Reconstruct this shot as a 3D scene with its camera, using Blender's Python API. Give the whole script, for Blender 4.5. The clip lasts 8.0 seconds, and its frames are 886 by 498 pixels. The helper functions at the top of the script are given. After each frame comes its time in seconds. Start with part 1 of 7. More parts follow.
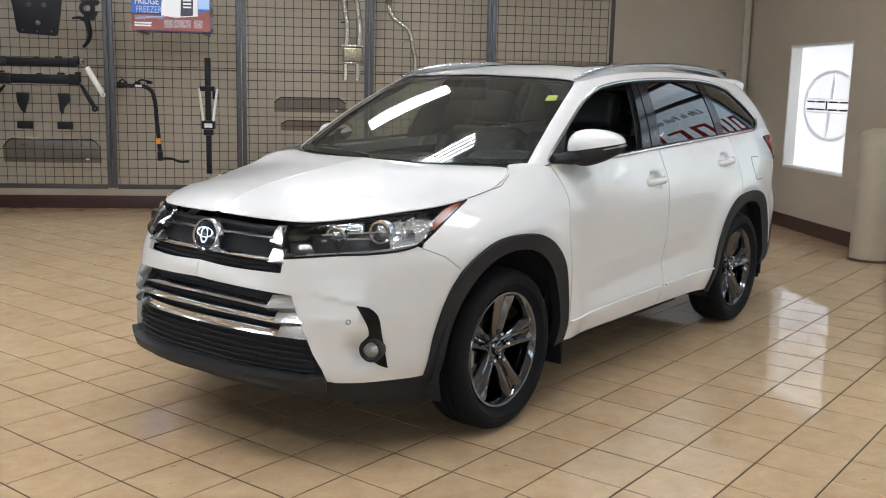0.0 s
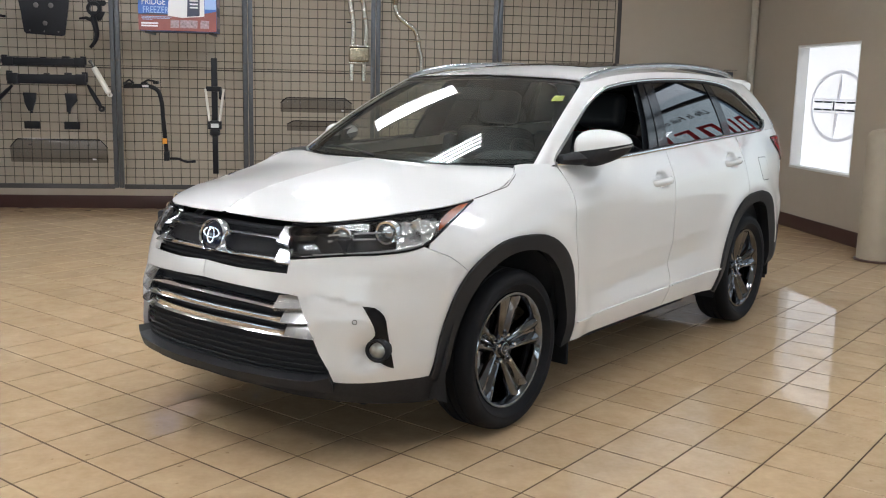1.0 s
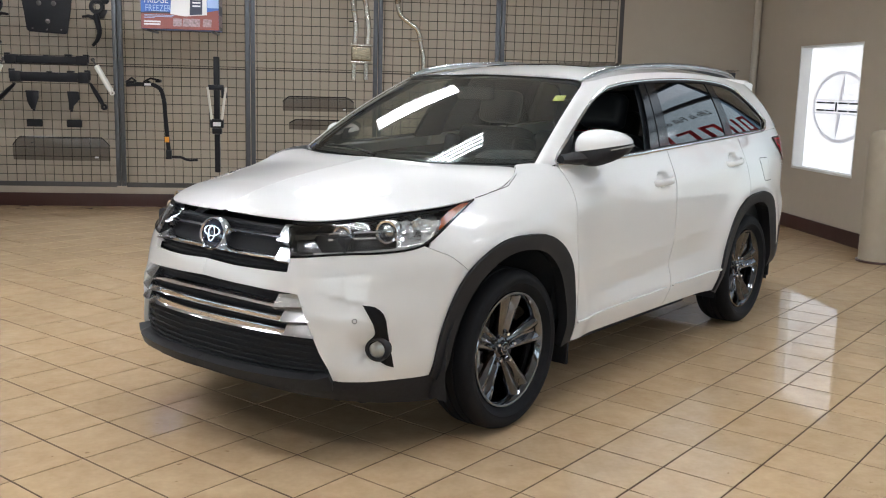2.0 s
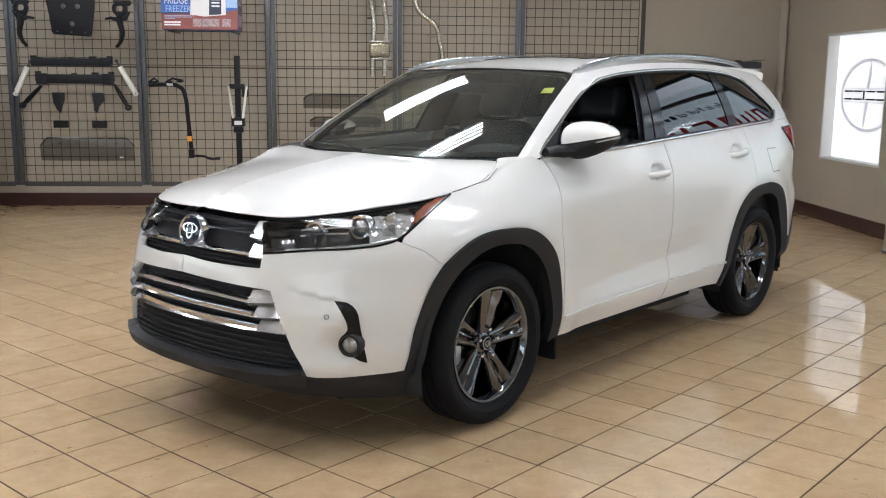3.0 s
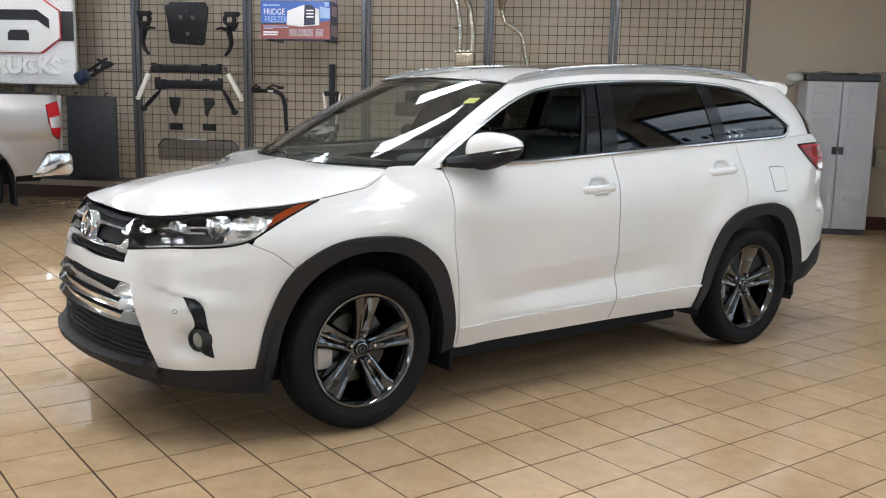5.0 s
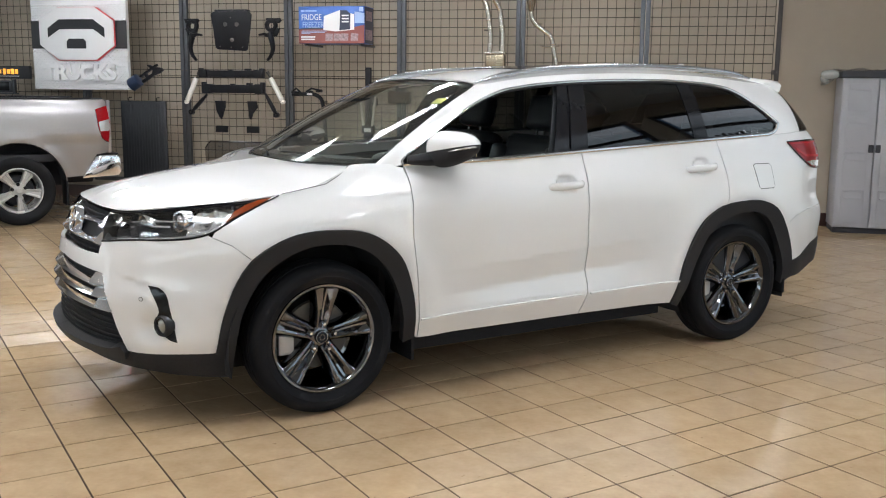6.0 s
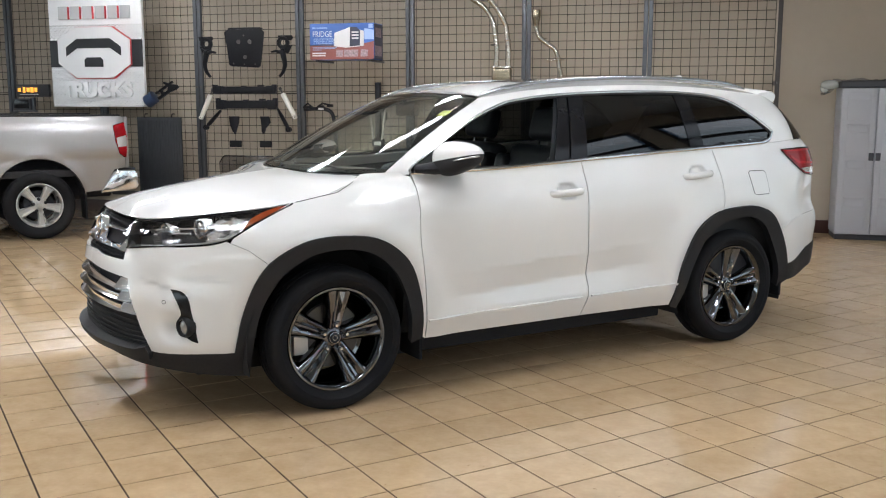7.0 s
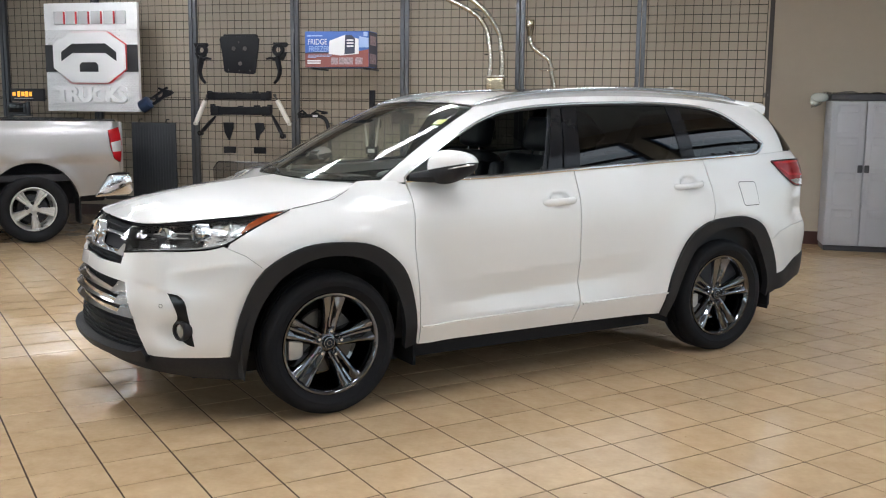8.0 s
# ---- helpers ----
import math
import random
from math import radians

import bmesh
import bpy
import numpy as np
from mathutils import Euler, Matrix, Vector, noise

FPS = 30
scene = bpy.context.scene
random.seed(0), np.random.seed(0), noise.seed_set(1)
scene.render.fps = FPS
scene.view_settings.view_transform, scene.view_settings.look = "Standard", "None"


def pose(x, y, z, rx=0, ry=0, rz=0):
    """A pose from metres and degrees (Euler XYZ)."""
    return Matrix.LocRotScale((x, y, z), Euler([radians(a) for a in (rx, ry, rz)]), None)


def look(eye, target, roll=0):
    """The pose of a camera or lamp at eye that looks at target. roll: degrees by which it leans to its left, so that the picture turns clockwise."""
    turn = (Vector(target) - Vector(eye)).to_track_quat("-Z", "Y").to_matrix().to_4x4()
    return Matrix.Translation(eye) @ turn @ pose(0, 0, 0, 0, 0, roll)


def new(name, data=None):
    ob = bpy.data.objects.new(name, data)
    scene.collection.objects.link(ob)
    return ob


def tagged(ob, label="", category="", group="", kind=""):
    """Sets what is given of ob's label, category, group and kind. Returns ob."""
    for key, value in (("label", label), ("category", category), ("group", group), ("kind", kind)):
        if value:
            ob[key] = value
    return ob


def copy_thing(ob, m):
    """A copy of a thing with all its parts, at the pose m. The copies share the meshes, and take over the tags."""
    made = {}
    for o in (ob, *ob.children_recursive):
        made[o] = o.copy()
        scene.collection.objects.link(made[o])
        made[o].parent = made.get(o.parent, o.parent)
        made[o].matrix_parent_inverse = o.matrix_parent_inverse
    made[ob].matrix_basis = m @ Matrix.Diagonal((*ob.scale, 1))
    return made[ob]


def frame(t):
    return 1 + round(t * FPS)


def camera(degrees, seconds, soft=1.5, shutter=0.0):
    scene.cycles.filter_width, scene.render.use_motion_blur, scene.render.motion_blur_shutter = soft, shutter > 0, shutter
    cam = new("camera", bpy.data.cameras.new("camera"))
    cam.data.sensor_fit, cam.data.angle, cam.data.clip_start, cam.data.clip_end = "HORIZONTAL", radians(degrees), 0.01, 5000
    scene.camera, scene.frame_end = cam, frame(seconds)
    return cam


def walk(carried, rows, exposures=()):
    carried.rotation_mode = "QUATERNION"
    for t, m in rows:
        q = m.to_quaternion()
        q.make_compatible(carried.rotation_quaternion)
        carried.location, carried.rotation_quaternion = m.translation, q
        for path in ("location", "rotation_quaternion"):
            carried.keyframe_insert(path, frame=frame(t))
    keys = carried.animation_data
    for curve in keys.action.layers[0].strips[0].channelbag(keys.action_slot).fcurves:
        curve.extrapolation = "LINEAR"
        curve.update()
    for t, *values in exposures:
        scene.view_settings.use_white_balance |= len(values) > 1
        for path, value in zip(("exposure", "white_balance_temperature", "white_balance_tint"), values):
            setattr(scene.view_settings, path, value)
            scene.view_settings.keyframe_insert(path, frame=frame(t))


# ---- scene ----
cam = camera(49.5, 8.0, soft=1.1)
PATH = [
    (0, (-1.175, -5.77, 1.539), (-0.922, -3.814, 1.204), 1.3),
    (0.5, (-1.176, -5.77, 1.537), (-0.93, -3.814, 1.202), 1.2),
    (1, (-1.177, -5.768, 1.54), (-0.936, -3.811, 1.205), 1.3),
    (1.5, (-1.179, -5.769, 1.54), (-0.935, -3.811, 1.208), 1.6),
    (2.8, (-0.999, -5.773, 1.537), (-0.826, -3.811, 1.19), 0.7),
    (3, (-0.866, -5.778, 1.536), (-0.728, -3.813, 1.19), 0.5),
    (3.5, (-0.549, -5.787, 1.552), (-0.501, -3.818, 1.204), 0.1),
    (4, (-0.206, -5.705, 1.551), (-0.266, -3.732, 1.226), 0.8),
    (4.5, (0.24, -5.743, 1.557), (0.055, -3.775, 1.252), 1.2),
    (5, (0.629, -5.739, 1.555), (0.33, -3.79, 1.222), 1.2),
    (6.5, (1.372, -5.932, 1.561), (0.869, -4.023, 1.237), 0.3),
    (7, (1.349, -6.06, 1.551), (0.854, -4.146, 1.248), 0.0),
    (7.5, (1.349, -6.116, 1.558), (0.86, -4.2, 1.264), 0.3),
    (8, (1.35, -6.125, 1.557), (0.872, -4.204, 1.27), 0.6),
]
walk(cam, [(t, look(eye, target, roll)) for t, eye, target, roll in PATH], [(0, 0.02), (3, 0.06), (4.5, 0.12), (6.5, 0.17), (8, 0.15)])

# ---- world, sun, exposure ----
world = bpy.data.worlds.new("sky")
scene.world = world
world.use_nodes = True
wn, wl = world.node_tree.nodes, world.node_tree.links
sky = wn.new("ShaderNodeTexSky")
sky.sky_type, sky.sun_disc, sky.sun_elevation, sky.sun_rotation = "NISHITA", False, radians(47), radians(-23)
wn["Background"].inputs["Strength"].default_value = 0.12
wl.new(sky.outputs["Color"], wn["Background"].inputs["Color"])
sun = new("sun", bpy.data.lights.new("sun", "SUN"))
sun.data.energy, sun.data.angle, sun.data.color = 2.5, radians(0.6), (1.0, 0.95, 0.88)
sun.matrix_world = look((-5, 12, 14), (0, 0, 0))
TUBE = 44.0  # light of the ceiling tubes
DAY, DAY_SOUTH, DAY_WEST = 23.0, 46.0, 38.0  # daylight through each shop window, watts


# ---- materials ----
def nodes_of(name):
    m = bpy.data.materials.new(name)
    m.use_nodes = True
    t = m.node_tree
    return m, t, t.nodes["Principled BSDF"]


def surface(name, colour, rough=0.5, metal=0.0, grain=60.0, spread=0.10, stain=1.5, stain_by=0.08, bump=0.0, coat=0.0, rough_by=0.06, per_piece=0.0, spec=0.5):
    """A surface with a fine grain and broad stains, both in metres."""
    m, t, b = nodes_of(name)
    n, k = t.nodes, t.links
    co = n.new("ShaderNodeTexCoord")
    fine, broad = n.new("ShaderNodeTexNoise"), n.new("ShaderNodeTexNoise")
    fine.inputs["Scale"].default_value, fine.inputs["Detail"].default_value = grain, 5
    broad.inputs["Scale"].default_value, broad.inputs["Detail"].default_value = stain, 4
    for tex in (fine, broad):
        k.new(co.outputs["Object"], tex.inputs["Vector"])
    total = n.new("ShaderNodeMath")
    total.operation = "MULTIPLY_ADD"
    k.new(fine.outputs["Fac"], total.inputs[0])
    total.inputs[1].default_value = spread
    less = n.new("ShaderNodeMath")
    less.operation = "MULTIPLY_ADD"
    k.new(broad.outputs["Fac"], less.inputs[0])
    less.inputs[1].default_value, less.inputs[2].default_value = stain_by, 1 - 0.5 * (spread + stain_by)
    k.new(less.outputs[0], total.inputs[2])
    last = total.outputs[0]
    if per_piece:
        info = n.new("ShaderNodeObjectInfo")
        own = n.new("ShaderNodeMath")
        own.operation = "MULTIPLY_ADD"
        k.new(info.outputs["Random"], own.inputs[0])
        own.inputs[1].default_value = per_piece
        k.new(last, own.inputs[2])
        last = own.outputs[0]
    mix = n.new("ShaderNodeVectorMath")
    mix.operation = "SCALE"
    mix.inputs[0].default_value = colour
    k.new(last, mix.inputs["Scale"])
    k.new(mix.outputs[0], b.inputs["Base Color"])
    r = n.new("ShaderNodeMath")
    r.operation = "MULTIPLY_ADD"
    k.new(broad.outputs["Fac"], r.inputs[0])
    r.inputs[1].default_value, r.inputs[2].default_value = rough_by, max(rough - rough_by / 2, 0.0)
    k.new(r.outputs[0], b.inputs["Roughness"])
    b.inputs["Metallic"].default_value = metal
    b.inputs["Specular IOR Level"].default_value = spec
    if coat:
        b.inputs["Coat Weight"].default_value, b.inputs["Coat Roughness"].default_value = coat, 0.022
    if bump:
        bm = n.new("ShaderNodeBump")
        bm.inputs["Strength"].default_value, bm.inputs["Distance"].default_value = 0.6, bump
        k.new(fine.outputs["Fac"], bm.inputs["Height"])
        k.new(bm.outputs[0], b.inputs["Normal"])
    return m


def pane(name, tint, ior=1.5, rough=0.0, haze=0.0):
    """Thin glass: clear through, glossier towards grazing, with a pale diffuse veil mixed in."""
    m, t, b = nodes_of(name)
    n, k = t.nodes, t.links
    n.remove(b)
    clear, gloss, mix, face = n.new("ShaderNodeBsdfTransparent"), n.new("ShaderNodeBsdfGlossy"), n.new("ShaderNodeMixShader"), n.new("ShaderNodeLayerWeight")
    clear.inputs["Color"].default_value = (*tint, 1)
    gloss.inputs["Roughness"].default_value, face.inputs["Blend"].default_value = rough, 0.5
    power, least = n.new("ShaderNodeMath"), n.new("ShaderNodeMath")
    power.operation, least.operation = "POWER", "MULTIPLY_ADD"
    base = 1.85 * ((ior - 1) / (ior + 1)) ** 2
    power.inputs[1].default_value, least.inputs[1].default_value, least.inputs[2].default_value = 3.5, 1 - base, base
    k.new(face.outputs["Facing"], power.inputs[0])
    k.new(power.outputs[0], least.inputs[0])
    k.new(least.outputs[0], mix.inputs[0])
    film, veil = n.new("ShaderNodeBsdfDiffuse"), n.new("ShaderNodeMixShader")
    film.inputs["Color"].default_value = (0.72, 0.76, 0.74, 1)
    veil.inputs[0].default_value = haze
    k.new(clear.outputs[0], veil.inputs[1])
    k.new(film.outputs[0], veil.inputs[2])
    k.new(veil.outputs[0] if haze else clear.outputs[0], mix.inputs[1])
    k.new(gloss.outputs[0], mix.inputs[2])
    k.new(mix.outputs[0], n["Material Output"].inputs["Surface"])
    return m


def glow(name, colour, strength):
    m, t, b = nodes_of(name)
    b.inputs["Base Color"].default_value = (*colour, 1)
    b.inputs["Emission Color"].default_value = (*colour, 1)
    b.inputs["Emission Strength"].default_value = strength
    return m


WALL = surface("wall_paint", (0.395, 0.338, 0.270), 0.62, grain=9, spread=0.06, stain=0.7, stain_by=0.16, bump=0.002)
BOLLARD = surface("bollard_paint", (0.37, 0.315, 0.24), 0.6, grain=14, spread=0.16, stain=3, stain_by=0.25, bump=0.002)
CEILING = surface("ceiling_paint", (0.50, 0.535, 0.56), 0.8, stain_by=0.05)
BASE = surface("vinyl_base", (0.055, 0.022, 0.018), 0.35, stain_by=0.2)
GROUT = surface("grout", (0.050, 0.030, 0.018), 0.9, grain=40, spread=0.4, stain_by=0.3, spec=0.1)
STEEL = surface("galvanised_strut", (0.088, 0.094, 0.104), 0.42, 0.75, grain=30, spread=0.25, stain_by=0.2)
ENDSTEEL = surface("dark_angle", (0.05, 0.043, 0.042), 0.5, 0.3, grain=30, spread=0.3)
RAIL = surface("rail_steel", (0.060, 0.056, 0.055), 0.5, 0.4, grain=30, spread=0.3)
WIRE = surface("wire", (0.036, 0.029, 0.019), 0.5, 0.3, grain=20, spread=0.3)
PAINT = surface("pearl_white_paint", (0.785, 0.775, 0.765), 0.38, grain=900, spread=0.02, stain=2, stain_by=0.012, coat=1.0, rough_by=0.04)
CLAD = surface("black_cladding", (0.018, 0.018, 0.0205), 0.55, grain=500, spread=0.35, stain_by=0.15, bump=0.0004, spec=0.3)
RUBBER = surface("tyre_rubber", (0.0115, 0.0115, 0.013), 0.72, grain=220, spread=0.4, stain=12, stain_by=0.3, bump=0.0008, spec=0.14)
BLACK = surface("gloss_black", (0.010, 0.010, 0.0115), 0.12, grain=80, spread=0.2, spec=0.28)
MATT = surface("matt_black", (0.028, 0.028, 0.031), 0.75, grain=80, spread=0.4, spec=0.2)
PART = surface("black_steel", (0.008, 0.008, 0.0105), 0.42, 0.0, grain=40, spread=0.4, stain=8, stain_by=0.3, spec=0.2)
GLOSSCLAD = surface("black_plastic", (0.010, 0.010, 0.011), 0.45, grain=300, spread=0.3, spec=0.35)
LAMPBLACK = surface("lamp_inside", (0.030, 0.031, 0.034), 0.5, 0.0, grain=60, spread=0.2)
CHROME = surface("chrome", (0.82, 0.83, 0.86), 0.09, 1.0, grain=90, spread=0.04, stain=5, stain_by=0.05)
TRIM = surface("window_chrome", (0.74, 0.745, 0.76), 0.16, 1.0, grain=90, spread=0.05)
SATIN = surface("satin_silver", (0.42, 0.42, 0.43), 0.25, 1.0, grain=200, spread=0.06)
BARCHROME = surface("satin_chrome", (0.60, 0.605, 0.62), 0.22, 1.0, grain=90, spread=0.05)
DARKCHROME = surface("dark_chrome", (0.165, 0.168, 0.180), 0.07, 1.0, grain=60, spread=0.06, stain=14, stain_by=0.12)
ALLOY = surface("silver_alloy", (0.52, 0.52, 0.51), 0.28, 0.5, grain=60, spread=0.08)
IRON = surface("cast_iron", (0.10, 0.096, 0.09), 0.4, 0.9, grain=120, spread=0.3)
EXHAUST = surface("stainless_pipe", (0.50, 0.47, 0.42), 0.24, 1.0, grain=40, spread=0.2, stain=9, stain_by=0.3)
BRASSY = surface("heat_tinted_steel", (0.30, 0.255, 0.185), 0.26, 1.0, grain=60, spread=0.3, stain=9, stain_by=0.3)
SILVER = surface("silver_car_paint", (0.335, 0.32, 0.32), 0.33, 0.7, grain=700, spread=0.08, stain_by=0.04, coat=1.0)
CABIN = surface("cabin_trim", (0.016, 0.018, 0.022), 0.7, grain=200, spread=0.3, bump=0.0005)
LEATHER = surface("black_leather", (0.014, 0.016, 0.020), 0.45, grain=160, spread=0.3, bump=0.001)
LINER = surface("headliner", (0.36, 0.345, 0.32), 0.9, grain=300, spread=0.1)
GREY = surface("grey_resin", (0.39, 0.395, 0.425), 0.5, grain=200, spread=0.06, stain=2, stain_by=0.08, bump=0.0006)
LIDGREY = surface("dark_resin", (0.035, 0.037, 0.045), 0.5, grain=200, spread=0.15)
FILM = pane("plastic_film", (0.82, 0.83, 0.83), 1.5, 0.2, haze=0.38)
SHOCK = surface("cream_paint", (0.72, 0.70, 0.64), 0.35, grain=60, spread=0.05)
TREAD = surface("tread_metal", (0.46, 0.47, 0.48), 0.25, 0.8, grain=40, spread=0.1)
PLATE = surface("diamond_plate", (0.90, 0.905, 0.91), 0.36, 0.10, grain=40, spread=0.08, stain=4, stain_by=0.2)
SIGNWHITE = surface("sign_white", (0.80, 0.80, 0.80), 0.35, grain=60, spread=0.02)
SIGNGREY = surface("sign_grey", (0.52, 0.53, 0.54), 0.35, grain=60, spread=0.05)
SIGNBLACK = surface("sign_black", (0.02, 0.02, 0.023), 0.4, grain=60, spread=0.2)
SIGNRED = surface("sign_red", (0.62, 0.05, 0.06), 0.4, grain=60, spread=0.1)
ORANGE = surface("sign_orange", (0.85, 0.36, 0.04), 0.4, grain=60, spread=0.08)
MAT_RUBBER = surface("mat_rubber", (0.017, 0.019, 0.023), 0.6, grain=40, spread=0.3, stain=4, stain_by=0.3)
TINTED = pane("smoked_deflector", (0.40, 0.40, 0.41), 1.3, 0.3)
BLUECARD = surface("blue_card", (0.045, 0.13, 0.46), 0.4, grain=60, spread=0.06, stain=5, stain_by=0.3)
REDCARD = surface("red_brown_card", (0.24, 0.07, 0.06), 0.4, grain=30, spread=0.2, stain=9, stain_by=0.3)
NAVYCARD = surface("dark_card", (0.03, 0.035, 0.07), 0.4, grain=30, spread=0.2)
WHITECARD = surface("white_card", (0.78, 0.78, 0.79), 0.4, grain=60, spread=0.03)
PALECARD = surface("pale_blue_card", (0.35, 0.50, 0.78), 0.4, grain=60, spread=0.05)
PINKCARD = surface("photo_card", (0.34, 0.25, 0.27), 0.4, grain=45, spread=1.7, stain=30, stain_by=1.2)
STICKER = surface("yellow_sticker", (0.27, 0.31, 0.05), 0.5, grain=60, spread=0.1)
BEIGEPIPE = surface("painted_pipe", (0.42, 0.38, 0.31), 0.45, grain=20, spread=0.05)
ALU = surface("white_aluminium", (0.66, 0.66, 0.65), 0.4, grain=40, spread=0.05)
BLUEJACK = surface("blue_paint", (0.02, 0.035, 0.075), 0.3, grain=40, spread=0.3)
# a faint pale veil painted in for light reflected off the windscreen
WINDSCREEN = pane("windscreen_glass", (0.80, 0.86, 0.83), haze=0.015)
SIDEGLASS = pane("clear_side_glass", (0.74, 0.79, 0.77))
PRIVACY = pane("privacy_glass", (0.040, 0.045, 0.045), 1.5)
LENS = pane("clear_lens", (0.93, 0.93, 0.93))
SHOPGLASS = pane("shop_glass", (0.90, 0.93, 0.92))
AMBER = surface("amber_lens", (0.175, 0.030, 0.005), 0.2, grain=300, spread=0.15, spec=0.25)
REDLENS = surface("red_lens", (0.26, 0.004, 0.008), 0.2, grain=300, spread=0.3, spec=0.25)
REDSTRIP = surface("red_strip", (0.42, 0.010, 0.016), 0.18, grain=200, spread=0.2, spec=0.25)
CLEARLENS = surface("clear_reflector", (0.62, 0.62, 0.63), 0.18, 0.6, grain=200, spread=0.2, coat=1.0)
FOGLENS = surface("fog_lens", (0.42, 0.42, 0.40), 0.12, 0.5, grain=150, spread=0.3, coat=1.0)
PROJECTOR = surface("projector_glass", (0.52, 0.53, 0.55), 0.04, 0.85, grain=150, spread=0.1, coat=1.0)
BLUELENS = surface("blue_badge", (0.006, 0.012, 0.04), 0.08, 0.0, grain=100, spread=0.3, coat=1.0)
REFLECTOR = surface("faceted_reflector", (0.85, 0.85, 0.86), 0.18, 0.8, grain=200, spread=0.05)
MIRROR = surface("mirror_glass", (0.85, 0.86, 0.87), 0.01, 1.0, grain=10, spread=0.0, stain_by=0.0, rough_by=0.0)
PANEL_LIGHT = glow("lit_panel", (0.92, 0.95, 1.0), 0.66)
TUBE_LIGHT = glow("fluorescent_tube", (0.922, 0.965, 1.025), TUBE)
LED = glow("lit_lettering", (1.0, 0.45, 0.06), 0.7)
ASPHALT = surface("asphalt", (0.06, 0.06, 0.06), 0.85, grain=40, spread=0.4)


def tile_material():
    """Mottled, polished porcelain; each tile a little lighter or darker."""
    m, t, b = nodes_of("polished_tile")
    n, k = t.nodes, t.links
    co, info, geo = n.new("ShaderNodeTexCoord"), n.new("ShaderNodeObjectInfo"), n.new("ShaderNodeNewGeometry")
    pos = n.new("ShaderNodeNewGeometry")
    broad, fine, streak = n.new("ShaderNodeTexNoise"), n.new("ShaderNodeTexNoise"), n.new("ShaderNodeTexNoise")
    for tex, s, d in ((broad, 3.0, 5), (fine, 45.0, 4), (streak, 11.0, 6)):
        tex.inputs["Scale"].default_value, tex.inputs["Detail"].default_value = s, d
        k.new(pos.outputs["Position"], tex.inputs["Vector"])
    ramp = n.new("ShaderNodeValToRGB")
    ramp.color_ramp.elements[0].position, ramp.color_ramp.elements[1].position = 0.30, 0.72
    ramp.color_ramp.elements[0].color, ramp.color_ramp.elements[1].color = (0.448, 0.303, 0.172, 1), (0.570, 0.412, 0.253, 1)
    mix = n.new("ShaderNodeMath")
    mix.operation = "MULTIPLY_ADD"
    k.new(streak.outputs["Fac"], mix.inputs[0])
    mix.inputs[1].default_value = 0.55
    half = n.new("ShaderNodeMath")
    half.operation = "MULTIPLY"
    half.inputs[1].default_value = 0.45
    k.new(broad.outputs["Fac"], half.inputs[0])
    k.new(half.outputs[0], mix.inputs[2])
    k.new(mix.outputs[0], ramp.inputs[0])
    rnd = n.new("ShaderNodeMath")
    rnd.operation = "ADD"
    k.new(info.outputs["Random"], rnd.inputs[0])
    k.new(geo.outputs["Random Per Island"], rnd.inputs[1])
    speck = n.new("ShaderNodeMath")
    speck.operation = "MULTIPLY_ADD"
    k.new(fine.outputs["Fac"], speck.inputs[0])
    speck.inputs[1].default_value, speck.inputs[2].default_value = 2.2, -1.1
    both_grains = n.new("ShaderNodeMath")
    both_grains.operation = "ADD"
    k.new(rnd.outputs[0], both_grains.inputs[0])
    k.new(speck.outputs[0], both_grains.inputs[1])
    gain = n.new("ShaderNodeMath")
    gain.operation = "MULTIPLY_ADD"
    k.new(both_grains.outputs[0], gain.inputs[0])
    gain.inputs[1].default_value, gain.inputs[2].default_value = 0.10, 0.90
    sc = n.new("ShaderNodeVectorMath")
    sc.operation = "SCALE"
    k.new(ramp.outputs[0], sc.inputs[0])
    k.new(gain.outputs[0], sc.inputs["Scale"])
    b.inputs["IOR"].default_value = 1.6
    # scattered dark scuffs and crumbs of dirt
    dirt, spot, dull = n.new("ShaderNodeTexNoise"), n.new("ShaderNodeValToRGB"), n.new("ShaderNodeVectorMath")
    dirt.inputs["Scale"].default_value, dirt.inputs["Detail"].default_value = 23.0, 3
    k.new(pos.outputs["Position"], dirt.inputs["Vector"])
    spot.color_ramp.elements[0].position, spot.color_ramp.elements[1].position = 0.70, 0.76
    spot.color_ramp.elements[0].color, spot.color_ramp.elements[1].color = (1, 1, 1, 1), (0.62, 0.58, 0.54, 1)
    k.new(dirt.outputs["Fac"], spot.inputs[0])
    dull.operation = "MULTIPLY"
    k.new(sc.outputs[0], dull.inputs[0])
    k.new(spot.outputs[0], dull.inputs[1])
    k.new(dull.outputs[0], b.inputs["Base Color"])
    r = n.new("ShaderNodeMath")
    r.operation = "MULTIPLY_ADD"
    k.new(fine.outputs["Fac"], r.inputs[0])
    r.inputs[1].default_value, r.inputs[2].default_value = 0.025, 0.020
    k.new(r.outputs[0], b.inputs["Roughness"])
    return m


TILE = tile_material()


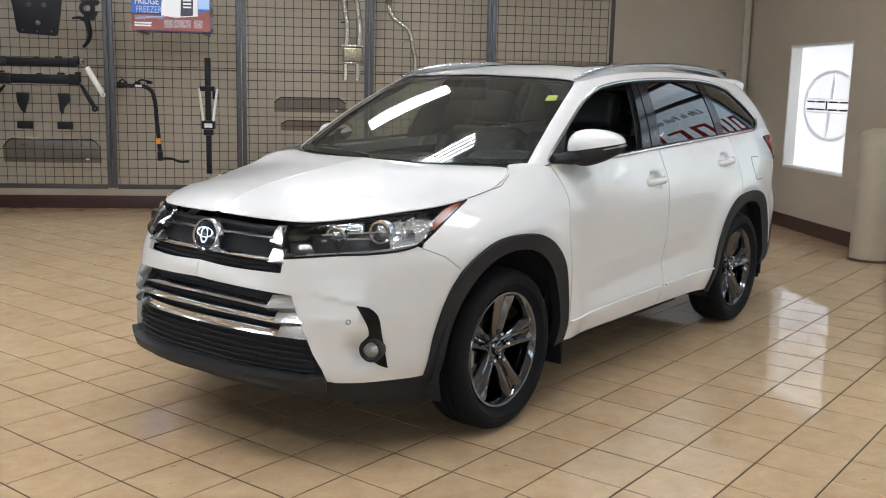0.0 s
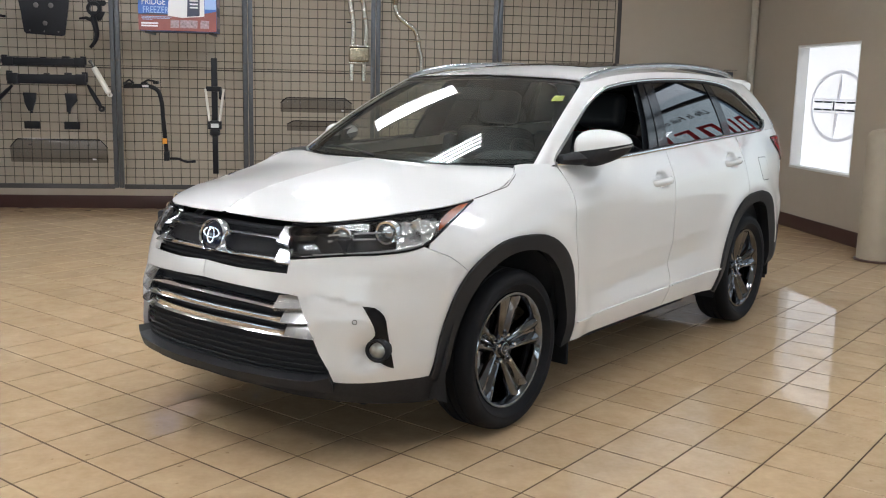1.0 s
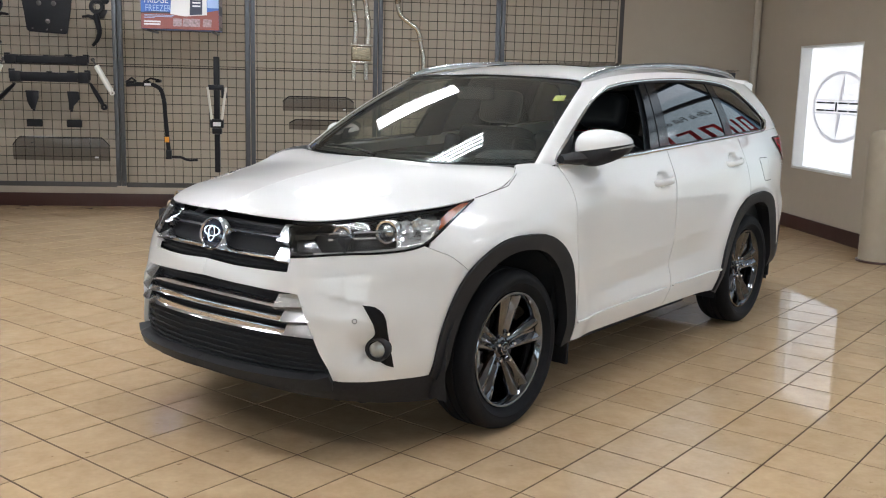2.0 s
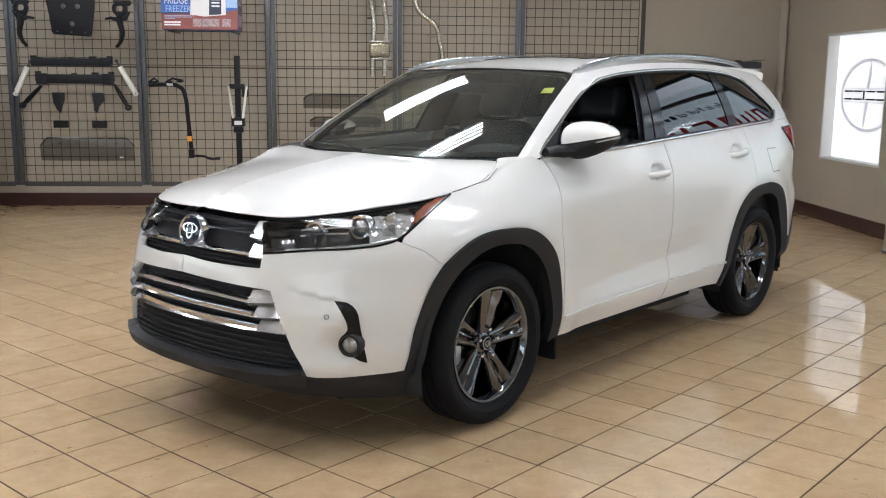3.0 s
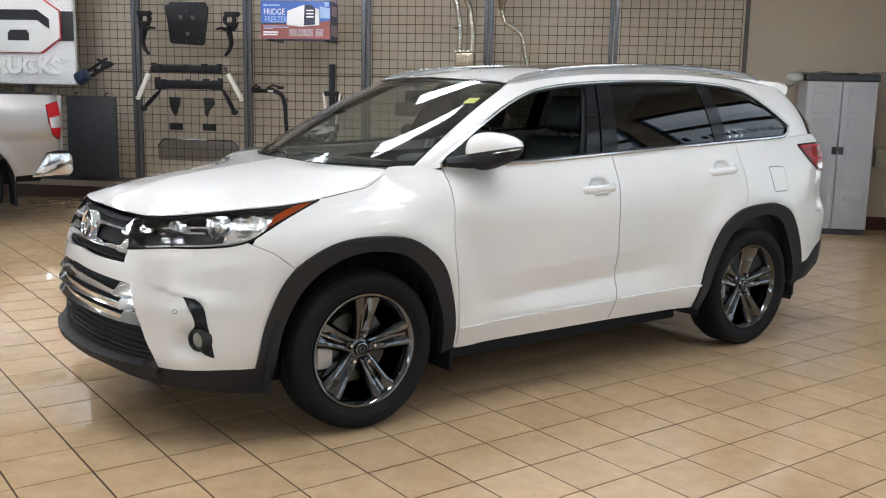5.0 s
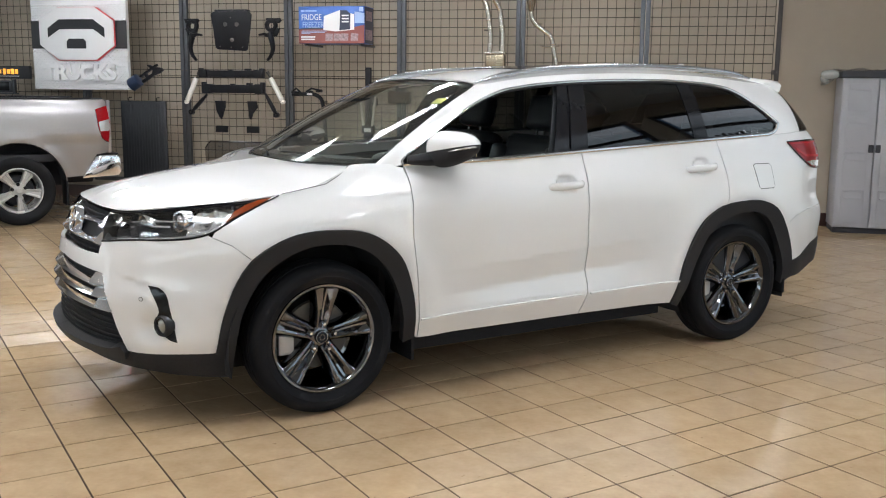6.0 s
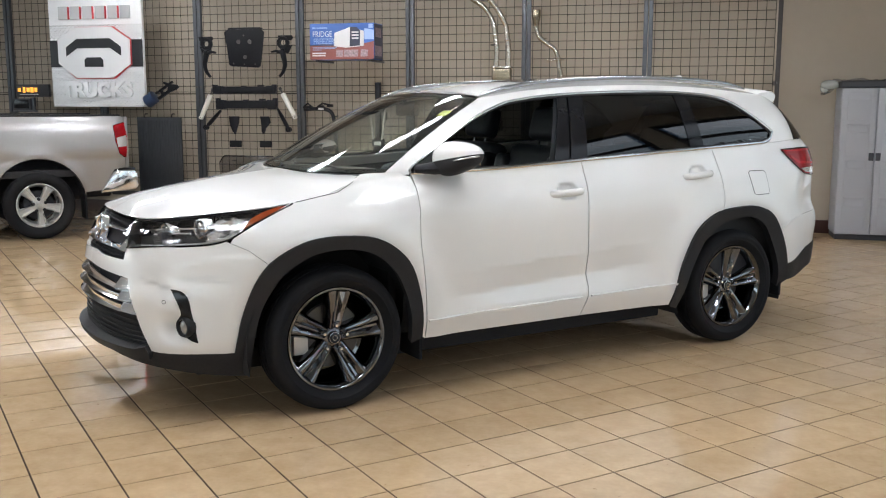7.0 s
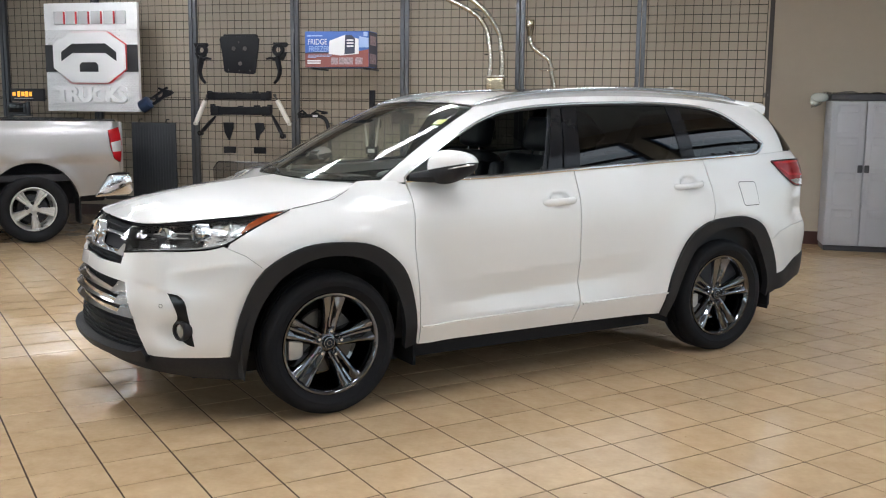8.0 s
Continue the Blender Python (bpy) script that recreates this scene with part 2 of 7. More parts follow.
# ---- mesh tools ----
class Shape:
    """Gathers vertices and faces of one mesh."""

    def __init__(self):
        self.v, self.f, self.n = [], [], None

    def add(self, verts, faces):
        k = len(self.v)
        self.v += [tuple(p) for p in verts]
        self.f += [tuple(i + k for i in f) for f in faces]
        return self

    def box(self, x0, x1, y0, y1, z0, z1, bevel=0.0, seg=2, turn=None):
        bm = bmesh.new()
        bmesh.ops.create_cube(bm, size=1.0, matrix=Matrix.Translation(((x0 + x1) / 2, (y0 + y1) / 2, (z0 + z1) / 2)) @ Matrix.Diagonal((x1 - x0, y1 - y0, z1 - z0, 1)))
        if bevel:
            bmesh.ops.bevel(bm, geom=bm.edges[:], offset=bevel, segments=seg, affect="EDGES", profile=0.6)
        return self.take(bm, turn)

    def take(self, bm, turn=None):
        bm.verts.index_update()
        self.add([(turn @ v.co if turn else v.co) for v in bm.verts], [[v.index for v in f.verts] for f in bm.faces])
        bm.free()
        return self

    def lathe(self, profile, n=48, turn=None, closed=False):
        """profile: rows of (radius, height); turned round z."""
        rows = len(profile)
        vs = [(r * math.cos(a), r * math.sin(a), h) for r, h in profile for a in (2 * math.pi * i / n for i in range(n))]
        fs = [(j * n + i, j * n + (i + 1) % n, (j + 1) * n + (i + 1) % n, (j + 1) * n + i) for j in range(rows - 1) for i in range(n)]
        if closed:
            fs += [((rows - 1) * n + i, (rows - 1) * n + (i + 1) % n, (i + 1) % n, i) for i in range(n)]
        return self.add([turn @ Vector(p) for p in vs] if turn else vs, fs)

    def tube(self, points, radius, n=10, flat=1.0, up=(0, 0, 1)):
        """A round bar along points; radius may be a list; flat squashes it across up."""
        ps = [Vector(p) for p in points]
        rs = radius if isinstance(radius, (list, tuple)) else [radius] * len(ps)
        vs, fs, last = [], [], Vector(up)
        for i, p in enumerate(ps):
            d = (ps[min(i + 1, len(ps) - 1)] - ps[max(i - 1, 0)]).normalized()
            side = d.cross(last)
            if side.length < 1e-4:
                side = d.cross(Vector((1, 0, 0))) if abs(d.x) < 0.9 else d.cross(Vector((0, 1, 0)))
            side.normalize()
            over = side.cross(d)
            last = over
            vs += [p + (side * math.cos(a) + over * math.sin(a) * flat) * rs[i] for a in (2 * math.pi * k / n for k in range(n))]
        for j in range(len(ps) - 1):
            fs += [(j * n + i, j * n + (i + 1) % n, (j + 1) * n + (i + 1) % n, (j + 1) * n + i) for i in range(n)]
        fs += [tuple(range(n))[::-1], tuple((len(ps) - 1) * n + i for i in range(n))]
        return self.add(vs, fs)

    def prism(self, outline, depth, bevel=0.0, turn=None, seg=2):
        """An outline in the x-z plane, thick along +y from 0 to depth."""
        bm = bmesh.new()
        loop = [bm.verts.new((x, 0, z)) for x, z in outline]
        face = bm.faces.new(loop)
        out = bmesh.ops.extrude_face_region(bm, geom=[face])
        bmesh.ops.translate(bm, verts=[g for g in out["geom"] if isinstance(g, bmesh.types.BMVert)], vec=(0, depth, 0))
        bmesh.ops.recalc_face_normals(bm, faces=bm.faces[:])
        if bevel:
            bmesh.ops.bevel(bm, geom=bm.edges[:], offset=bevel, segments=seg, affect="EDGES", profile=0.6)
        return self.take(bm, turn)

    def sheet(self, rows):
        """A grid of points, rows by columns."""
        m, k = len(rows), len(rows[0])
        return self.add([p for r in rows for p in r], [(i * k + j, i * k + j + 1, (i + 1) * k + j + 1, (i + 1) * k + j) for i in range(m - 1) for j in range(k - 1)])

    def ball(self, centre, radii, power=1.0, nu=24, nv=14, turn=None):
        """A rounded body; a power below 1 makes it boxier."""
        def sq(v):
            return math.copysign(abs(v) ** power, v)
        vs = []
        for j in range(nv + 1):
            b = math.pi * (j / nv - 0.5)
            for i in range(nu):
                a = 2 * math.pi * i / nu
                p = Vector((radii[0] * sq(math.cos(b)) * sq(math.cos(a)), radii[1] * sq(math.cos(b)) * sq(math.sin(a)), radii[2] * sq(math.sin(b))))
                vs.append((turn @ p if turn else p) + Vector(centre))
        fs = [(j * nu + i, j * nu + (i + 1) % nu, (j + 1) * nu + (i + 1) % nu, (j + 1) * nu + i) for j in range(nv) for i in range(nu)]
        return self.add(vs, fs)

    def flipped(self):
        """The mirror image across x."""
        other = Shape()
        other.v = [(-x, y, z) for x, y, z in self.v]
        other.f = [f[::-1] for f in self.f]
        if self.n is not None:
            other.n = [(-x, y, z) for x, y, z in self.n]
        return other

    def joined(self, other):
        k = len(self.v)
        self.v += other.v
        self.f += [tuple(i + k for i in f) for f in other.f]
        if self.n is not None:
            self.n = list(self.n) + list(other.n)
        return self

    def data(self, name, material, sharp=40):
        me = bpy.data.meshes.new(name)
        me.from_pydata(self.v, [], self.f)
        me.materials.append(material)
        me.shade_smooth()
        if self.n is not None:
            me.normals_split_custom_set_from_vertices([tuple(v) for v in self.n])
        elif sharp:
            me.set_sharp_from_angle(angle=radians(sharp))
        me.update()
        return me


def welded(shape):
    """The same faces with corners in one place joined."""
    key, out = {}, Shape()
    for f in shape.f:
        g = []
        for i in f:
            k = tuple(round(c, 4) for c in shape.v[i])
            if k not in key:
                key[k] = len(out.v)
                out.v.append(shape.v[i])
            g.append(key[k])
        out.f.append(tuple(g))
    return out


def part(name, shape, material, parent=None, label="", sharp=40, at=None):
    ob = new(name, shape.data(name, material, sharp))
    if at is not None:
        ob.matrix_basis = at
    if parent is not None:
        ob.parent = parent
    if label:
        ob["label"] = label
    return ob


def thing(name, label, category, at=None, group=""):
    ob = new(name)
    ob.empty_display_size = 0.1
    if at is not None:
        ob.matrix_basis = at
    return tagged(ob, label, category, group)


def setting(name, shape, material, label="", sharp=40):
    return tagged(part(name, shape, material, sharp=sharp), label, kind="structure")


def lettering(words, size, depth, fat=0.0):
    """Raised letters in the x-z plane, facing -y, their middle at the origin."""
    cu = bpy.data.curves.new("lettering", "FONT")
    cu.body, cu.size, cu.extrude, cu.align_x, cu.align_y = words, size, depth, "CENTER", "CENTER"
    cu.offset = fat
    ob = new("lettering_source", cu)
    me = bpy.data.meshes.new_from_object(ob.evaluated_get(bpy.context.evaluated_depsgraph_get()))
    sh = Shape().add([(v.co.x, -v.co.z, v.co.y) for v in me.vertices], [tuple(p.vertices) for p in me.polygons])
    bpy.data.objects.remove(ob)
    bpy.data.curves.remove(cu)
    bpy.data.meshes.remove(me)
    return sh


def curve_points(knots, n):
    """n points along a smooth curve through knots."""
    k = np.array(knots, float)
    d = np.r_[0, np.cumsum(np.linalg.norm(np.diff(k, axis=0), axis=1))]
    return [tuple(p) for p in spline(d, k)(np.linspace(0, d[-1], n))]
# ---- car surfaces ----
def spline(xs, ys, level=False):
    """A smooth curve through knots; ys may hold rows of coordinates. level: it crosses the middle of the car square."""
    xs, ys = np.asarray(xs, float), np.asarray(ys, float)
    flat = ys.ndim == 1
    if flat:
        ys = ys[:, None]
    h = np.diff(xs)
    d = np.diff(ys, axis=0) / h[:, None]
    m = np.empty_like(ys)
    m[1:-1] = (d[:-1] * h[1:, None] + d[1:] * h[:-1, None]) / (h[1:] + h[:-1])[:, None]
    m[0], m[-1] = d[0], d[-1]
    if level:
        m[0, 1:] = m[-1, 1:] = 0

    def at(t):
        t = np.clip(np.asarray(t, float), xs[0], xs[-1])
        i = np.clip(np.searchsorted(xs, t, side="right") - 1, 0, len(xs) - 2)
        k = ((t - xs[i]) / h[i])[..., None]
        hh = h[i][..., None]
        out = (2 * k**3 - 3 * k**2 + 1) * ys[i] + (k**3 - 2 * k**2 + k) * hh * m[i] + (3 * k**2 - 2 * k**3) * ys[i + 1] + (k**3 - k**2) * hh * m[i + 1]
        return out[..., 0] if flat else out
    return at


def ease(a, b, t):
    k = np.clip((np.asarray(t, float) - a) / (b - a), 0, 1)
    return k * k * (3 - 2 * k)


# plan of the lower body at its widest, from the nose round to the tail
PLAN = [(0, -2.42), (0.30, -2.395), (0.55, -2.31), (0.71, -2.18), (0.82, -2.0), (0.90, -1.75), (0.935, -1.42), (0.945, -1.15), (0.945, -0.93),
        (0.945, -0.45), (0.945, 0.15), (0.945, 0.8), (0.945, 1.35), (0.925, 1.8), (0.895, 2.12), (0.80, 2.34), (0.48, 2.45), (0, 2.48)]
# its upper edge: hood line, then belt line
RIM = [(0, -2.27, 0.990), (0.27, -2.255, 0.986), (0.48, -2.19, 0.986), (0.60, -2.06, 1.001), (0.69, -1.9, 1.020), (0.77, -1.7, 1.04), (0.812, -1.4, 1.092),
       (0.793, -1.2, 1.160), (0.803, -0.97, 1.179), (0.855, -0.45, 1.187), (0.862, 0.15, 1.215), (0.86, 0.8, 1.245), (0.855, 1.35, 1.27),
       (0.84, 1.75, 1.285), (0.815, 2.02, 1.30), (0.71, 2.22, 1.30), (0.42, 2.30, 1.30), (0, 2.32, 1.30)]
S_KNOTS = np.r_[0, np.cumsum(np.hypot(*np.diff(np.array(PLAN), axis=0).T))]
plan_at, rim_at = spline(S_KNOTS, PLAN, True), spline(S_KNOTS, RIM, True)
SIDE = spline([0.2, 0.30, 0.36, 0.42, 0.45, 0.55, 0.70, 0.80, 0.95, 1.05, 1.15, 1.3], [-0.09, -0.05, -0.028, -0.012, -0.010, -0.008, -0.003, 0, 0, -0.010, -0.03, -0.05])
FRONT = spline([0.15, 0.22, 0.30, 0.38, 0.5, 0.62, 0.70, 0.8, 0.9, 1.05], [-0.14, -0.10, -0.03, 0, 0, 0, -0.02, -0.035, -0.04, -0.04])
REAR = spline([0.2, 0.3, 0.45, 0.6, 0.8, 0.86, 1.0, 1.3], [-0.14, -0.085, -0.040, -0.028, -0.026, -0.050, -0.058, -0.058])
S_END = S_KNOTS[-1]


def s_of_y(y):
    """The way round the plan to the place beside y, on the flank."""
    ss = np.linspace(0, S_END, 800)
    return np.interp(y, plan_at(ss)[:, 1], ss)


def lower_body(s, z):
    """A point of the lower body's skin, left half."""
    s, z = np.asarray(s, float), np.asarray(z, float)
    o, top = plan_at(s), rim_at(s)
    e = 1e-3
    d = plan_at(np.clip(s + e, 0, S_END)) - plan_at(np.clip(s - e, 0, S_END))
    d /= np.linalg.norm(d, axis=-1, keepdims=True)
    n = np.stack([d[..., 1], -d[..., 0]], -1)
    wf, wr = 1 - ease(-2.25, -1.75, o[..., 1]), ease(1.8, 2.3, o[..., 1])
    arch = np.exp(-((np.hypot(o[..., 1] + 1.4, z - 0.37) - 0.56) / 0.10) ** 2) + np.exp(-((np.hypot(o[..., 1] - 1.39, z - 0.37) - 0.56) / 0.10) ** 2)
    # the scooped lower doors: a crease that climbs to the rear
    ze = 0.515 + 0.048 * np.clip((o[..., 1] + 0.75) / 0.9, -0.2, 1.75)
    deep = 0.026 * ease(-0.86, -0.35, o[..., 1]) * (1 - ease(0.38, 0.82, o[..., 1]))
    rise, fall = (z - 0.445) / (ze - 0.445), 1 - (z - ze) / 0.13
    scoop = np.clip(0.5 * (rise + fall - np.sqrt((rise - fall) ** 2 + 0.006)), 0, 1)
    # hollows behind the door handles
    cups = np.exp(-(((o[..., 1] - 0.026) / 0.066) ** 2 + ((z - 1.054) / 0.041) ** 2) ** 3) + np.exp(-(((o[..., 1] - 1.050) / 0.066) ** 2 + ((z - 1.116) / 0.041) ** 2) ** 3)
    # the hollow beside the fog lamp, under a crease
    zl = 0.715 - 0.22 * np.clip(s - 0.58, 0, 0.3)
    hollow = ease(zl - 0.13, zl - 0.012, z) * (1 - ease(zl - 0.014, zl + 0.008, z)) * ease(0.55, 0.70, s) * (1 - ease(0.82, 0.90, s))
    bowl = np.exp(-(((s - 0.795) / 0.060) ** 2) - ((z - 0.475) / 0.060) ** 2)
    off = (SIDE(z) - deep * scoop) * (1 - wf - wr) + FRONT(z) * wf + REAR(z) * wr + 0.022 * arch * (1 - wf) * (1 - wr) - 0.005 * hollow - 0.034 * bowl - 0.036 * cups
    p = o + n * off[..., None]
    depth = 0.22 + 0.04 * wf
    k = np.clip((z - (top[..., 2] - depth)) / depth, 0, 1) ** 2.2
    xy = p * (1 - k[..., None]) + top[..., :2] * k[..., None]
    return np.concatenate([xy, z[..., None]], -1)


# greenhouse: lower and upper curves, from the middle of the windscreen round to the tailgate
COWL = [(0, -1.33, 1.178), (0.35, -1.29, 1.180), (0.60, -1.19, 1.182), (0.745, -1.07, 1.184)]
ROOF = [(0, -0.42, 1.606), (0.35, -0.412, 1.598), (0.545, -0.392, 1.588), (0.608, -0.362, 1.579), (0.628, -0.305, 1.582), (0.642, -0.07, 1.615), (0.65, 0.28, 1.641),
        (0.65, 0.8, 1.652), (0.645, 1.3, 1.64), (0.63, 1.7, 1.612), (0.61, 1.93, 1.595), (0.52, 2.03, 1.59), (0.32, 2.08, 1.59), (0, 2.10, 1.59)]
SILL = COWL + RIM[8:]
G_KNOTS = np.arange(len(SILL), dtype=float)
sill_at, roof_at = spline(G_KNOTS, SILL, True), spline(G_KNOTS, ROOF, True)


def greenhouse(g, h):
    """A point of the glass-house skin: g counts the knots, h goes from the belt to the roof edge."""
    g, h = np.asarray(g, float), np.asarray(h, float)
    a, b = sill_at(g), roof_at(g)
    p = a + (b - a) * h[..., None]
    d = sill_at(np.clip(g + 0.01, 0, G_KNOTS[-1])) - sill_at(np.clip(g - 0.01, 0, G_KNOTS[-1]))
    n = np.cross(d, b - a)
    n /= np.linalg.norm(n, axis=-1, keepdims=True)
    return p + n * (0.020 * 4 * h * (1 - h))[..., None]


CROWN = spline([-2.27, -2.18, -2.0, -1.8, -1.5, -1.30], [0.990, 1.036, 1.085, 1.12, 1.16, 1.182])


def hood(s, u):
    """A point of the hood: s goes along its edge, u from the edge to the middle."""
    s, u = np.asarray(s, float), np.asarray(u, float)
    e = rim_at(s)
    yc = -2.27 + (e[..., 1] + 2.27) * 0.94 / 1.30
    c = np.stack([0 * yc, yc, CROWN(yc)], -1)
    k = 1 - np.clip(1 - u, 0, 2) ** 1.8
    p = e + (c - e) * u[..., None]
    p[..., 2] = e[..., 2] + (c[..., 2] - e[..., 2]) * k
    return p


ROOF_TOP = spline([-0.42, 0, 0.5, 1.0, 1.5, 1.9, 2.1], [1.606, 1.665, 1.700, 1.710, 1.695, 1.662, 1.640])


def roof(g, u):
    """A point of the roof: g along its edge, u from the edge to the middle."""
    g, u = np.asarray(g, float), np.asarray(u, float)
    e = roof_at(g)
    yc = np.clip(e[..., 1], -0.42, 2.1)
    k = 1 - np.clip(1 - u, 0, 2) ** 2.2
    p = e.copy()
    p[..., 0] = e[..., 0] * (1 - u)
    p[..., 2] = e[..., 2] + (ROOF_TOP(yc) - e[..., 2]) * k
    return p


# ---- the showroom ----
NORTH, EAST, SOUTH, WEST, TOP = 6.10, 4.20, -9.6, -12.5, 3.9
setting("wall_north", Shape().box(WEST - 0.2, EAST + 0.2, NORTH, NORTH + 0.2, -0.1, TOP), WALL, "plain beige painted back wall behind the wire display")
# east wall with its display window
W0, W1, WZ0, WZ1 = 3.60, 4.94, 0.695, 2.085
SHOP_E = [(-8.6, -5.9), (-5.6, -2.9), (-2.6, 0.1), (0.35, 2.36)]
east = Shape().box(EAST, EAST + 0.22, 2.36, W0, -0.1, TOP).box(EAST, EAST + 0.22, W1, NORTH, -0.1, TOP).box(EAST, EAST + 0.22, W0, W1, -0.1, WZ0).box(EAST, EAST + 0.22, W0, W1, WZ1, TOP)
east.box(EAST, EAST + 0.22, SOUTH - 0.2, 2.36, -0.1, 0.55).box(EAST, EAST + 0.22, SOUTH - 0.2, 2.36, 3.45, TOP)
for y0, y1 in ((SOUTH - 0.2, -8.6), (-5.9, -5.6), (-2.9, -2.6), (0.1, 0.35)):
    east.box(EAST, EAST + 0.22, y0, y1, 0.55, 3.45)
setting("wall_east", east, WALL, "beige painted wall with a lit display window and shop windows")
SHOP_W = [(-7.6, -4.6), (-4.3, -1.3), (-1.0, 2.0)]
west = Shape().box(WEST - 0.2, WEST, SOUTH - 0.2, 2.0, -0.1, 0.25).box(WEST - 0.2, WEST, SOUTH - 0.2, 2.0, 3.1, TOP).box(WEST - 0.2, WEST, 2.0, NORTH, -0.1, TOP)
for y0, y1 in ((SOUTH - 0.2, -7.6), (-4.6, -4.3), (-1.3, -1.0)):
    west.box(WEST - 0.2, WEST, y0, y1, 0.25, 3.1)
setting("wall_west", west, WALL, "beige painted wall with wide shop windows")
shop = Shape()
OPENINGS = [(-5.3, -2.3), (-2.0, 1.0)]
edges = [WEST] + [v for o in OPENINGS for v in o] + [EAST]
for i in range(0, len(edges), 2):
    shop.box(edges[i], edges[i + 1], SOUTH - 0.2, SOUTH, -0.1, TOP)
for a, b in OPENINGS:
    shop.box(a, b, SOUTH - 0.2, SOUTH, -0.1, 0.25).box(a, b, SOUTH - 0.2, SOUTH, 3.0, TOP)
setting("wall_south", shop, WALL, "beige shop front wall with wide windows")
setting("ceiling", Shape().box(WEST - 0.2, EAST + 0.2, SOUTH - 0.2, NORTH + 0.2, TOP, TOP + 0.2), CEILING, "plain white painted showroom ceiling")
setting("ground", Shape().box(-400, 400, -400, 400, -0.6, -0.45), ASPHALT, "dark asphalt yard outside the shop windows")
base = Shape().box(WEST, EAST, NORTH - 0.012, NORTH - 0.001, 0.0, 0.155, 0.003).box(EAST - 0.012, EAST - 0.001, 2.95, NORTH - 0.013, 0.0, 0.155, 0.003)
setting("baseboard", base, BASE, "dark maroon vinyl baseboard")

for i, (a, b) in enumerate(OPENINGS):
    win = tagged(part(f"window_{i + 2}", Shape().box(a, b, SOUTH - 0.14, SOUTH - 0.06, 0.25, 0.32, 0.004).box(a, b, SOUTH - 0.14, SOUTH - 0.06, 2.93, 3.0, 0.004)
                      .box(a, a + 0.07, SOUTH - 0.14, SOUTH - 0.06, 0.32, 2.93, 0.004).box(b - 0.07, b, SOUTH - 0.14, SOUTH - 0.06, 0.32, 2.93, 0.004)
                      .box((a + b) / 2 - 0.03, (a + b) / 2 + 0.03, SOUTH - 0.14, SOUTH - 0.06, 0.32, 2.93, 0.004), ALU), "white aluminium shop window with two panes", kind="structure")
    for c, d in ((a + 0.07, (a + b) / 2 - 0.03), ((a + b) / 2 + 0.03, b - 0.07)):
        p = part("pane", Shape().box(c, d, SOUTH - 0.104, SOUTH - 0.096, 0.32, 2.93), SHOPGLASS, win)
        p.visible_shadow = False
    lamp = new("window_daylight", bpy.data.lights.new("window_daylight", "AREA"))
    lamp.data.shape, lamp.data.size, lamp.data.size_y, lamp.data.energy, lamp.data.color = "RECTANGLE", b - a - 0.2, 1.3, DAY_SOUTH, (0.88, 0.94, 1.0)
    lamp.matrix_world = look(((a + b) / 2, SOUTH - 0.46, 2.20), ((a + b) / 2, SOUTH + 2.2, 1.0))

for i, (a, b) in enumerate(SHOP_W):
    x0, x1 = WEST - 0.14, WEST - 0.06
    win = tagged(part(f"window_{i + 8}", Shape().box(x0, x1, a, b, 0.25, 0.32, 0.004).box(x0, x1, a, b, 3.03, 3.1, 0.004).box(x0, x1, a, a + 0.07, 0.32, 3.03, 0.004)
                      .box(x0, x1, b - 0.07, b, 0.32, 3.03, 0.004).box(x0, x1, (a + b) / 2 - 0.03, (a + b) / 2 + 0.03, 0.32, 3.03, 0.004), ALU), "white aluminium shop window with two panes", kind="structure")
    for c, d in ((a + 0.07, (a + b) / 2 - 0.03), ((a + b) / 2 + 0.03, b - 0.07)):
        p = part("pane", Shape().box(WEST - 0.104, WEST - 0.096, c, d, 0.32, 3.03), SHOPGLASS, win)
        p.visible_shadow = False
    lamp = new("window_daylight", bpy.data.lights.new("window_daylight", "AREA"))
    lamp.data.shape, lamp.data.size, lamp.data.size_y, lamp.data.energy, lamp.data.color = "RECTANGLE", b - a - 0.2, 1.3, DAY_WEST, (0.84, 0.92, 1.0)
    lamp.matrix_world = look((WEST - 0.46, (a + b) / 2, 2.30), (WEST + 2.2, (a + b) / 2, 1.1))

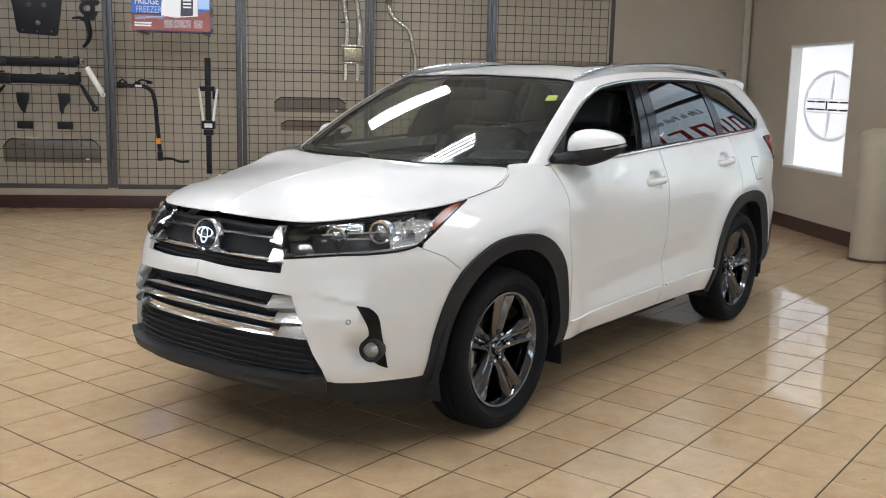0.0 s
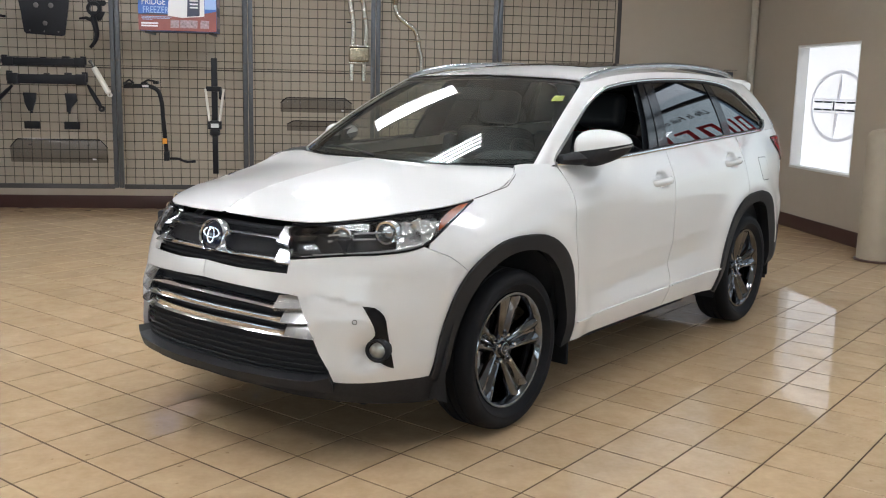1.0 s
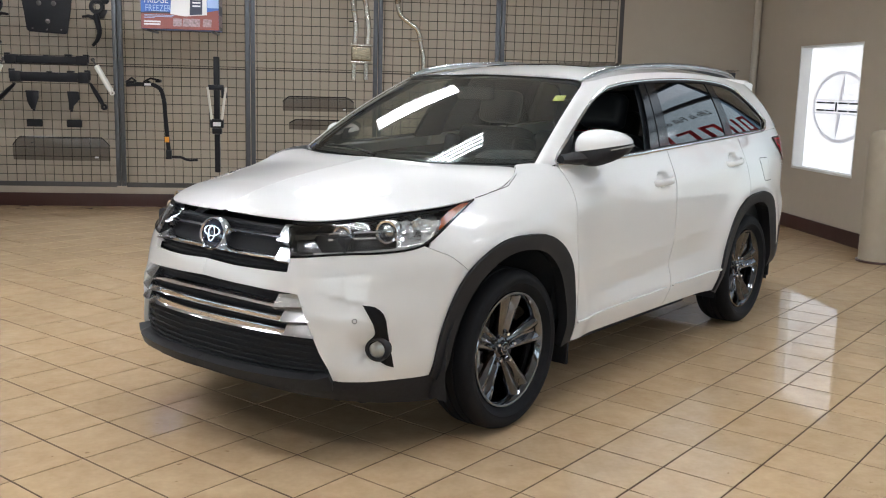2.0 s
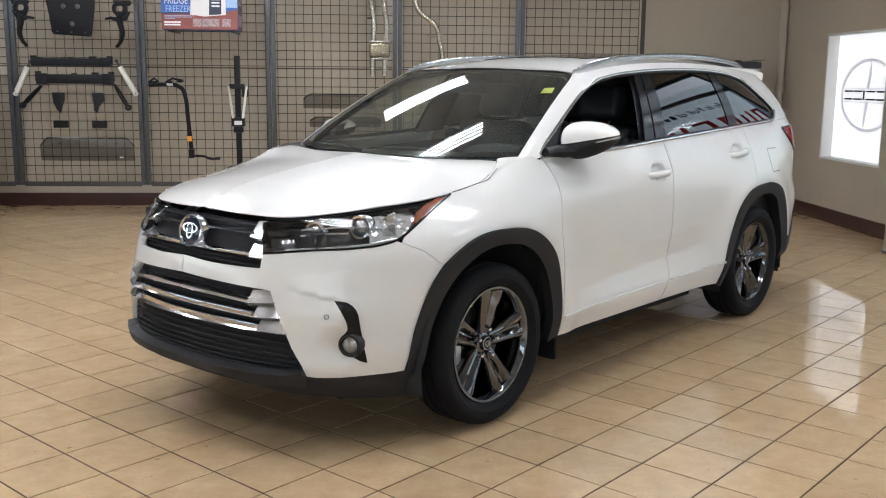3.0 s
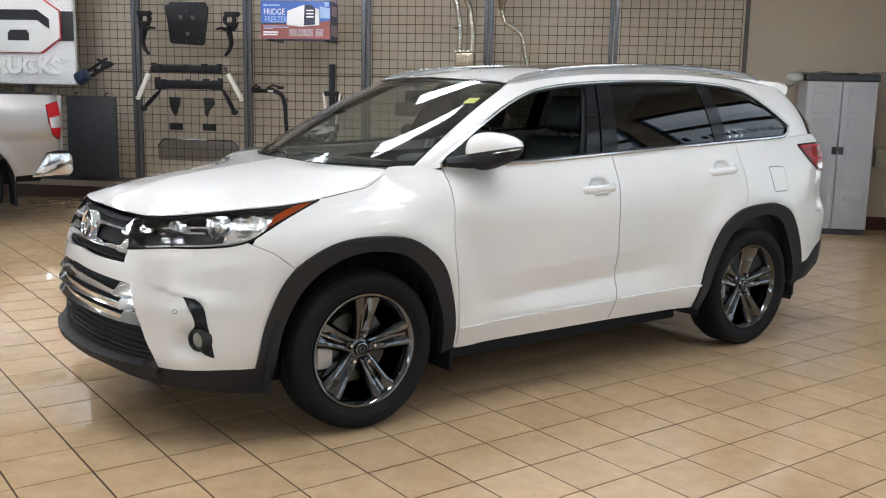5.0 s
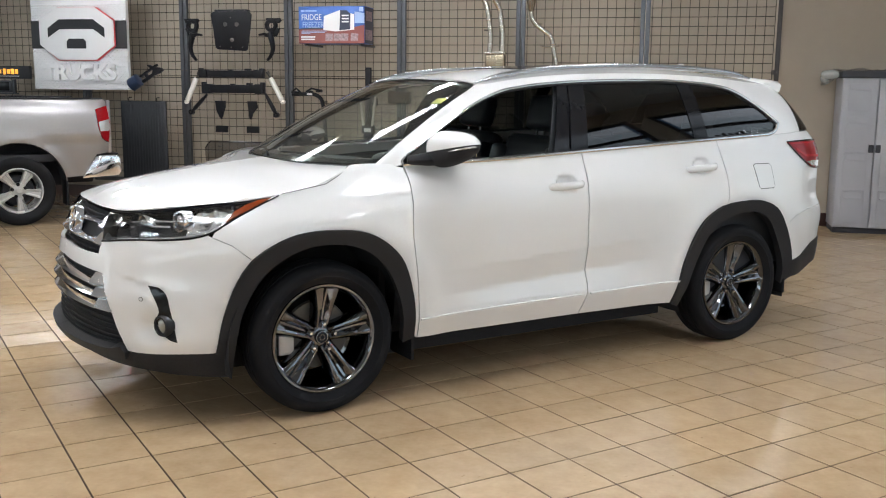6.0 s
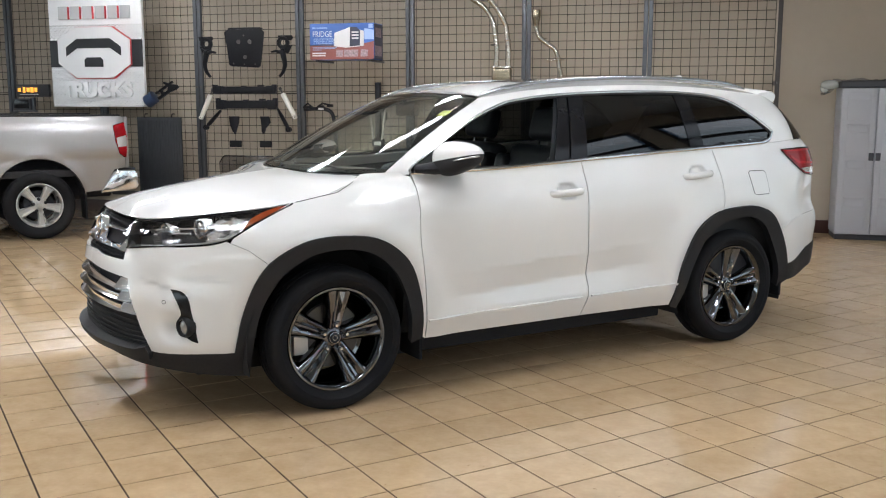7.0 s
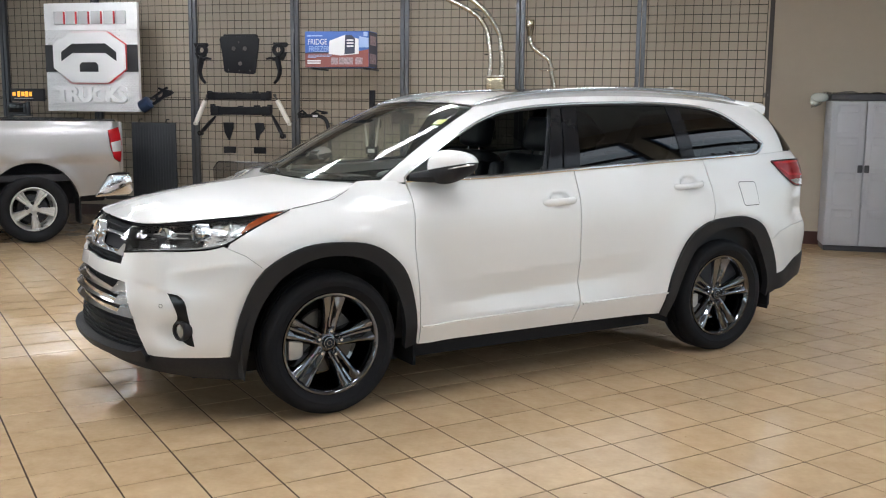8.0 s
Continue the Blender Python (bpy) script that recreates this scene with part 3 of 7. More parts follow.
# shop windows in the east wall, lettered in red and black bars
RED_FILM = surface("red_window_film", (0.55, 0.02, 0.03), 0.5, spread=0.05)
for i, (a, b) in enumerate(SHOP_E):
    mid = (a + b) / 2
    x0, x1 = EAST + 0.08, EAST + 0.15
    win = tagged(part(f"window_{i + 4}", Shape().box(x0, x1, a, b, 0.55, 0.61, 0.004).box(x0, x1, a, b, 3.39, 3.45, 0.004).box(x0, x1, a, a + 0.06, 0.61, 3.39, 0.004)
                      .box(x0, x1, b - 0.06, b, 0.61, 3.39, 0.004).box(x0, x1, a + 0.06, b - 0.06, 2.80, 2.88, 0.004), LIDGREY), "dark-framed shop window with red and black lettering bars", kind="structure")
    for z0, z1 in ((0.61, 2.80), (2.88, 3.39)):
        p = part("pane", Shape().box(EAST + 0.112, EAST + 0.118, a + 0.06, b - 0.06, z0, z1), SHOPGLASS, win)
        p.visible_shadow = False
    for k in range(int((b - a - 0.3) / 0.30)):
        y = b - 0.28 - k * 0.30
        x2, x3 = EAST + 0.105, EAST + 0.108
        bar = Shape().box(x2, x3, y + 0.05, y + 0.11, 1.86, 2.24)
        if k % 3 != 1:
            bar.box(x2, x3, y - 0.10, y + 0.05, 2.18, 2.24)
        if k % 3 != 2:
            bar.box(x2, x3, y - 0.10, y + 0.05, 1.86, 1.92)
        if k % 4 != 3:
            bar.box(x2, x3, y - 0.10, y - 0.04, 1.92, 2.18)
        part("red_bar", bar, RED_FILM, win, "red film bars")
    if a > 0:
        words = lettering("Life Is Full of", 0.175, 0.001, 0.002)
        half = max(p[0] for p in words.v)
        turn = Matrix.Translation((EAST + 0.106, 1.80 - 0.78 * half, 2.52)) @ Matrix.Rotation(radians(-90), 4, "Z") @ Matrix.Diagonal((0.78, 1, 1, 1))
        words.v = [tuple(turn @ Vector(p)) for p in words.v]
        part("lettering", words, SIGNBLACK, win, "black film letters reading Life Is Full of")
        start = 1.74 - 1.56 * half
    else:
        start = b - 0.15
    k = 0
    while start - 0.09 * k > a + 0.12:
        y = start - 0.09 * k
        if k % 6 != 5:
            part("black_bar", Shape().box(EAST + 0.105, EAST + 0.108, y - 0.03, y + 0.03, 2.465, 2.465 + (0.085 if k % 3 else 0.12)), SIGNBLACK, win, "black film bar")
        k += 1
    lamp = new("window_daylight", bpy.data.lights.new("window_daylight", "AREA"))
    lamp.data.shape, lamp.data.size, lamp.data.size_y, lamp.data.energy, lamp.data.color = "RECTANGLE", b - a - 0.2, 2.7, DAY * (b - a) / 2.7, (0.90, 0.95, 1.0)
    lamp.matrix_world = look((EAST + 0.26, mid, 2.0), (0, mid, 1.4))

# the display window in the east wall: reveal, lit panel, plain emblem
win = tagged(part("window_1", Shape().box(EAST + 0.001, EAST + 0.16, W0, W0 + 0.025, WZ0, WZ1, 0.003).box(EAST + 0.001, EAST + 0.16, W1 - 0.025, W1, WZ0, WZ1, 0.003)
                  .box(EAST + 0.001, EAST + 0.16, W0 + 0.025, W1 - 0.025, WZ0, WZ0 + 0.025, 0.003).box(EAST + 0.001, EAST + 0.16, W0 + 0.025, W1 - 0.025, WZ1 - 0.025, WZ1, 0.003), ALU),
             "deep white-framed window with a bright frosted panel", kind="structure")
part("pane", Shape().box(EAST + 0.13, EAST + 0.15, W0 + 0.025, W1 - 0.025, WZ0 + 0.025, WZ1 - 0.025), PANEL_LIGHT, win, "bright white backlit panel")
# emblem facing -x: an oval ring, a four-pointed star and dark bars for the lettering
CY, CZ = 4.19, 1.415
ring = Shape()
pts = [(r * math.cos(a), (r * 0.66 if r > 0.57 else r * 0.64) * math.sin(a)) for r in (0.59, 0.545) for a in (2 * math.pi * i / 64 for i in range(64))]
vs = [(EAST + 0.124, CY + y, CZ + z) for y, z in pts] + [(EAST + 0.129, CY + y, CZ + z) for y, z in pts]
fs = [(i, (i + 1) % 64, 64 + (i + 1) % 64, 64 + i) for i in range(64)] + [(i, 128 + i, 128 + (i + 1) % 64, (i + 1) % 64) for i in range(64)] + [(64 + i, 64 + (i + 1) % 64, 192 + (i + 1) % 64, 192 + i) for i in range(64)]
ring.add(vs, fs)
SCREENGREY = glow("backlit_print", (0.62, 0.63, 0.68), 0.42)
SCREENDARK = surface("print_dark", (0.025, 0.028, 0.04), 0.5, spread=0.05)
part("ring", ring, SCREENGREY, win, "grey printed ring")
# two curved blades of the star, above and below the dark bars
for e in (1, -1):
    blade = curve_points([(0.030, 0.07), (0.010, 0.20), (-0.045, 0.37)], 10) + curve_points([(-0.045, 0.37), (-0.060, 0.22), (-0.040, 0.07)], 10)[1:]
    blade = blade if e > 0 else [(-y, -z) for y, z in blade]
    part("star_blade", Shape().prism(blade, 0.004, turn=Matrix.Translation((EAST + 0.127, CY, CZ)) @ Matrix.Rotation(radians(90), 4, "Z")), SCREENGREY, win, "pale grey curved blade")
part("star_blade", Shape().box(EAST + 0.1235, EAST + 0.1285, CY - 0.55, CY + 0.53, CZ + 0.066, CZ + 0.080, 0.001).box(EAST + 0.1235, EAST + 0.1285, CY - 0.53, CY + 0.55, CZ - 0.080, CZ - 0.066, 0.001), SCREENGREY, win, "pale grey line")
for y0, w in ((0.40, 0.18), (0.195, 0.18), (0.065, 0.03), (-0.075, 0.19), (-0.30, 0.19)):
    y0 += 0.01
    bar = Shape().box(EAST + 0.118, EAST + 0.124, CY + y0 - w / 2, CY + y0 + w / 2, CZ - 0.052, CZ - 0.032, 0.002)
    bar.box(EAST + 0.118, EAST + 0.124, CY + y0 - w / 2, CY + y0 + w / 2, CZ + 0.032, CZ + 0.052, 0.002)
    if w < 0.1:
        bar = Shape().box(EAST + 0.118, EAST + 0.124, CY + y0 - w / 2, CY + y0 + w / 2, CZ - 0.052, CZ + 0.052, 0.002)
    part("bar", bar, SCREENDARK, win, "dark printed bars")

# bollard beside the window
boll = thing("bollard", "thick beige painted steel bollard with a domed top beside the wall", "bollard", pose(4.00, 2.64, 0))
part("post", Shape().lathe([(0.0, 0.0), (0.185, 0.0), (0.185, 1.14), (0.178, 1.18), (0.15, 1.215), (0.08, 1.235), (0.0, 1.24)], 40), BOLLARD, boll)
part("base_ring", Shape().lathe([(0.187, 0.0), (0.205, 0.0), (0.205, 0.015), (0.187, 0.02)], 40), BASE, boll)

# conduit in the corner
pipe = thing("conduit_pipe", "beige painted conduit running down the corner", "pipe", pose(0, 0, 0))
PX, PY = 4.145, NORTH - 0.07
path = [(PX, PY, TOP), (PX, PY, 1.45), (PX, PY, 1.02), (PX - 0.005, PY, 0.95), (PX - 0.05, PY, 0.92), (PX - 0.16, PY, 0.915)]
part("tube", Shape().tube(path[:2], 0.044, 14).tube(path[1:], 0.036, 14), BEIGEPIPE, pipe)
part("collar", Shape().tube([(PX, PY, 1.50), (PX, PY, 1.42)], 0.054, 14), BEIGEPIPE, pipe)
part("junction_box", Shape().box(PX - 0.30, PX - 0.16, NORTH - 0.12, NORTH - 0.004, 0.74, 0.95, 0.008), BEIGEPIPE, pipe)


def ceiling_light(x, y):
    """An open troffer with four tubes."""
    ob = thing("ceiling_light", "open fluorescent ceiling troffer with four bright tubes", "ceiling light", pose(x, y, TOP), "troffers on the ceiling")
    part("tray", Shape().box(-0.60, 0.60, -0.30, 0.30, -0.025, -0.002, 0.004), ALU, ob)
    for e in (-1, 1):
        part("side", Shape().box(-0.60, 0.60, e * 0.295 - 0.012, e * 0.295 + 0.012, -0.11, -0.026, 0.004), ALU, ob)
        part("end", Shape().box(e * 0.590 - 0.010, e * 0.590 + 0.010, -0.28, 0.28, -0.11, -0.026, 0.004), ALU, ob)
    for dy in (-0.21, -0.07, 0.07, 0.21):
        part("tube", Shape().tube([(-0.57, dy, -0.075), (0.57, dy, -0.075)], 0.019, 10), TUBE_LIGHT, ob, "glowing tube")
    return ob


first = ceiling_light(-1.2, 3.05)
# troffers at x 3.45 and y -4.55: unseen, added to light flank and nose
for gx, rows in ((3.45, (-2.70,)), (1.2, (1.78, -1.40)), (-1.2, (0.45, -2.70)), (-3.45, (1.78, -1.40, -4.55)), (-5.8, (3.60, 0.45, -2.70))):
    for gy in rows:
        copy_thing(first, pose(gx, gy, TOP))

# ---- wire display wall ----
GRID_Y, PITCH, G0 = 5.54, 0.1016, 0.33
POSTS = [-9.27, -7.82, -6.385, -4.945, -3.52, -2.065, -0.62, 0.80, 2.245]


def strut(x):
    ob = thing("strut_post", "blue-grey galvanised steel strut post of the wire display wall", "post", pose(x, GRID_Y, 0), "posts of the wire wall")
    sh = Shape()
    for e in (-1, 1):
        sh.box(e * 0.029 - 0.024, e * 0.029 + 0.024, -0.035, 0.02, G0 - 0.02, TOP, 0.004)
    part("channel", sh, STEEL, ob)
    for z in (3.1, 3.6):
        part("bracket", Shape().box(-0.03, 0.03, 0.021, NORTH - GRID_Y - 0.002, z, z + 0.06, 0.004), STEEL, ob)
    for z in (0.36, 1.40, 1.74, 2.7):
        for e in (-1, 1):
            part("bolt", Shape().lathe([(0, 0), (0.012, 0), (0.012, 0.008), (0, 0.008)], 8, Matrix.Translation((e * 0.029, -0.035, z)) @ Matrix.Rotation(radians(90), 4, "X")), IRON, ob, "steel bolt head")
    return ob


first = strut(POSTS[0])
for x in POSTS[1:-1]:
    copy_thing(first, pose(x, GRID_Y, 0))
# the last panel ends in a plain dark angle
end = thing("end_post", "thin dark brown steel angle closing the wire display wall", "post", pose(POSTS[-1], GRID_Y, 0))
part("angle", Shape().box(-0.026, 0.024, -0.02, -0.014, G0 - 0.02, TOP, 0.002).box(0.018, 0.024, -0.014, 0.03, G0 - 0.02, TOP, 0.002), ENDSTEEL, end)
for z in (1.74, 3.1, 3.6):
    part("bracket", Shape().box(-0.015, 0.017, -0.013, NORTH - GRID_Y - 0.002, z, z + 0.05, 0.004), ENDSTEEL, end)
    part("bolt", Shape().lathe([(0, 0), (0.011, 0), (0.011, 0.008), (0, 0.008)], 8, Matrix.Translation((0, -0.02, z + 0.02)) @ Matrix.Rotation(radians(90), 4, "X")), IRON, end, "steel bolt head")


def rod(sh, a, b, r=0.0041):
    """A thin four-sided wire."""
    sh.tube([a, b], r, 4, up=(0.3, 0.9, 0.2))


for a, b in zip(POSTS, POSTS[1:]):
    ob = thing("wire_panel", "dark welded wire grid panel fixed between steel posts", "wire panel", pose(a, GRID_Y, 0), "panels of the wire wall")
    w = b - a
    wires = Shape()
    k = 0
    while 0.06 + k * PITCH < w - 0.055:
        rod(wires, (0.075 + k * PITCH, 0.004, G0), (0.075 + k * PITCH, 0.004, TOP - 0.01))
        k += 1
    k = 0
    while G0 + k * PITCH < TOP - 0.02:
        rod(wires, (0.055, -0.003, G0 + k * PITCH), (w - 0.055, -0.003, G0 + k * PITCH))
        k += 1
    tagged(part("wire_mesh", wires, WIRE, ob, sharp=0), kind="stuff")
    part("bottom_rail", Shape().box(0.056, w - 0.056, -0.012, 0.018, G0 - 0.035, G0 + 0.018, 0.003), RAIL, ob)
    part("mid_rail", Shape().box(0.056, w - 0.056, 0.010, 0.018, 1.652, 1.660, 0.002).box(0.056, w - 0.056, 0.010, 0.018, 1.674, 1.682, 0.002), WIRE, ob)


# ---- the white car ----
from mathutils.geometry import delaunay_2d_cdt


def inside(poly, p):
    x, y = p[:, 0], p[:, 1]
    hit = np.zeros(len(p), bool)
    for (x0, y0), (x1, y1) in zip(poly, np.roll(poly, -1, 0)):
        cross = (y0 > y) != (y1 > y)
        with np.errstate(divide="ignore", invalid="ignore"):
            hit ^= cross & (x < (x1 - x0) * (y - y0) / (y1 - y0) + x0)
    return hit


def skin(fn, outline, step=0.03, size=(1.0, 1.0), lift=0.0, thick=0.02, gap=0.0):
    """A panel of a surface fn(a, b), cut along an outline in (a, b), with a turned-in edge. size: metres for one of a and of b."""
    poly = np.array(outline, float)
    k = np.array(size, float)
    line = []
    for p, q in zip(poly, np.roll(poly, -1, 0)):
        m = max(1, int(np.ceil(np.linalg.norm((q - p) * k) / step)))
        line += [p + (q - p) * i / m for i in range(m)]
    line = np.array(line) * k
    if gap:
        d = np.roll(line, -1, 0) - np.roll(line, 1, 0)
        d /= np.linalg.norm(d, axis=1, keepdims=True) + 1e-9
        nrm = np.stack([d[:, 1], -d[:, 0]], 1)
        area = np.sum(line[:, 0] * np.roll(line[:, 1], -1) - np.roll(line[:, 0], -1) * line[:, 1])
        line = line - nrm * gap * (1 if area > 0 else -1)
    lo, hi = line.min(0), line.max(0)
    gx, gy = np.meshgrid(np.arange(lo[0], hi[0], step), np.arange(lo[1], hi[1], step), indexing="ij")
    pts = np.stack([gx.ravel(), gy.ravel()], 1)
    pts = pts[inside(line, pts)]
    if len(pts):
        far = np.ones(len(pts), bool)
        for i in range(0, len(line)):
            far &= ((pts - line[i]) ** 2).sum(1) > (0.55 * step) ** 2
        pts = pts[far]
    every = [Vector(p) for p in np.concatenate([line, pts])]
    n = len(line)
    vs, _, fs, *_ = delaunay_2d_cdt(every, [(i, (i + 1) % n) for i in range(n)], [list(range(n))], 1, 1e-6)
    ab = np.array([(v[0], v[1]) for v in vs]) / k
    p = fn(ab[:, 0], ab[:, 1])
    e = 2e-3 / k
    pa = fn(ab[:, 0] + e[0], ab[:, 1]) - fn(ab[:, 0] - e[0], ab[:, 1])
    pb = fn(ab[:, 0], ab[:, 1] + e[1]) - fn(ab[:, 0], ab[:, 1] - e[1])
    nv = np.cross(pa, pb)
    nv /= np.linalg.norm(nv, axis=1, keepdims=True) + 1e-12
    p = p + nv * lift
    sh = Shape()
    tri = [tuple(f) for f in fs]
    # faces wound with the normal
    out = []
    for f in tri:
        a, b, c = p[f[0]], p[f[1]], p[f[2]]
        out.append(f if np.dot(np.cross(b - a, c - a), nv[f[0]]) > 0 else f[::-1])
    sh.v, sh.f, sh.n = [tuple(q) for q in p], out, [tuple(q) for q in nv]
    if thick:
        seen = {}
        for f in out:
            for i in range(len(f)):
                ed = (f[i], f[(i + 1) % len(f)])
                seen[frozenset(ed)] = None if frozenset(ed) in seen else ed
        mid = p.mean(0)
        for ed in seen.values():
            if ed is None:
                continue
            i, j = ed
            side = np.cross(p[j] - p[i], nv[i])
            side /= np.linalg.norm(side) + 1e-12
            m = len(sh.v)
            sh.v += [tuple(p[i]), tuple(p[j]), tuple(p[j] - nv[j] * thick), tuple(p[i] - nv[i] * thick)]
            sh.n += [tuple(side)] * 4
            sh.f.append((m + 1, m, m + 3, m + 2))
    return sh


def both(name, sh, material, parent, label="", one=False):
    """The panel and its mirror image: two parts, or one across the middle."""
    if one:
        return part(name, sh.joined(sh.flipped()), material, parent, label)
    other = sh.flipped()
    a = part(name, sh, material, parent, label)
    b = part(name, other, material, parent, label)
    return a, b


def halves(sh):
    return sh, sh.flipped()


def top(s):
    return float(rim_at(s)[2])


def rim_line(a, b, n=14, drop=0.0):
    return [(s, top(s) - drop) for s in np.linspace(a, b, n)]


def smooth(points, n):
    return curve_points(points, n)


def bead(points, fn, radius, lift, n=60, flat=1.0):
    """A trim bar that lies on a surface along a line."""
    ab = np.array(curve_points(points, n))
    e = 1e-3
    p = fn(ab[:, 0], ab[:, 1])
    nv = np.cross(fn(ab[:, 0] + e, ab[:, 1]) - fn(ab[:, 0] - e, ab[:, 1]), fn(ab[:, 0], ab[:, 1] + e) - fn(ab[:, 0], ab[:, 1] - e))
    nv /= np.linalg.norm(nv, axis=1, keepdims=True)
    return Shape().tube([tuple(q) for q in p + nv * lift], radius, 8, flat)


suv = thing("suv", "pearl white family car with black arch trim and dark chrome wheels", "car", pose(0, 0, 0, 0, 0, -45))
GAP = 0.0032
ARCH_F = smooth([(1.076, 0.352), (1.125, 0.56), (1.235, 0.77), (1.405, 0.873), (1.63, 0.898), (1.82, 0.868), (1.98, 0.748), (2.056, 0.56), (2.080, 0.325)], 40)
ARCH_F_IN = smooth([(1.15, 0.30), (1.205, 0.55), (1.31, 0.72), (1.45, 0.808), (1.63, 0.833), (1.78, 0.80), (1.905, 0.70), (1.985, 0.54), (2.022, 0.30)], 40)
ARCH_R = smooth([(3.832, 0.305), (3.905, 0.58), (4.025, 0.785), (4.170, 0.868), (4.36, 0.892), (4.54, 0.886), (4.67, 0.838), (4.782, 0.715), (4.865, 0.55), (4.895, 0.37)], 40)
ARCH_R_IN = smooth([(3.895, 0.28), (4.0, 0.545), (4.115, 0.73), (4.24, 0.80), (4.38, 0.825), (4.50, 0.82), (4.605, 0.775), (4.70, 0.66), (4.785, 0.50), (4.825, 0.33)], 40)
SHUT1 = smooth([(2.107, 1.165), (2.066, 1.02), (2.058, 0.89), (2.088, 0.54), (2.100, 0.312)], 14)
SHUT2 = smooth([(3.166, 1.213), (3.166, 0.90), (3.179, 0.56), (3.188, 0.456), (3.156, 0.339), (3.150, 0.312)], 16)
SHUT3 = smooth([(4.205, 1.262), (4.222, 1.15), (4.238, 1.042), (4.236, 0.95), (4.22, 0.862)], 8)
LAMP_LOW = smooth([(0.458, 0.843), (0.70, 0.864), (0.86, 0.869), (1.012, 0.886), (1.06, 0.900), (1.12, 0.934), (1.19, 0.972), (1.27, 1.008), (1.385, 1.055)], 24)
SEAM = [(1.068, 0.885), (1.16, 0.848), (1.245, 0.782)]


def upto(line, s):
    return [p for p in line if p[0] <= s]


def past(line, s):
    return [p for p in line if p[0] >= s]


# fender
poly = rim_line(1.39, 2.03) + [(2.075, 1.172), (2.100, 1.165)] + SHUT1[1:] + past(ARCH_F, 1.245)[::-1] + SEAM[::-1] + past(LAMP_LOW, 1.07)
both("fender", skin(lower_body, poly, gap=GAP * 0.5, step=0.018), PAINT, suv)
# doors
poly = rim_line(2.115, 3.166, 20) + SHUT2[1:] + SHUT1[::-1]
fd, fd2 = both("front_door", skin(lower_body, poly, gap=GAP, step=0.018), PAINT, suv)
cut = past(ARCH_R, 3.8)
cut = [p for p in cut if p[0] <= 4.222]
poly = rim_line(3.166, 4.205, 20) + SHUT3[1:] + cut[::-1] + SHUT2[::-1]
rd, rd2 = both("rear_door", skin(lower_body, poly, gap=GAP, step=0.018), PAINT, suv)
# quarter panel, bumpers, tailgate
TAIL_LOW = [(4.886, 1.228), (4.93, 1.172), (4.964, 1.141), (5.03, 1.100), (5.10, 1.073), (5.20, 1.06), (5.34, 1.055)]
TAIL_TOP = [(4.886, 1.236), (4.98, 1.240), (5.12, 1.242), (5.25, 1.240), (5.36, 1.236)]
poly = rim_line(4.205, 5.34, 20) + TAIL_TOP[::-1] + TAIL_LOW + [(5.34, 0.815), (5.05, 0.80), (4.90, 0.765), (4.785, 0.707)] + [p for p in ARCH_R if 4.222 < p[0] < 4.775][::-1] + SHUT3[::-1]
both("quarter_panel", skin(lower_body, poly, gap=GAP * 0.5, step=0.02), PAINT, suv)
poly = [(4.785, 0.707), (4.90, 0.765), (5.05, 0.80), (5.34, 0.815), (S_END - 0.001, 0.815), (S_END - 0.001, 0.57), (5.30, 0.59), (5.15, 0.565), (4.98, 0.495), (4.868, 0.472)] + [p for p in ARCH_R if 4.785 < p[0] < 4.866][::-1]
both("rear_bumper", skin(lower_body, poly, gap=GAP * 0.3), PAINT, suv, one=True)
poly = [(4.868, 0.472), (4.98, 0.495), (5.15, 0.565), (5.30, 0.59), (S_END - 0.001, 0.57), (S_END - 0.001, 0.42), (5.4, 0.44), (5.2, 0.42), (5.02, 0.375), (4.90, 0.365)]
both("rear_valance", skin(lower_body, poly, lift=0.006), CLAD, suv, "black plastic lower bumper", one=True)
poly = rim_line(5.36, S_END - 0.001, 8) + [(S_END - 0.001, 0.815), (5.34, 0.815), (5.34, 1.05)]
both("tailgate", skin(lower_body, poly, gap=GAP), PAINT, suv, one=True)
poly = TAIL_TOP + TAIL_LOW[::-1]
tl, tl2 = both("tail_lamp", skin(lower_body, poly, lift=0.006, thick=0.05, gap=0.004), REDLENS, suv, "red tail lamp")
poly = [(5.035, 1.108), (5.07, 1.094), (5.13, 1.078), (5.30, 1.066), (5.30, 1.105), (5.16, 1.112)]
for sgn in (1, -1):
    sh = skin(lower_body, poly, step=0.02, lift=0.0085, thick=0.01)
    part("reverse_lens", sh if sgn > 0 else sh.flipped(), CLEARLENS, tl if sgn > 0 else tl2, "clear reversing lens")
    for strip in ([(4.945, 1.182), (5.02, 1.140), (5.30, 1.128), (5.30, 1.142), (5.03, 1.156), (4.95, 1.198)], [(4.915, 1.220), (5.30, 1.222), (5.30, 1.232), (4.905, 1.229)]):
        sh = skin(lower_body, strip, step=0.02, lift=0.0085, thick=0.01)
        part("lamp_strip", sh if sgn > 0 else sh.flipped(), REDSTRIP, tl if sgn > 0 else tl2, "brighter red strip")
    sh = bead(TAIL_TOP, lower_body, 0.004, 0.006, 30).joined(bead(TAIL_LOW, lower_body, 0.004, 0.006, 30))
    part("lamp_edge", sh if sgn > 0 else sh.flipped(), BLACK, tl if sgn > 0 else tl2, "black lamp edge")
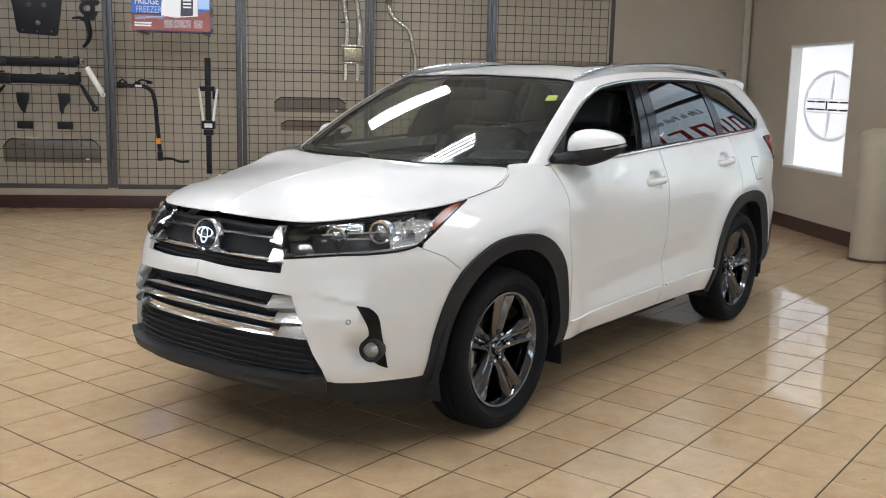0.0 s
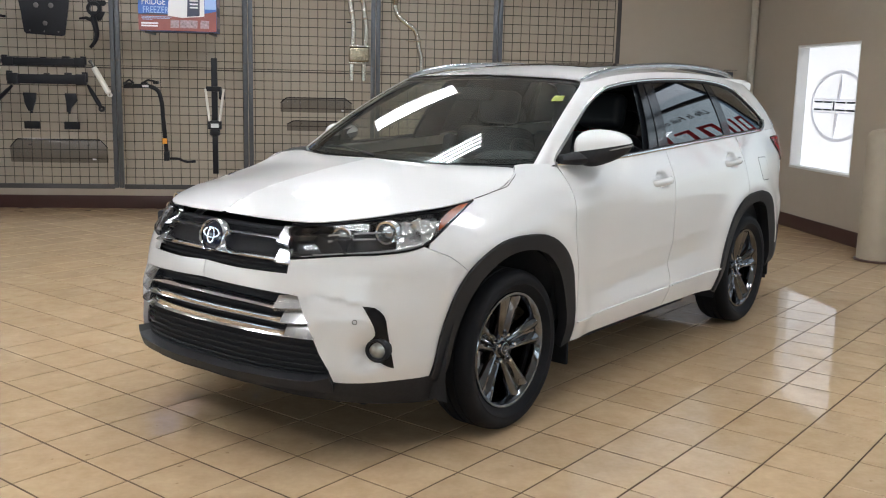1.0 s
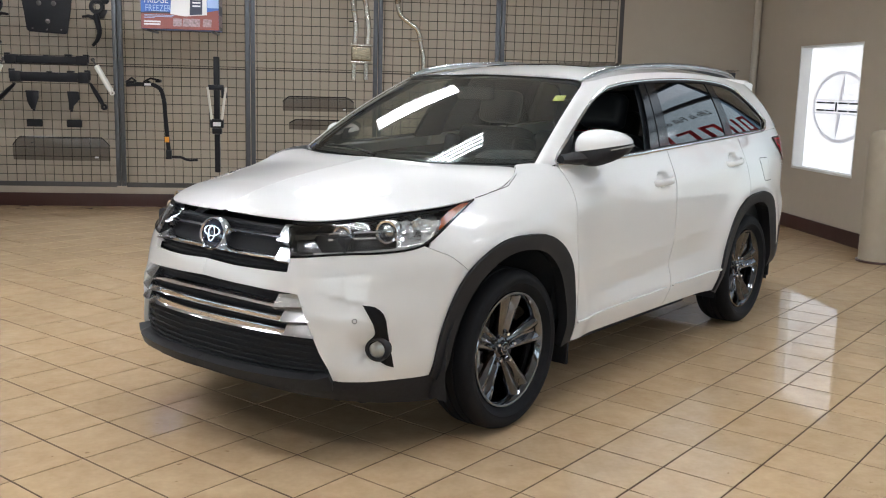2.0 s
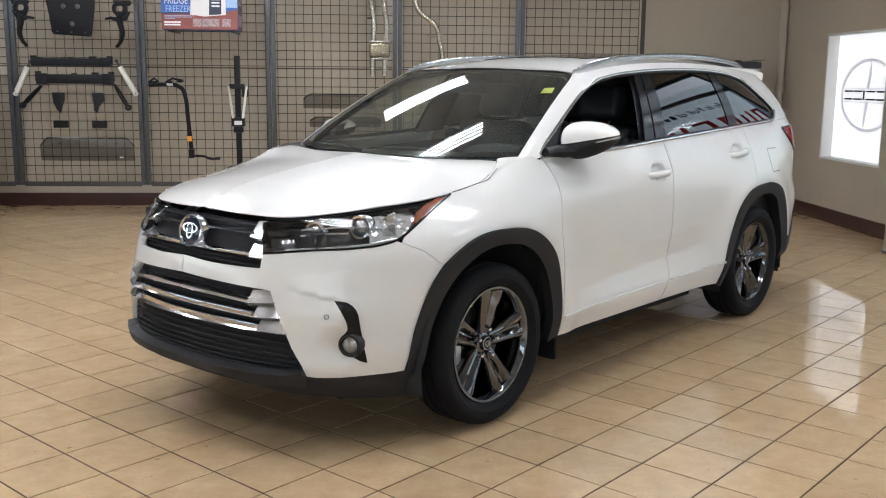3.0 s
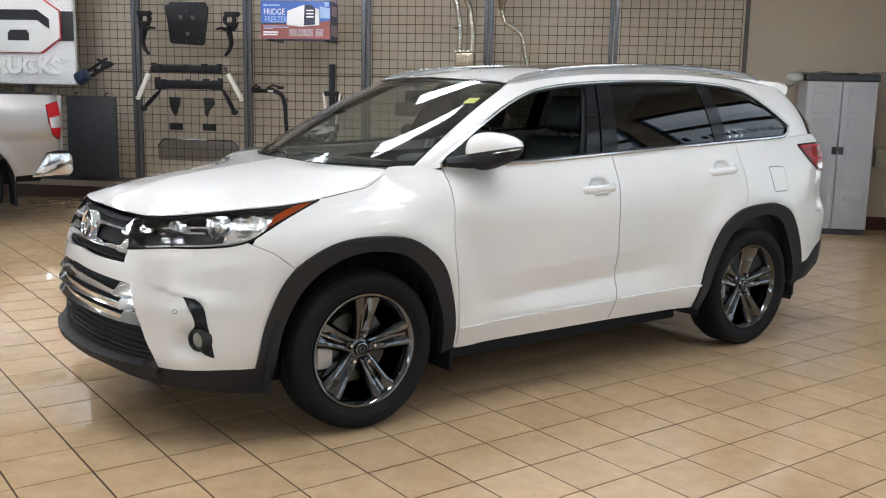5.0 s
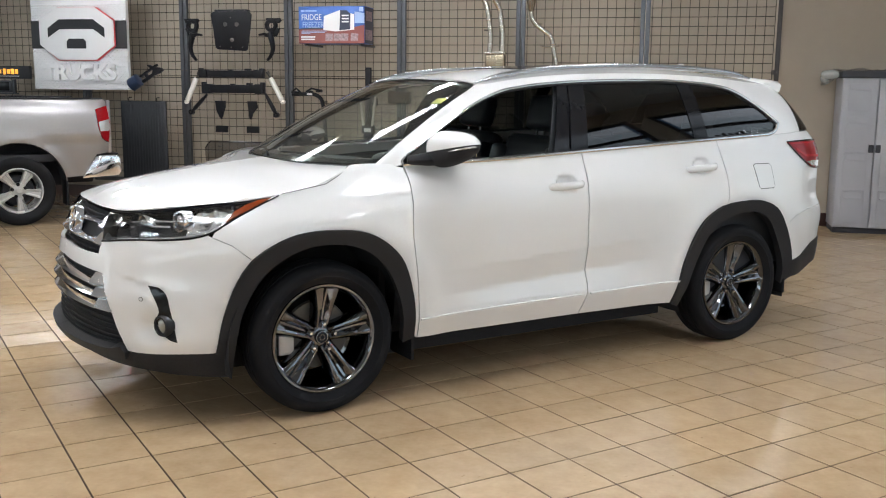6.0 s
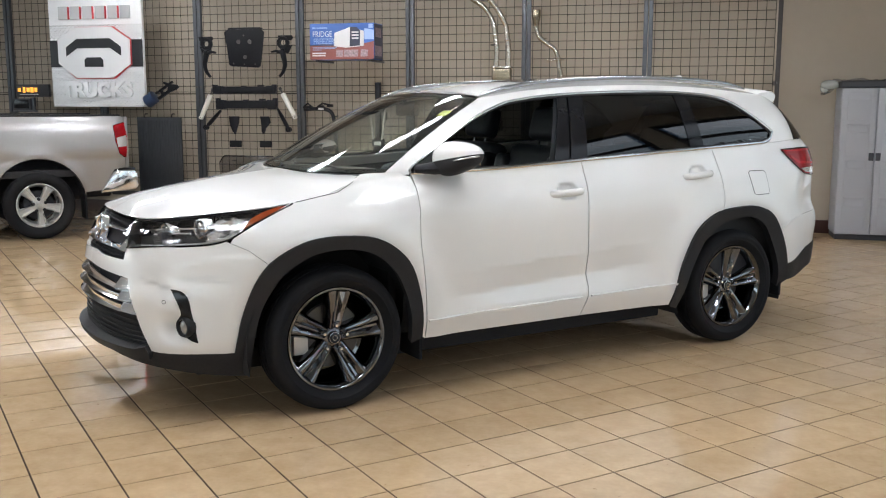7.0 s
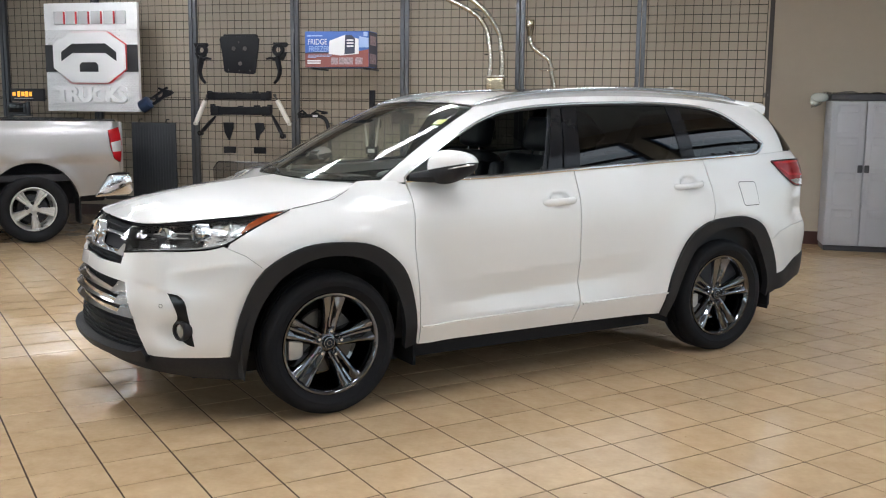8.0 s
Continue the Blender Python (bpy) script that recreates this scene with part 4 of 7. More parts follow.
# front bumper
HALF = [(0.001, 0.795), (0.17, 0.787), (0.452, 0.785), (0.456, 0.843)]
NOSE = [(0.470, 0.704), (0.508, 0.700), (0.556, 0.596), (0.604, 0.475), (0.642, 0.41), (0.662, 0.358)]
poly = HALF + upto(LAMP_LOW, 1.068) + SEAM[1:] + upto(ARCH_F, 1.245)[::-1] + [(1.084, 0.352), (0.90, 0.350), (0.80, 0.350), (0.70, 0.353)] + NOSE[::-1] + [(0.25, 0.715), (0.001, 0.724)]
both("front_bumper", skin(lower_body, poly, gap=GAP * 0.15, step=0.018), PAINT, suv, one=True)
# cladding
both("front_arch_trim", skin(lower_body, ARCH_F + ARCH_F_IN[::-1], step=0.02, lift=0.014, thick=0.05), CLAD, suv, "matt black plastic arch trim")
both("rear_arch_trim", skin(lower_body, ARCH_R + ARCH_R_IN[::-1], step=0.02, lift=0.014, thick=0.05), CLAD, suv, "matt black plastic arch trim")
# black strip set well inboard, added to deepen the shade below the doors
poly = [(2.03, 0.308), (3.85, 0.302), (3.89, 0.255), (3.80, 0.24), (2.10, 0.24), (2.02, 0.255)]
both("sill_trim", skin(lower_body, poly, lift=-0.20), MATT, suv, "black strip deepening the shade under the doors")
poly = [(0.001, 0.376), (0.35, 0.374), (0.58, 0.372), (0.646, 0.388), (0.662, 0.358), (0.66, 0.326), (0.45, 0.336), (0.3, 0.342), (0.001, 0.348)]
both("front_lip", skin(lower_body, poly, lift=0.026, thick=0.10), CLAD, suv, "black plastic lower lip", one=True)
poly = [(0.001, 0.352), (0.45, 0.340), (0.655, 0.328), (0.668, 0.352), (0.80, 0.349), (1.08, 0.351), (1.16, 0.34), (1.15, 0.215), (0.90, 0.225), (0.6, 0.262), (0.3, 0.300), (0.001, 0.31)]
both("front_valance", skin(lower_body, poly, lift=-0.004, thick=0.05), MATT, suv, "black lower valance", one=True)
# mouldings low on the doors
strip = [(2.106, 0.408), (2.7, 0.420), (3.14, 0.425), (3.14, 0.434), (2.7, 0.430), (2.106, 0.419)]
for door, sh in ((fd, skin(lower_body, strip, lift=0.011, thick=0.014)), (fd2, skin(lower_body, strip, lift=0.011, thick=0.014).flipped())):
    part("door_moulding", sh, PAINT, door)
strip = [(3.205, 0.427), (3.5, 0.430), (3.88, 0.437), (3.88, 0.447), (3.5, 0.440), (3.205, 0.437)]
for door, sh in ((rd, skin(lower_body, strip, lift=0.011, thick=0.014)), (rd2, skin(lower_body, strip, lift=0.011, thick=0.014).flipped())):
    part("door_moulding", sh, PAINT, door)
# fuel flap
flap = [(4.484, 1.103), (4.50, 1.112), (4.63, 1.110), (4.648, 1.098), (4.668, 0.972), (4.655, 0.960), (4.525, 0.960), (4.510, 0.972)]
part("fuel_flap", skin(lower_body, flap, lift=0.0015, thick=0.004, gap=0.002), PAINT, suv)
part("fuel_flap_gap", skin(lower_body, flap, lift=0.0005, thick=0.002, gap=-0.002), MATT, suv, "dark gap round the flap")

# hood


def hood_ab(x, y):
    """The hood's own coordinates of a place in plan."""
    ss = np.linspace(0.3, float(S_KNOTS[8]), 4000)
    e = rim_at(ss)
    u = np.clip(1 - x / e[:, 0], 0, 1)
    yc = -2.27 + (e[:, 1] + 2.27) * 0.94 / 1.30
    k = np.argmin(np.abs(e[:, 1] + (yc - e[:, 1]) * u - y) + np.where(x > e[:, 0] + 0.002, 9, 0))
    return float(ss[k]), float(u[k])


S_HOOD = float(s_of_y(-1.33))
CORNER = [(0.800, -1.285), (0.784, -1.243), (0.758, -1.203), (0.735, -1.176), (0.70, -1.168), (0.64, -1.185), (0.55, -1.228), (0.40, -1.288), (0.25, -1.318), (0.12, -1.333)]
poly = [(s, 0.004) for s in np.linspace(0.003, S_HOOD, 40)] + [hood_ab(x, y) for x, y in CORNER] + [(hood_ab(0.02, -1.338)[0], 0.998), (0.003, 0.998)]
panel = skin(hood, poly, size=(1.0, 0.8), step=0.025, thick=0.005)
panel.n = None
both("hood", panel, PAINT, suv, one=True)
# dark bead drawn in for the shade of the hood's shut line
edge = [tuple(rim_at(v) + np.array([0, 0, 0.001])) for v in np.linspace(1.40, 1.50, 6)] + [tuple(lower_body(np.array(a), np.array(b)) + np.array([0.0008, 0, 0.0012])) for a, b in ((1.56, 1.087), (1.61, 1.094), (1.65, 1.100), (1.70, 1.117), (1.783, 1.145))] + [(0.772, -1.218, 1.165), (0.737, -1.176, 1.182)]
both("hood_seal", Shape().tube(curve_points(edge, 50), 0.0017, 6), MATT, suv, "dark bead drawn as the shaded hood gap")
# fender top between the hood's corner and the pillar
inner = curve_points([(0.800, -1.280, 1.139), (0.784, -1.240, 1.155), (0.738, -1.174, 1.180), (0.738, -1.12, 1.183), (0.752, -1.068, 1.184), (0.775, -1.02, 1.183), (0.79, -0.985, 1.181)], 14)
outer = [tuple(rim_at(v) + np.array([0.010, 0, -0.006])) for v in np.linspace(float(s_of_y(-1.30)), float(S_KNOTS[8]), 14)]
rows = [[tuple(np.array(o) + (np.array(q) - np.array(o)) * t + np.array([0, 0, 0.006 * 4 * t * (1 - t)])) for t in (0, 0.33, 0.67, 1.0)] for o, q in zip(outer, inner)]
ft = Shape().sheet([r[::-1] for r in rows])
ft.n = []
for i, r in enumerate(rows):
    v = float(np.linspace(float(s_of_y(-1.30)), float(S_KNOTS[8]), 14)[i])
    zt = float(rim_at(v)[2])
    f = lambda a, b: lower_body(np.array(a), np.array(b))
    nn = np.cross(f(v + 0.01, zt) - f(v - 0.01, zt), f(v, zt) - f(v, zt - 0.01))
    nn /= np.linalg.norm(nn)
    for t in (1.0, 0.67, 0.33, 0.0):
        m = nn * (1 - 0.2 * t) + np.array([0.0, -0.25, 0.95]) * 0.2 * t
        ft.n.append(tuple(m / np.linalg.norm(m)))
both("fender_top", ft, PAINT, suv)
cowl_poly = [(0.0, -0.115), (1.0, -0.115), (2.0, -0.10), (3.0, -0.07), (3.28, 0.0), (3.26, 0.02), (0.0, 0.02)]
both("cowl", skin(greenhouse, cowl_poly, size=(0.3, 0.6), lift=-0.03, thick=0.01), MATT, suv, "black plastic cowl", one=True)

# windscreen and pillars
WS_EDGE = [(3.26, 0.0), (3.24, 0.3), (3.2, 0.6), (3.12, 0.92), (3.0, 0.975)]
poly = [(0.0, 0.005)] + WS_EDGE + [(2.4, 0.985), (0.0, 0.985)]
ws = both("windscreen", skin(greenhouse, poly, size=(0.27, 1.0), step=0.04, lift=-0.003, thick=0.0), WINDSCREEN, suv, "clear curved windscreen", one=True)
band = [(0.0, 0.0), (3.27, 0.0), (3.25, 0.3), (3.21, 0.6), (3.13, 0.93), (3.0, 0.985), (2.4, 0.996), (0.0, 0.996), (0.0, 0.96), (2.4, 0.955), (2.85, 0.93), (3.0, 0.86), (3.08, 0.6), (3.10, 0.3), (3.05, 0.055), (0.0, 0.045)]
both("windscreen_border", skin(greenhouse, band, size=(0.27, 1.0), step=0.03, lift=-0.008, thick=0.004), BLACK, suv, "black printed glass border", one=True)
DLO = smooth([(4.135, 0.0), (4.070, 0.035), (4.055, 0.09), (4.075, 0.20), (4.11, 0.35), (4.15, 0.46), (4.21, 0.59), (4.295, 0.69), (4.43, 0.775), (4.60, 0.835), (4.98, 0.872), (5.80, 0.889), (6.8, 0.892), (7.63, 0.880), (8.05, 0.85), (8.38, 0.785), (8.82, 0.51), (9.22, 0.19)], 70)
frame_poly = [(3.28, -0.02), (3.26, 0.3), (3.22, 0.6), (3.14, 0.91), (3.0, 0.972), (2.99, 1.0)] + [(g, 1.0) for g in np.linspace(3.2, 10.7, 40)] + [(10.6, 0.9), (10.25, 0.45), (10.0, 0.0)]
frame_poly += [(g, 0.0) for g in np.linspace(9.9, 8.98, 6)] + [(8.84, 0.0)] + [(9.02, 0.035), (9.18, 0.13)] + DLO[::-1] + [(4.0, -0.03)]
both("window_frame", skin(greenhouse, frame_poly, size=(0.45, 0.55), step=0.035, lift=0.0), PAINT, suv, "white pillars and roof side")
GLASS1 = [(4.15, 0.012), (4.085, 0.05), (4.075, 0.10), (4.095, 0.20), (4.13, 0.35), (4.17, 0.45), (4.235, 0.575), (4.32, 0.672), (4.45, 0.755), (4.62, 0.813), (5.0, 0.852), (5.70, 0.868), (5.74, 0.012)]
GLASS2 = [(6.085, 0.02), (6.06, 0.87), (6.8, 0.877), (7.46, 0.868), (7.43, 0.02)]
GLASS3 = [(7.60, 0.02), (7.63, 0.86), (8.05, 0.83), (8.36, 0.765), (8.80, 0.49), (9.16, 0.19), (9.12, 0.10), (8.98, 0.03), (8.82, 0.015)]
for door, sh in zip((rd, rd2), halves(skin(greenhouse, GLASS2, size=(0.45, 0.55), step=0.035, lift=-0.008, thick=0.0))):
    part("window", sh, PRIVACY, door, "dark tinted side window")
# the near window is wound down; the far one is up
part("window", skin(greenhouse, GLASS1, size=(0.45, 0.55), step=0.035, lift=-0.010, thick=0.0).flipped(), SIDEGLASS, fd2, "clear side window")
both("quarter_window", skin(greenhouse, GLASS3, size=(0.45, 0.55), step=0.035, lift=-0.006, thick=0.0), PRIVACY, suv, "dark tinted quarter window")
both("door_pillar", skin(greenhouse, [(5.73, 0.0), (5.69, 0.875), (5.84, 0.878), (5.90, 0.0)], size=(0.45, 0.55), step=0.04, lift=-0.004, thick=0.006), BLACK, suv, "gloss black pillar")
both("door_pillar", skin(greenhouse, [(5.925, 0.0), (5.865, 0.878), (6.09, 0.88), (6.11, 0.0)], size=(0.45, 0.55), step=0.04, lift=-0.004, thick=0.006), BLACK, suv, "gloss black pillar")
both("window_divider", skin(greenhouse, [(7.41, 0.0), (7.44, 0.878), (7.65, 0.87), (7.62, 0.0)], size=(0.45, 0.55), step=0.04, lift=-0.004, thick=0.006), BLACK, suv, "gloss black window bar")


RING_TOP = [(g, h) for g, h in DLO]
both("window_trim", bead(RING_TOP, greenhouse, 0.0085, 0.003, 90), TRIM, suv, "chrome window surround")
both("window_trim", bead([(4.135, 0.0), (4.3, 0.003), (5.0, 0.004), (5.8, 0.004), (6.8, 0.004), (7.6, 0.004), (8.6, 0.006), (8.86, 0.012), (9.05, 0.06), (9.22, 0.19)], greenhouse, 0.0105, 0.003, 90), TRIM, suv, "chrome belt trim")
both("window_seal", bead([(g, h - 0.022 if h > 0.4 else h + 0.0) for g, h in DLO[6:]], greenhouse, 0.007, -0.004, 90), MATT, suv, "black rubber seal")
both("window_seal", bead([(4.2, 0.022), (5.0, 0.024), (5.8, 0.024), (6.8, 0.024), (7.6, 0.024), (8.8, 0.028)], greenhouse, 0.007, -0.003, 60), MATT, suv, "black rubber seal")

# roof, spoiler, rear glass
poly = [(g, 0.0) for g in np.linspace(0.02, 12.98, 80)] + [(12.98, 0.998), (0.02, 0.998)]
both("roof", skin(roof, poly, size=(0.30, 0.62), step=0.04, thick=0.0), PAINT, suv, one=True)
sun_poly = [(5.6, 0.42), (7.0, 0.42), (7.0, 0.998), (5.6, 0.998)]
both("sunroof", skin(roof, sun_poly, size=(0.5, 0.62), step=0.05, lift=0.004, thick=0.004), BLACK, suv, "dark glass sunroof", one=True)
sp = Shape()
rows = []
for k in range(13):
    x = 0.60 * k / 12
    back = 0.26 - 0.05 * (x / 0.6) ** 2
    zt = 1.655 - 0.035 * (x / 0.6) ** 2
    y0 = 1.84 + 0.02 * (1 - x / 0.6)
    rows.append([(x, y0, zt - 0.035), (x, y0 + 0.05, zt + 0.003), (x, y0 + back * 0.6, zt + 0.008), (x, y0 + back * 0.93, zt), (x, y0 + back, zt - 0.012), (x, y0 + back * 0.97, zt - 0.045), (x, y0 + back * 0.72, zt - 0.085), (x, y0 + 0.05, zt - 0.11)])
rows.append([(0.618, y, z - 0.014) for _, y, z in rows[-1]])
sp.add(rows[-1], [tuple(range(8))])
sp.sheet(rows)
both("spoiler", sp, PAINT, suv, one=True)
poly = [(10.68, 0.88), (10.32, 0.45), (10.08, 0.02), (12.99, 0.02), (12.99, 0.9)]
both("rear_glass", skin(greenhouse, poly, size=(0.3, 0.5), step=0.05, lift=0.002, thick=0.004), PRIVACY, suv, "dark tailgate glass", one=True)
both("tailgate_liner", skin(greenhouse, [(10.6, 0.95), (10.0, 0.0), (12.99, 0.0), (12.99, 0.95)], size=(0.3, 0.5), step=0.06, lift=-0.012, thick=0.0), MATT, suv, "black glass surround", one=True)
fin = Shape().prism([(-0.10, 0.0), (0.06, 0.0), (0.055, 0.05), (0.03, 0.052)], 0.03, 0.008, turn=Matrix.Translation((0.0, 1.72, 1.69)) @ Matrix.Rotation(radians(90), 4, "Z"))
part("antenna_fin", fin, PAINT, suv)
rail = curve_points([(0.600, -0.362, 1.586), (0.604, -0.26, 1.612), (0.606, -0.06, 1.646), (0.606, 0.4, 1.682), (0.603, 0.9, 1.695), (0.598, 1.35, 1.684), (0.591, 1.62, 1.664), (0.584, 1.78, 1.636)], 40)
both("roof_rail", Shape().tube(rail, [0.006, 0.011, 0.015] + [0.0175] * 34 + [0.015, 0.011, 0.006], 10, 0.95), SATIN, suv, "satin silver roof rail")

# grilles
both("upper_grille", skin(lower_body, rim_line(0.001, 0.40, 8, 0.006) + [(0.405, 0.957), (0.455, 0.843), (0.452, 0.785), (0.17, 0.787), (0.001, 0.795)], lift=-0.045, thick=0.0), MATT, suv, "black grille", one=True)
both("lower_grille", skin(lower_body, [(0.001, 0.728), (0.25, 0.719), (0.508, 0.705), (0.604, 0.478), (0.662, 0.352), (0.001, 0.36)], lift=-0.05, thick=0.0), MATT, suv, "black mesh grille", one=True)
for z in (0.825, 0.805, 0.965):
    both("grille_slat", bead([(0.001, z), (0.2, z - 0.002), (0.43, z - 0.006)], lower_body, 0.006, -0.03, 24), MATT, suv, one=True)


def raked(points, high, n=30):
    """A bar on the nose whose broad face leans back towards its top edge."""
    ab = np.array(curve_points(points, n))
    e = 1e-3

    def at(dz, lift):
        a, b = ab[:, 0], ab[:, 1] + dz
        p = lower_body(a, b)
        nv = np.cross(lower_body(a + e, b) - lower_body(a - e, b), lower_body(a, b + e) - lower_body(a, b - e))
        nv /= np.linalg.norm(nv, axis=1, keepdims=True)
        return p + nv * lift
    lines = [at(high, -0.044), at(high, -0.030), at(high * 0.85, -0.023), at(-high * 0.80, 0.005), at(-high, -0.002), at(-high, -0.044)]
    return Shape().sheet([[tuple(line[k]) for line in lines] for k in range(n)])


def wing(mid, block, thick):
    """A raked chrome grille bar with its broad, flat end."""
    bar = both("grille_bar", raked(mid, thick), CHROME, suv, "chrome grille bar", one=True)
    low = min(z for _, z in block)

    def leant(a, b):
        q = np.array(lower_body(a, b))
        q[..., 1] += 0.58 * (np.asarray(b) - low)
        return q
    both("bar_end", skin(leant, block, step=0.02, lift=0.006, thick=0.03), BARCHROME, bar, "broad satin chrome end")
    return bar


wing([(0.001, 0.931), (0.10, 0.931), (0.20, 0.931), (0.385, 0.927)], [(0.368, 0.955), (0.412, 0.957), (0.438, 0.893), (0.372, 0.899)], 0.0150)
wing([(0.001, 0.848), (0.10, 0.848), (0.25, 0.846), (0.40, 0.842)], [(0.380, 0.870), (0.444, 0.872), (0.462, 0.820), (0.384, 0.824)], 0.0150)
wing([(0.001, 0.673), (0.26, 0.667), (0.43, 0.656)], [(0.406, 0.690), (0.514, 0.697), (0.535, 0.651), (0.404, 0.643)], 0.0145)
wing([(0.001, 0.617), (0.26, 0.614), (0.46, 0.602)], [(0.442, 0.636), (0.539, 0.641), (0.559, 0.595), (0.440, 0.589)], 0.0145)
wing([(0.001, 0.557), (0.27, 0.555), (0.47, 0.547)], [(0.455, 0.576), (0.564, 0.580), (0.585, 0.529), (0.453, 0.534)], 0.0145)
for z in (0.705, 0.645, 0.587, 0.525, 0.50, 0.475, 0.45, 0.425, 0.40, 0.378):
    both("grille_slat", bead([(0.001, z + 0.004), (0.3, z), (0.50 + (0.7 - z) * 0.42, z - 0.012)], lower_body, 0.005, -0.028, 24), MATT, suv, one=True)
# badge: a dark oval in a chrome ring, with a plain bright bar
badge = Matrix.Translation((0, -2.335, 0.893)) @ Matrix.Rotation(radians(-12), 4, "X") @ Matrix.Diagonal((1.10, 1, 0.95, 1)) @ Matrix.Rotation(radians(90), 4, "X")
bd = part("badge", Shape().lathe([(0, 0.012), (0.05, 0.011), (0.066, 0.004), (0.068, -0.03)], 40, badge), BLUELENS, suv, "dark blue oval badge")
part("badge_ring", Shape().lathe([(0.065, 0.008), (0.068, 0.015), (0.073, 0.014), (0.076, 0.004), (0.077, -0.02)], 40, badge), CHROME, bd, "chrome ring")
part("badge_bar", Shape().lathe([(0.036, 0.012), (0.038, 0.016), (0.043, 0.016), (0.045, 0.009)], 28, badge @ Matrix.Translation((0, 0.012, 0)) @ Matrix.Diagonal((1.1, 0.55, 1, 1))), CHROME, bd, "bright inner oval")
part("badge_bar", Shape().lathe([(0.021, 0.012), (0.023, 0.017), (0.027, 0.017), (0.029, 0.010)], 24, badge @ Matrix.Diagonal((0.75, 1.35, 1, 1))), CHROME, bd, "bright inner oval")

# headlamps
LAMP = [(0.418, 0.955)] + LAMP_LOW + rim_line(1.37, 0.50, 26, 0.017) + [(0.43, 0.962)]


def headlamp(sgn):
    def put(name, sh, material, parent, label=""):
        return part(name, sh if sgn > 0 else sh.flipped(), material, parent, label)
    lamp = put("headlamp", skin(lower_body, LAMP, lift=-0.075, thick=0.0), LAMPBLACK, suv, "clear headlamp with dark inside and projector")
    wall = skin(lower_body, LAMP, lift=-0.002, thick=0.075, step=0.025)
    n0 = len(skin(lower_body, LAMP, lift=-0.002, thick=0.0, step=0.025).v)
    wall.f = [f for f in wall.f if f[0] >= n0]
    put("housing", welded(wall), BLACK, lamp)
    put("lens", skin(lower_body, LAMP, lift=0.001, thick=0.0), LENS, lamp, "clear plastic lens")
    rim = [(0.418, 0.955)] + LAMP_LOW
    put("lens_edge", bead(LAMP_LOW, lower_body, 0.005, 0.0, 40), BLACK, lamp)
    put("lens_edge", bead(rim_line(1.36, 0.43, 20, 0.012), lower_body, [0.003] + [0.004] * 4 + [0.0055] * 34 + [0.005], -0.004, 40), BLACK, lamp)
    put("chrome_line", bead([(0.50, 0.858), (0.72, 0.876), (0.86, 0.882), (0.98, 0.895)], lower_body, 0.004, -0.022, 24), CHROME, lamp, "chrome line")
    for s, z, r, d in ((0.665, 0.925, 0.046, -0.045), (0.875, 0.945, 0.050, -0.03)):
        p = lower_body(np.array(s), np.array(z))
        q = lower_body(np.array(s + 0.01), np.array(z)) - p
        n = np.array([q[1], -q[0], 0.0])
        n /= np.linalg.norm(n)
        n = n * 0.22 + np.array([0.10, -0.80, 0.02])
        n /= np.linalg.norm(n)
        m = Matrix.Translation(Vector(p) + Vector(n) * d) @ Vector(n).to_track_quat("Z", "Y").to_matrix().to_4x4()
        put("projector_ring", Shape().lathe([(r * 0.72, -0.01), (r * 0.78, 0.012), (r * 0.95, 0.014), (r, 0.004), (r, -0.04)], 32, m), CHROME, lamp, "chrome projector ring")
        put("projector_lens", Shape().lathe([(0, 0.022), (r * 0.3, 0.020), (r * 0.6, 0.010), (r * 0.72, -0.006)], 32, m), PROJECTOR, lamp, "glass projector lens")
    for z, a, b in ((0.957, 0.62, 0.86), (0.934, 0.62, 0.84)):
        put("light_guide", bead([(a, z - 0.012), ((a + b) / 2, z - 0.003), (b, z)], lower_body, 0.0045, -0.020, 16), CLEARLENS, lamp, "bright light guide")
    # stacked inner reflectors beside the grille
    for z0, z1 in ((0.856, 0.874), (0.920, 0.944)):
        put("led_block", skin(lower_body, [(0.440 + (0.95 - z0) * 0.16, z0), (0.545, z0 + 0.006), (0.560, z1), (0.440 + (0.95 - z1) * 0.16, z1 - 0.004)], step=0.02, lift=-0.030, thick=0.03), DARKCHROME, lamp, "dim chrome inner reflector")
    put("bezel", bead([(0.56, 0.862), (0.76, 0.874), (0.90, 0.882), (1.05, 0.904)], lower_body, 0.0065, -0.012, 24), CLEARLENS, lamp, "bright lower bezel line")
    facet = [(0.925, 0.892), (1.05, 0.912), (1.17, 0.978), (1.13, 1.012), (0.985, 1.004), (0.93, 0.95)]

    def cut_bowl(a, b):
        deep = 0.05 * np.exp(-((a - 1.02) / 0.06) ** 2 - ((b - 0.955) / 0.03) ** 2) + 0.010 * np.abs(np.sin(a * 60)) + 0.006 * np.abs(np.sin(b * 130))
        return lower_body(a, b) - np.stack([0.6 * deep, -0.6 * deep, 0 * deep], -1)
    refl = skin(cut_bowl, facet, step=0.008, lift=-0.022, thick=0.03)
    refl.n = None
    put("reflector", refl, REFLECTOR, lamp, "bright faceted corner reflector")
    amber = [(1.125, 0.948), (1.19, 0.977), (1.285, 1.014), (1.350, 1.044), (1.300, 1.040), (1.215, 1.016), (1.160, 0.990)]
    put("side_marker", skin(lower_body, amber, step=0.02, lift=0.0025, thick=0.02), AMBER, lamp, "amber side marker")


headlamp(1)
headlamp(-1)

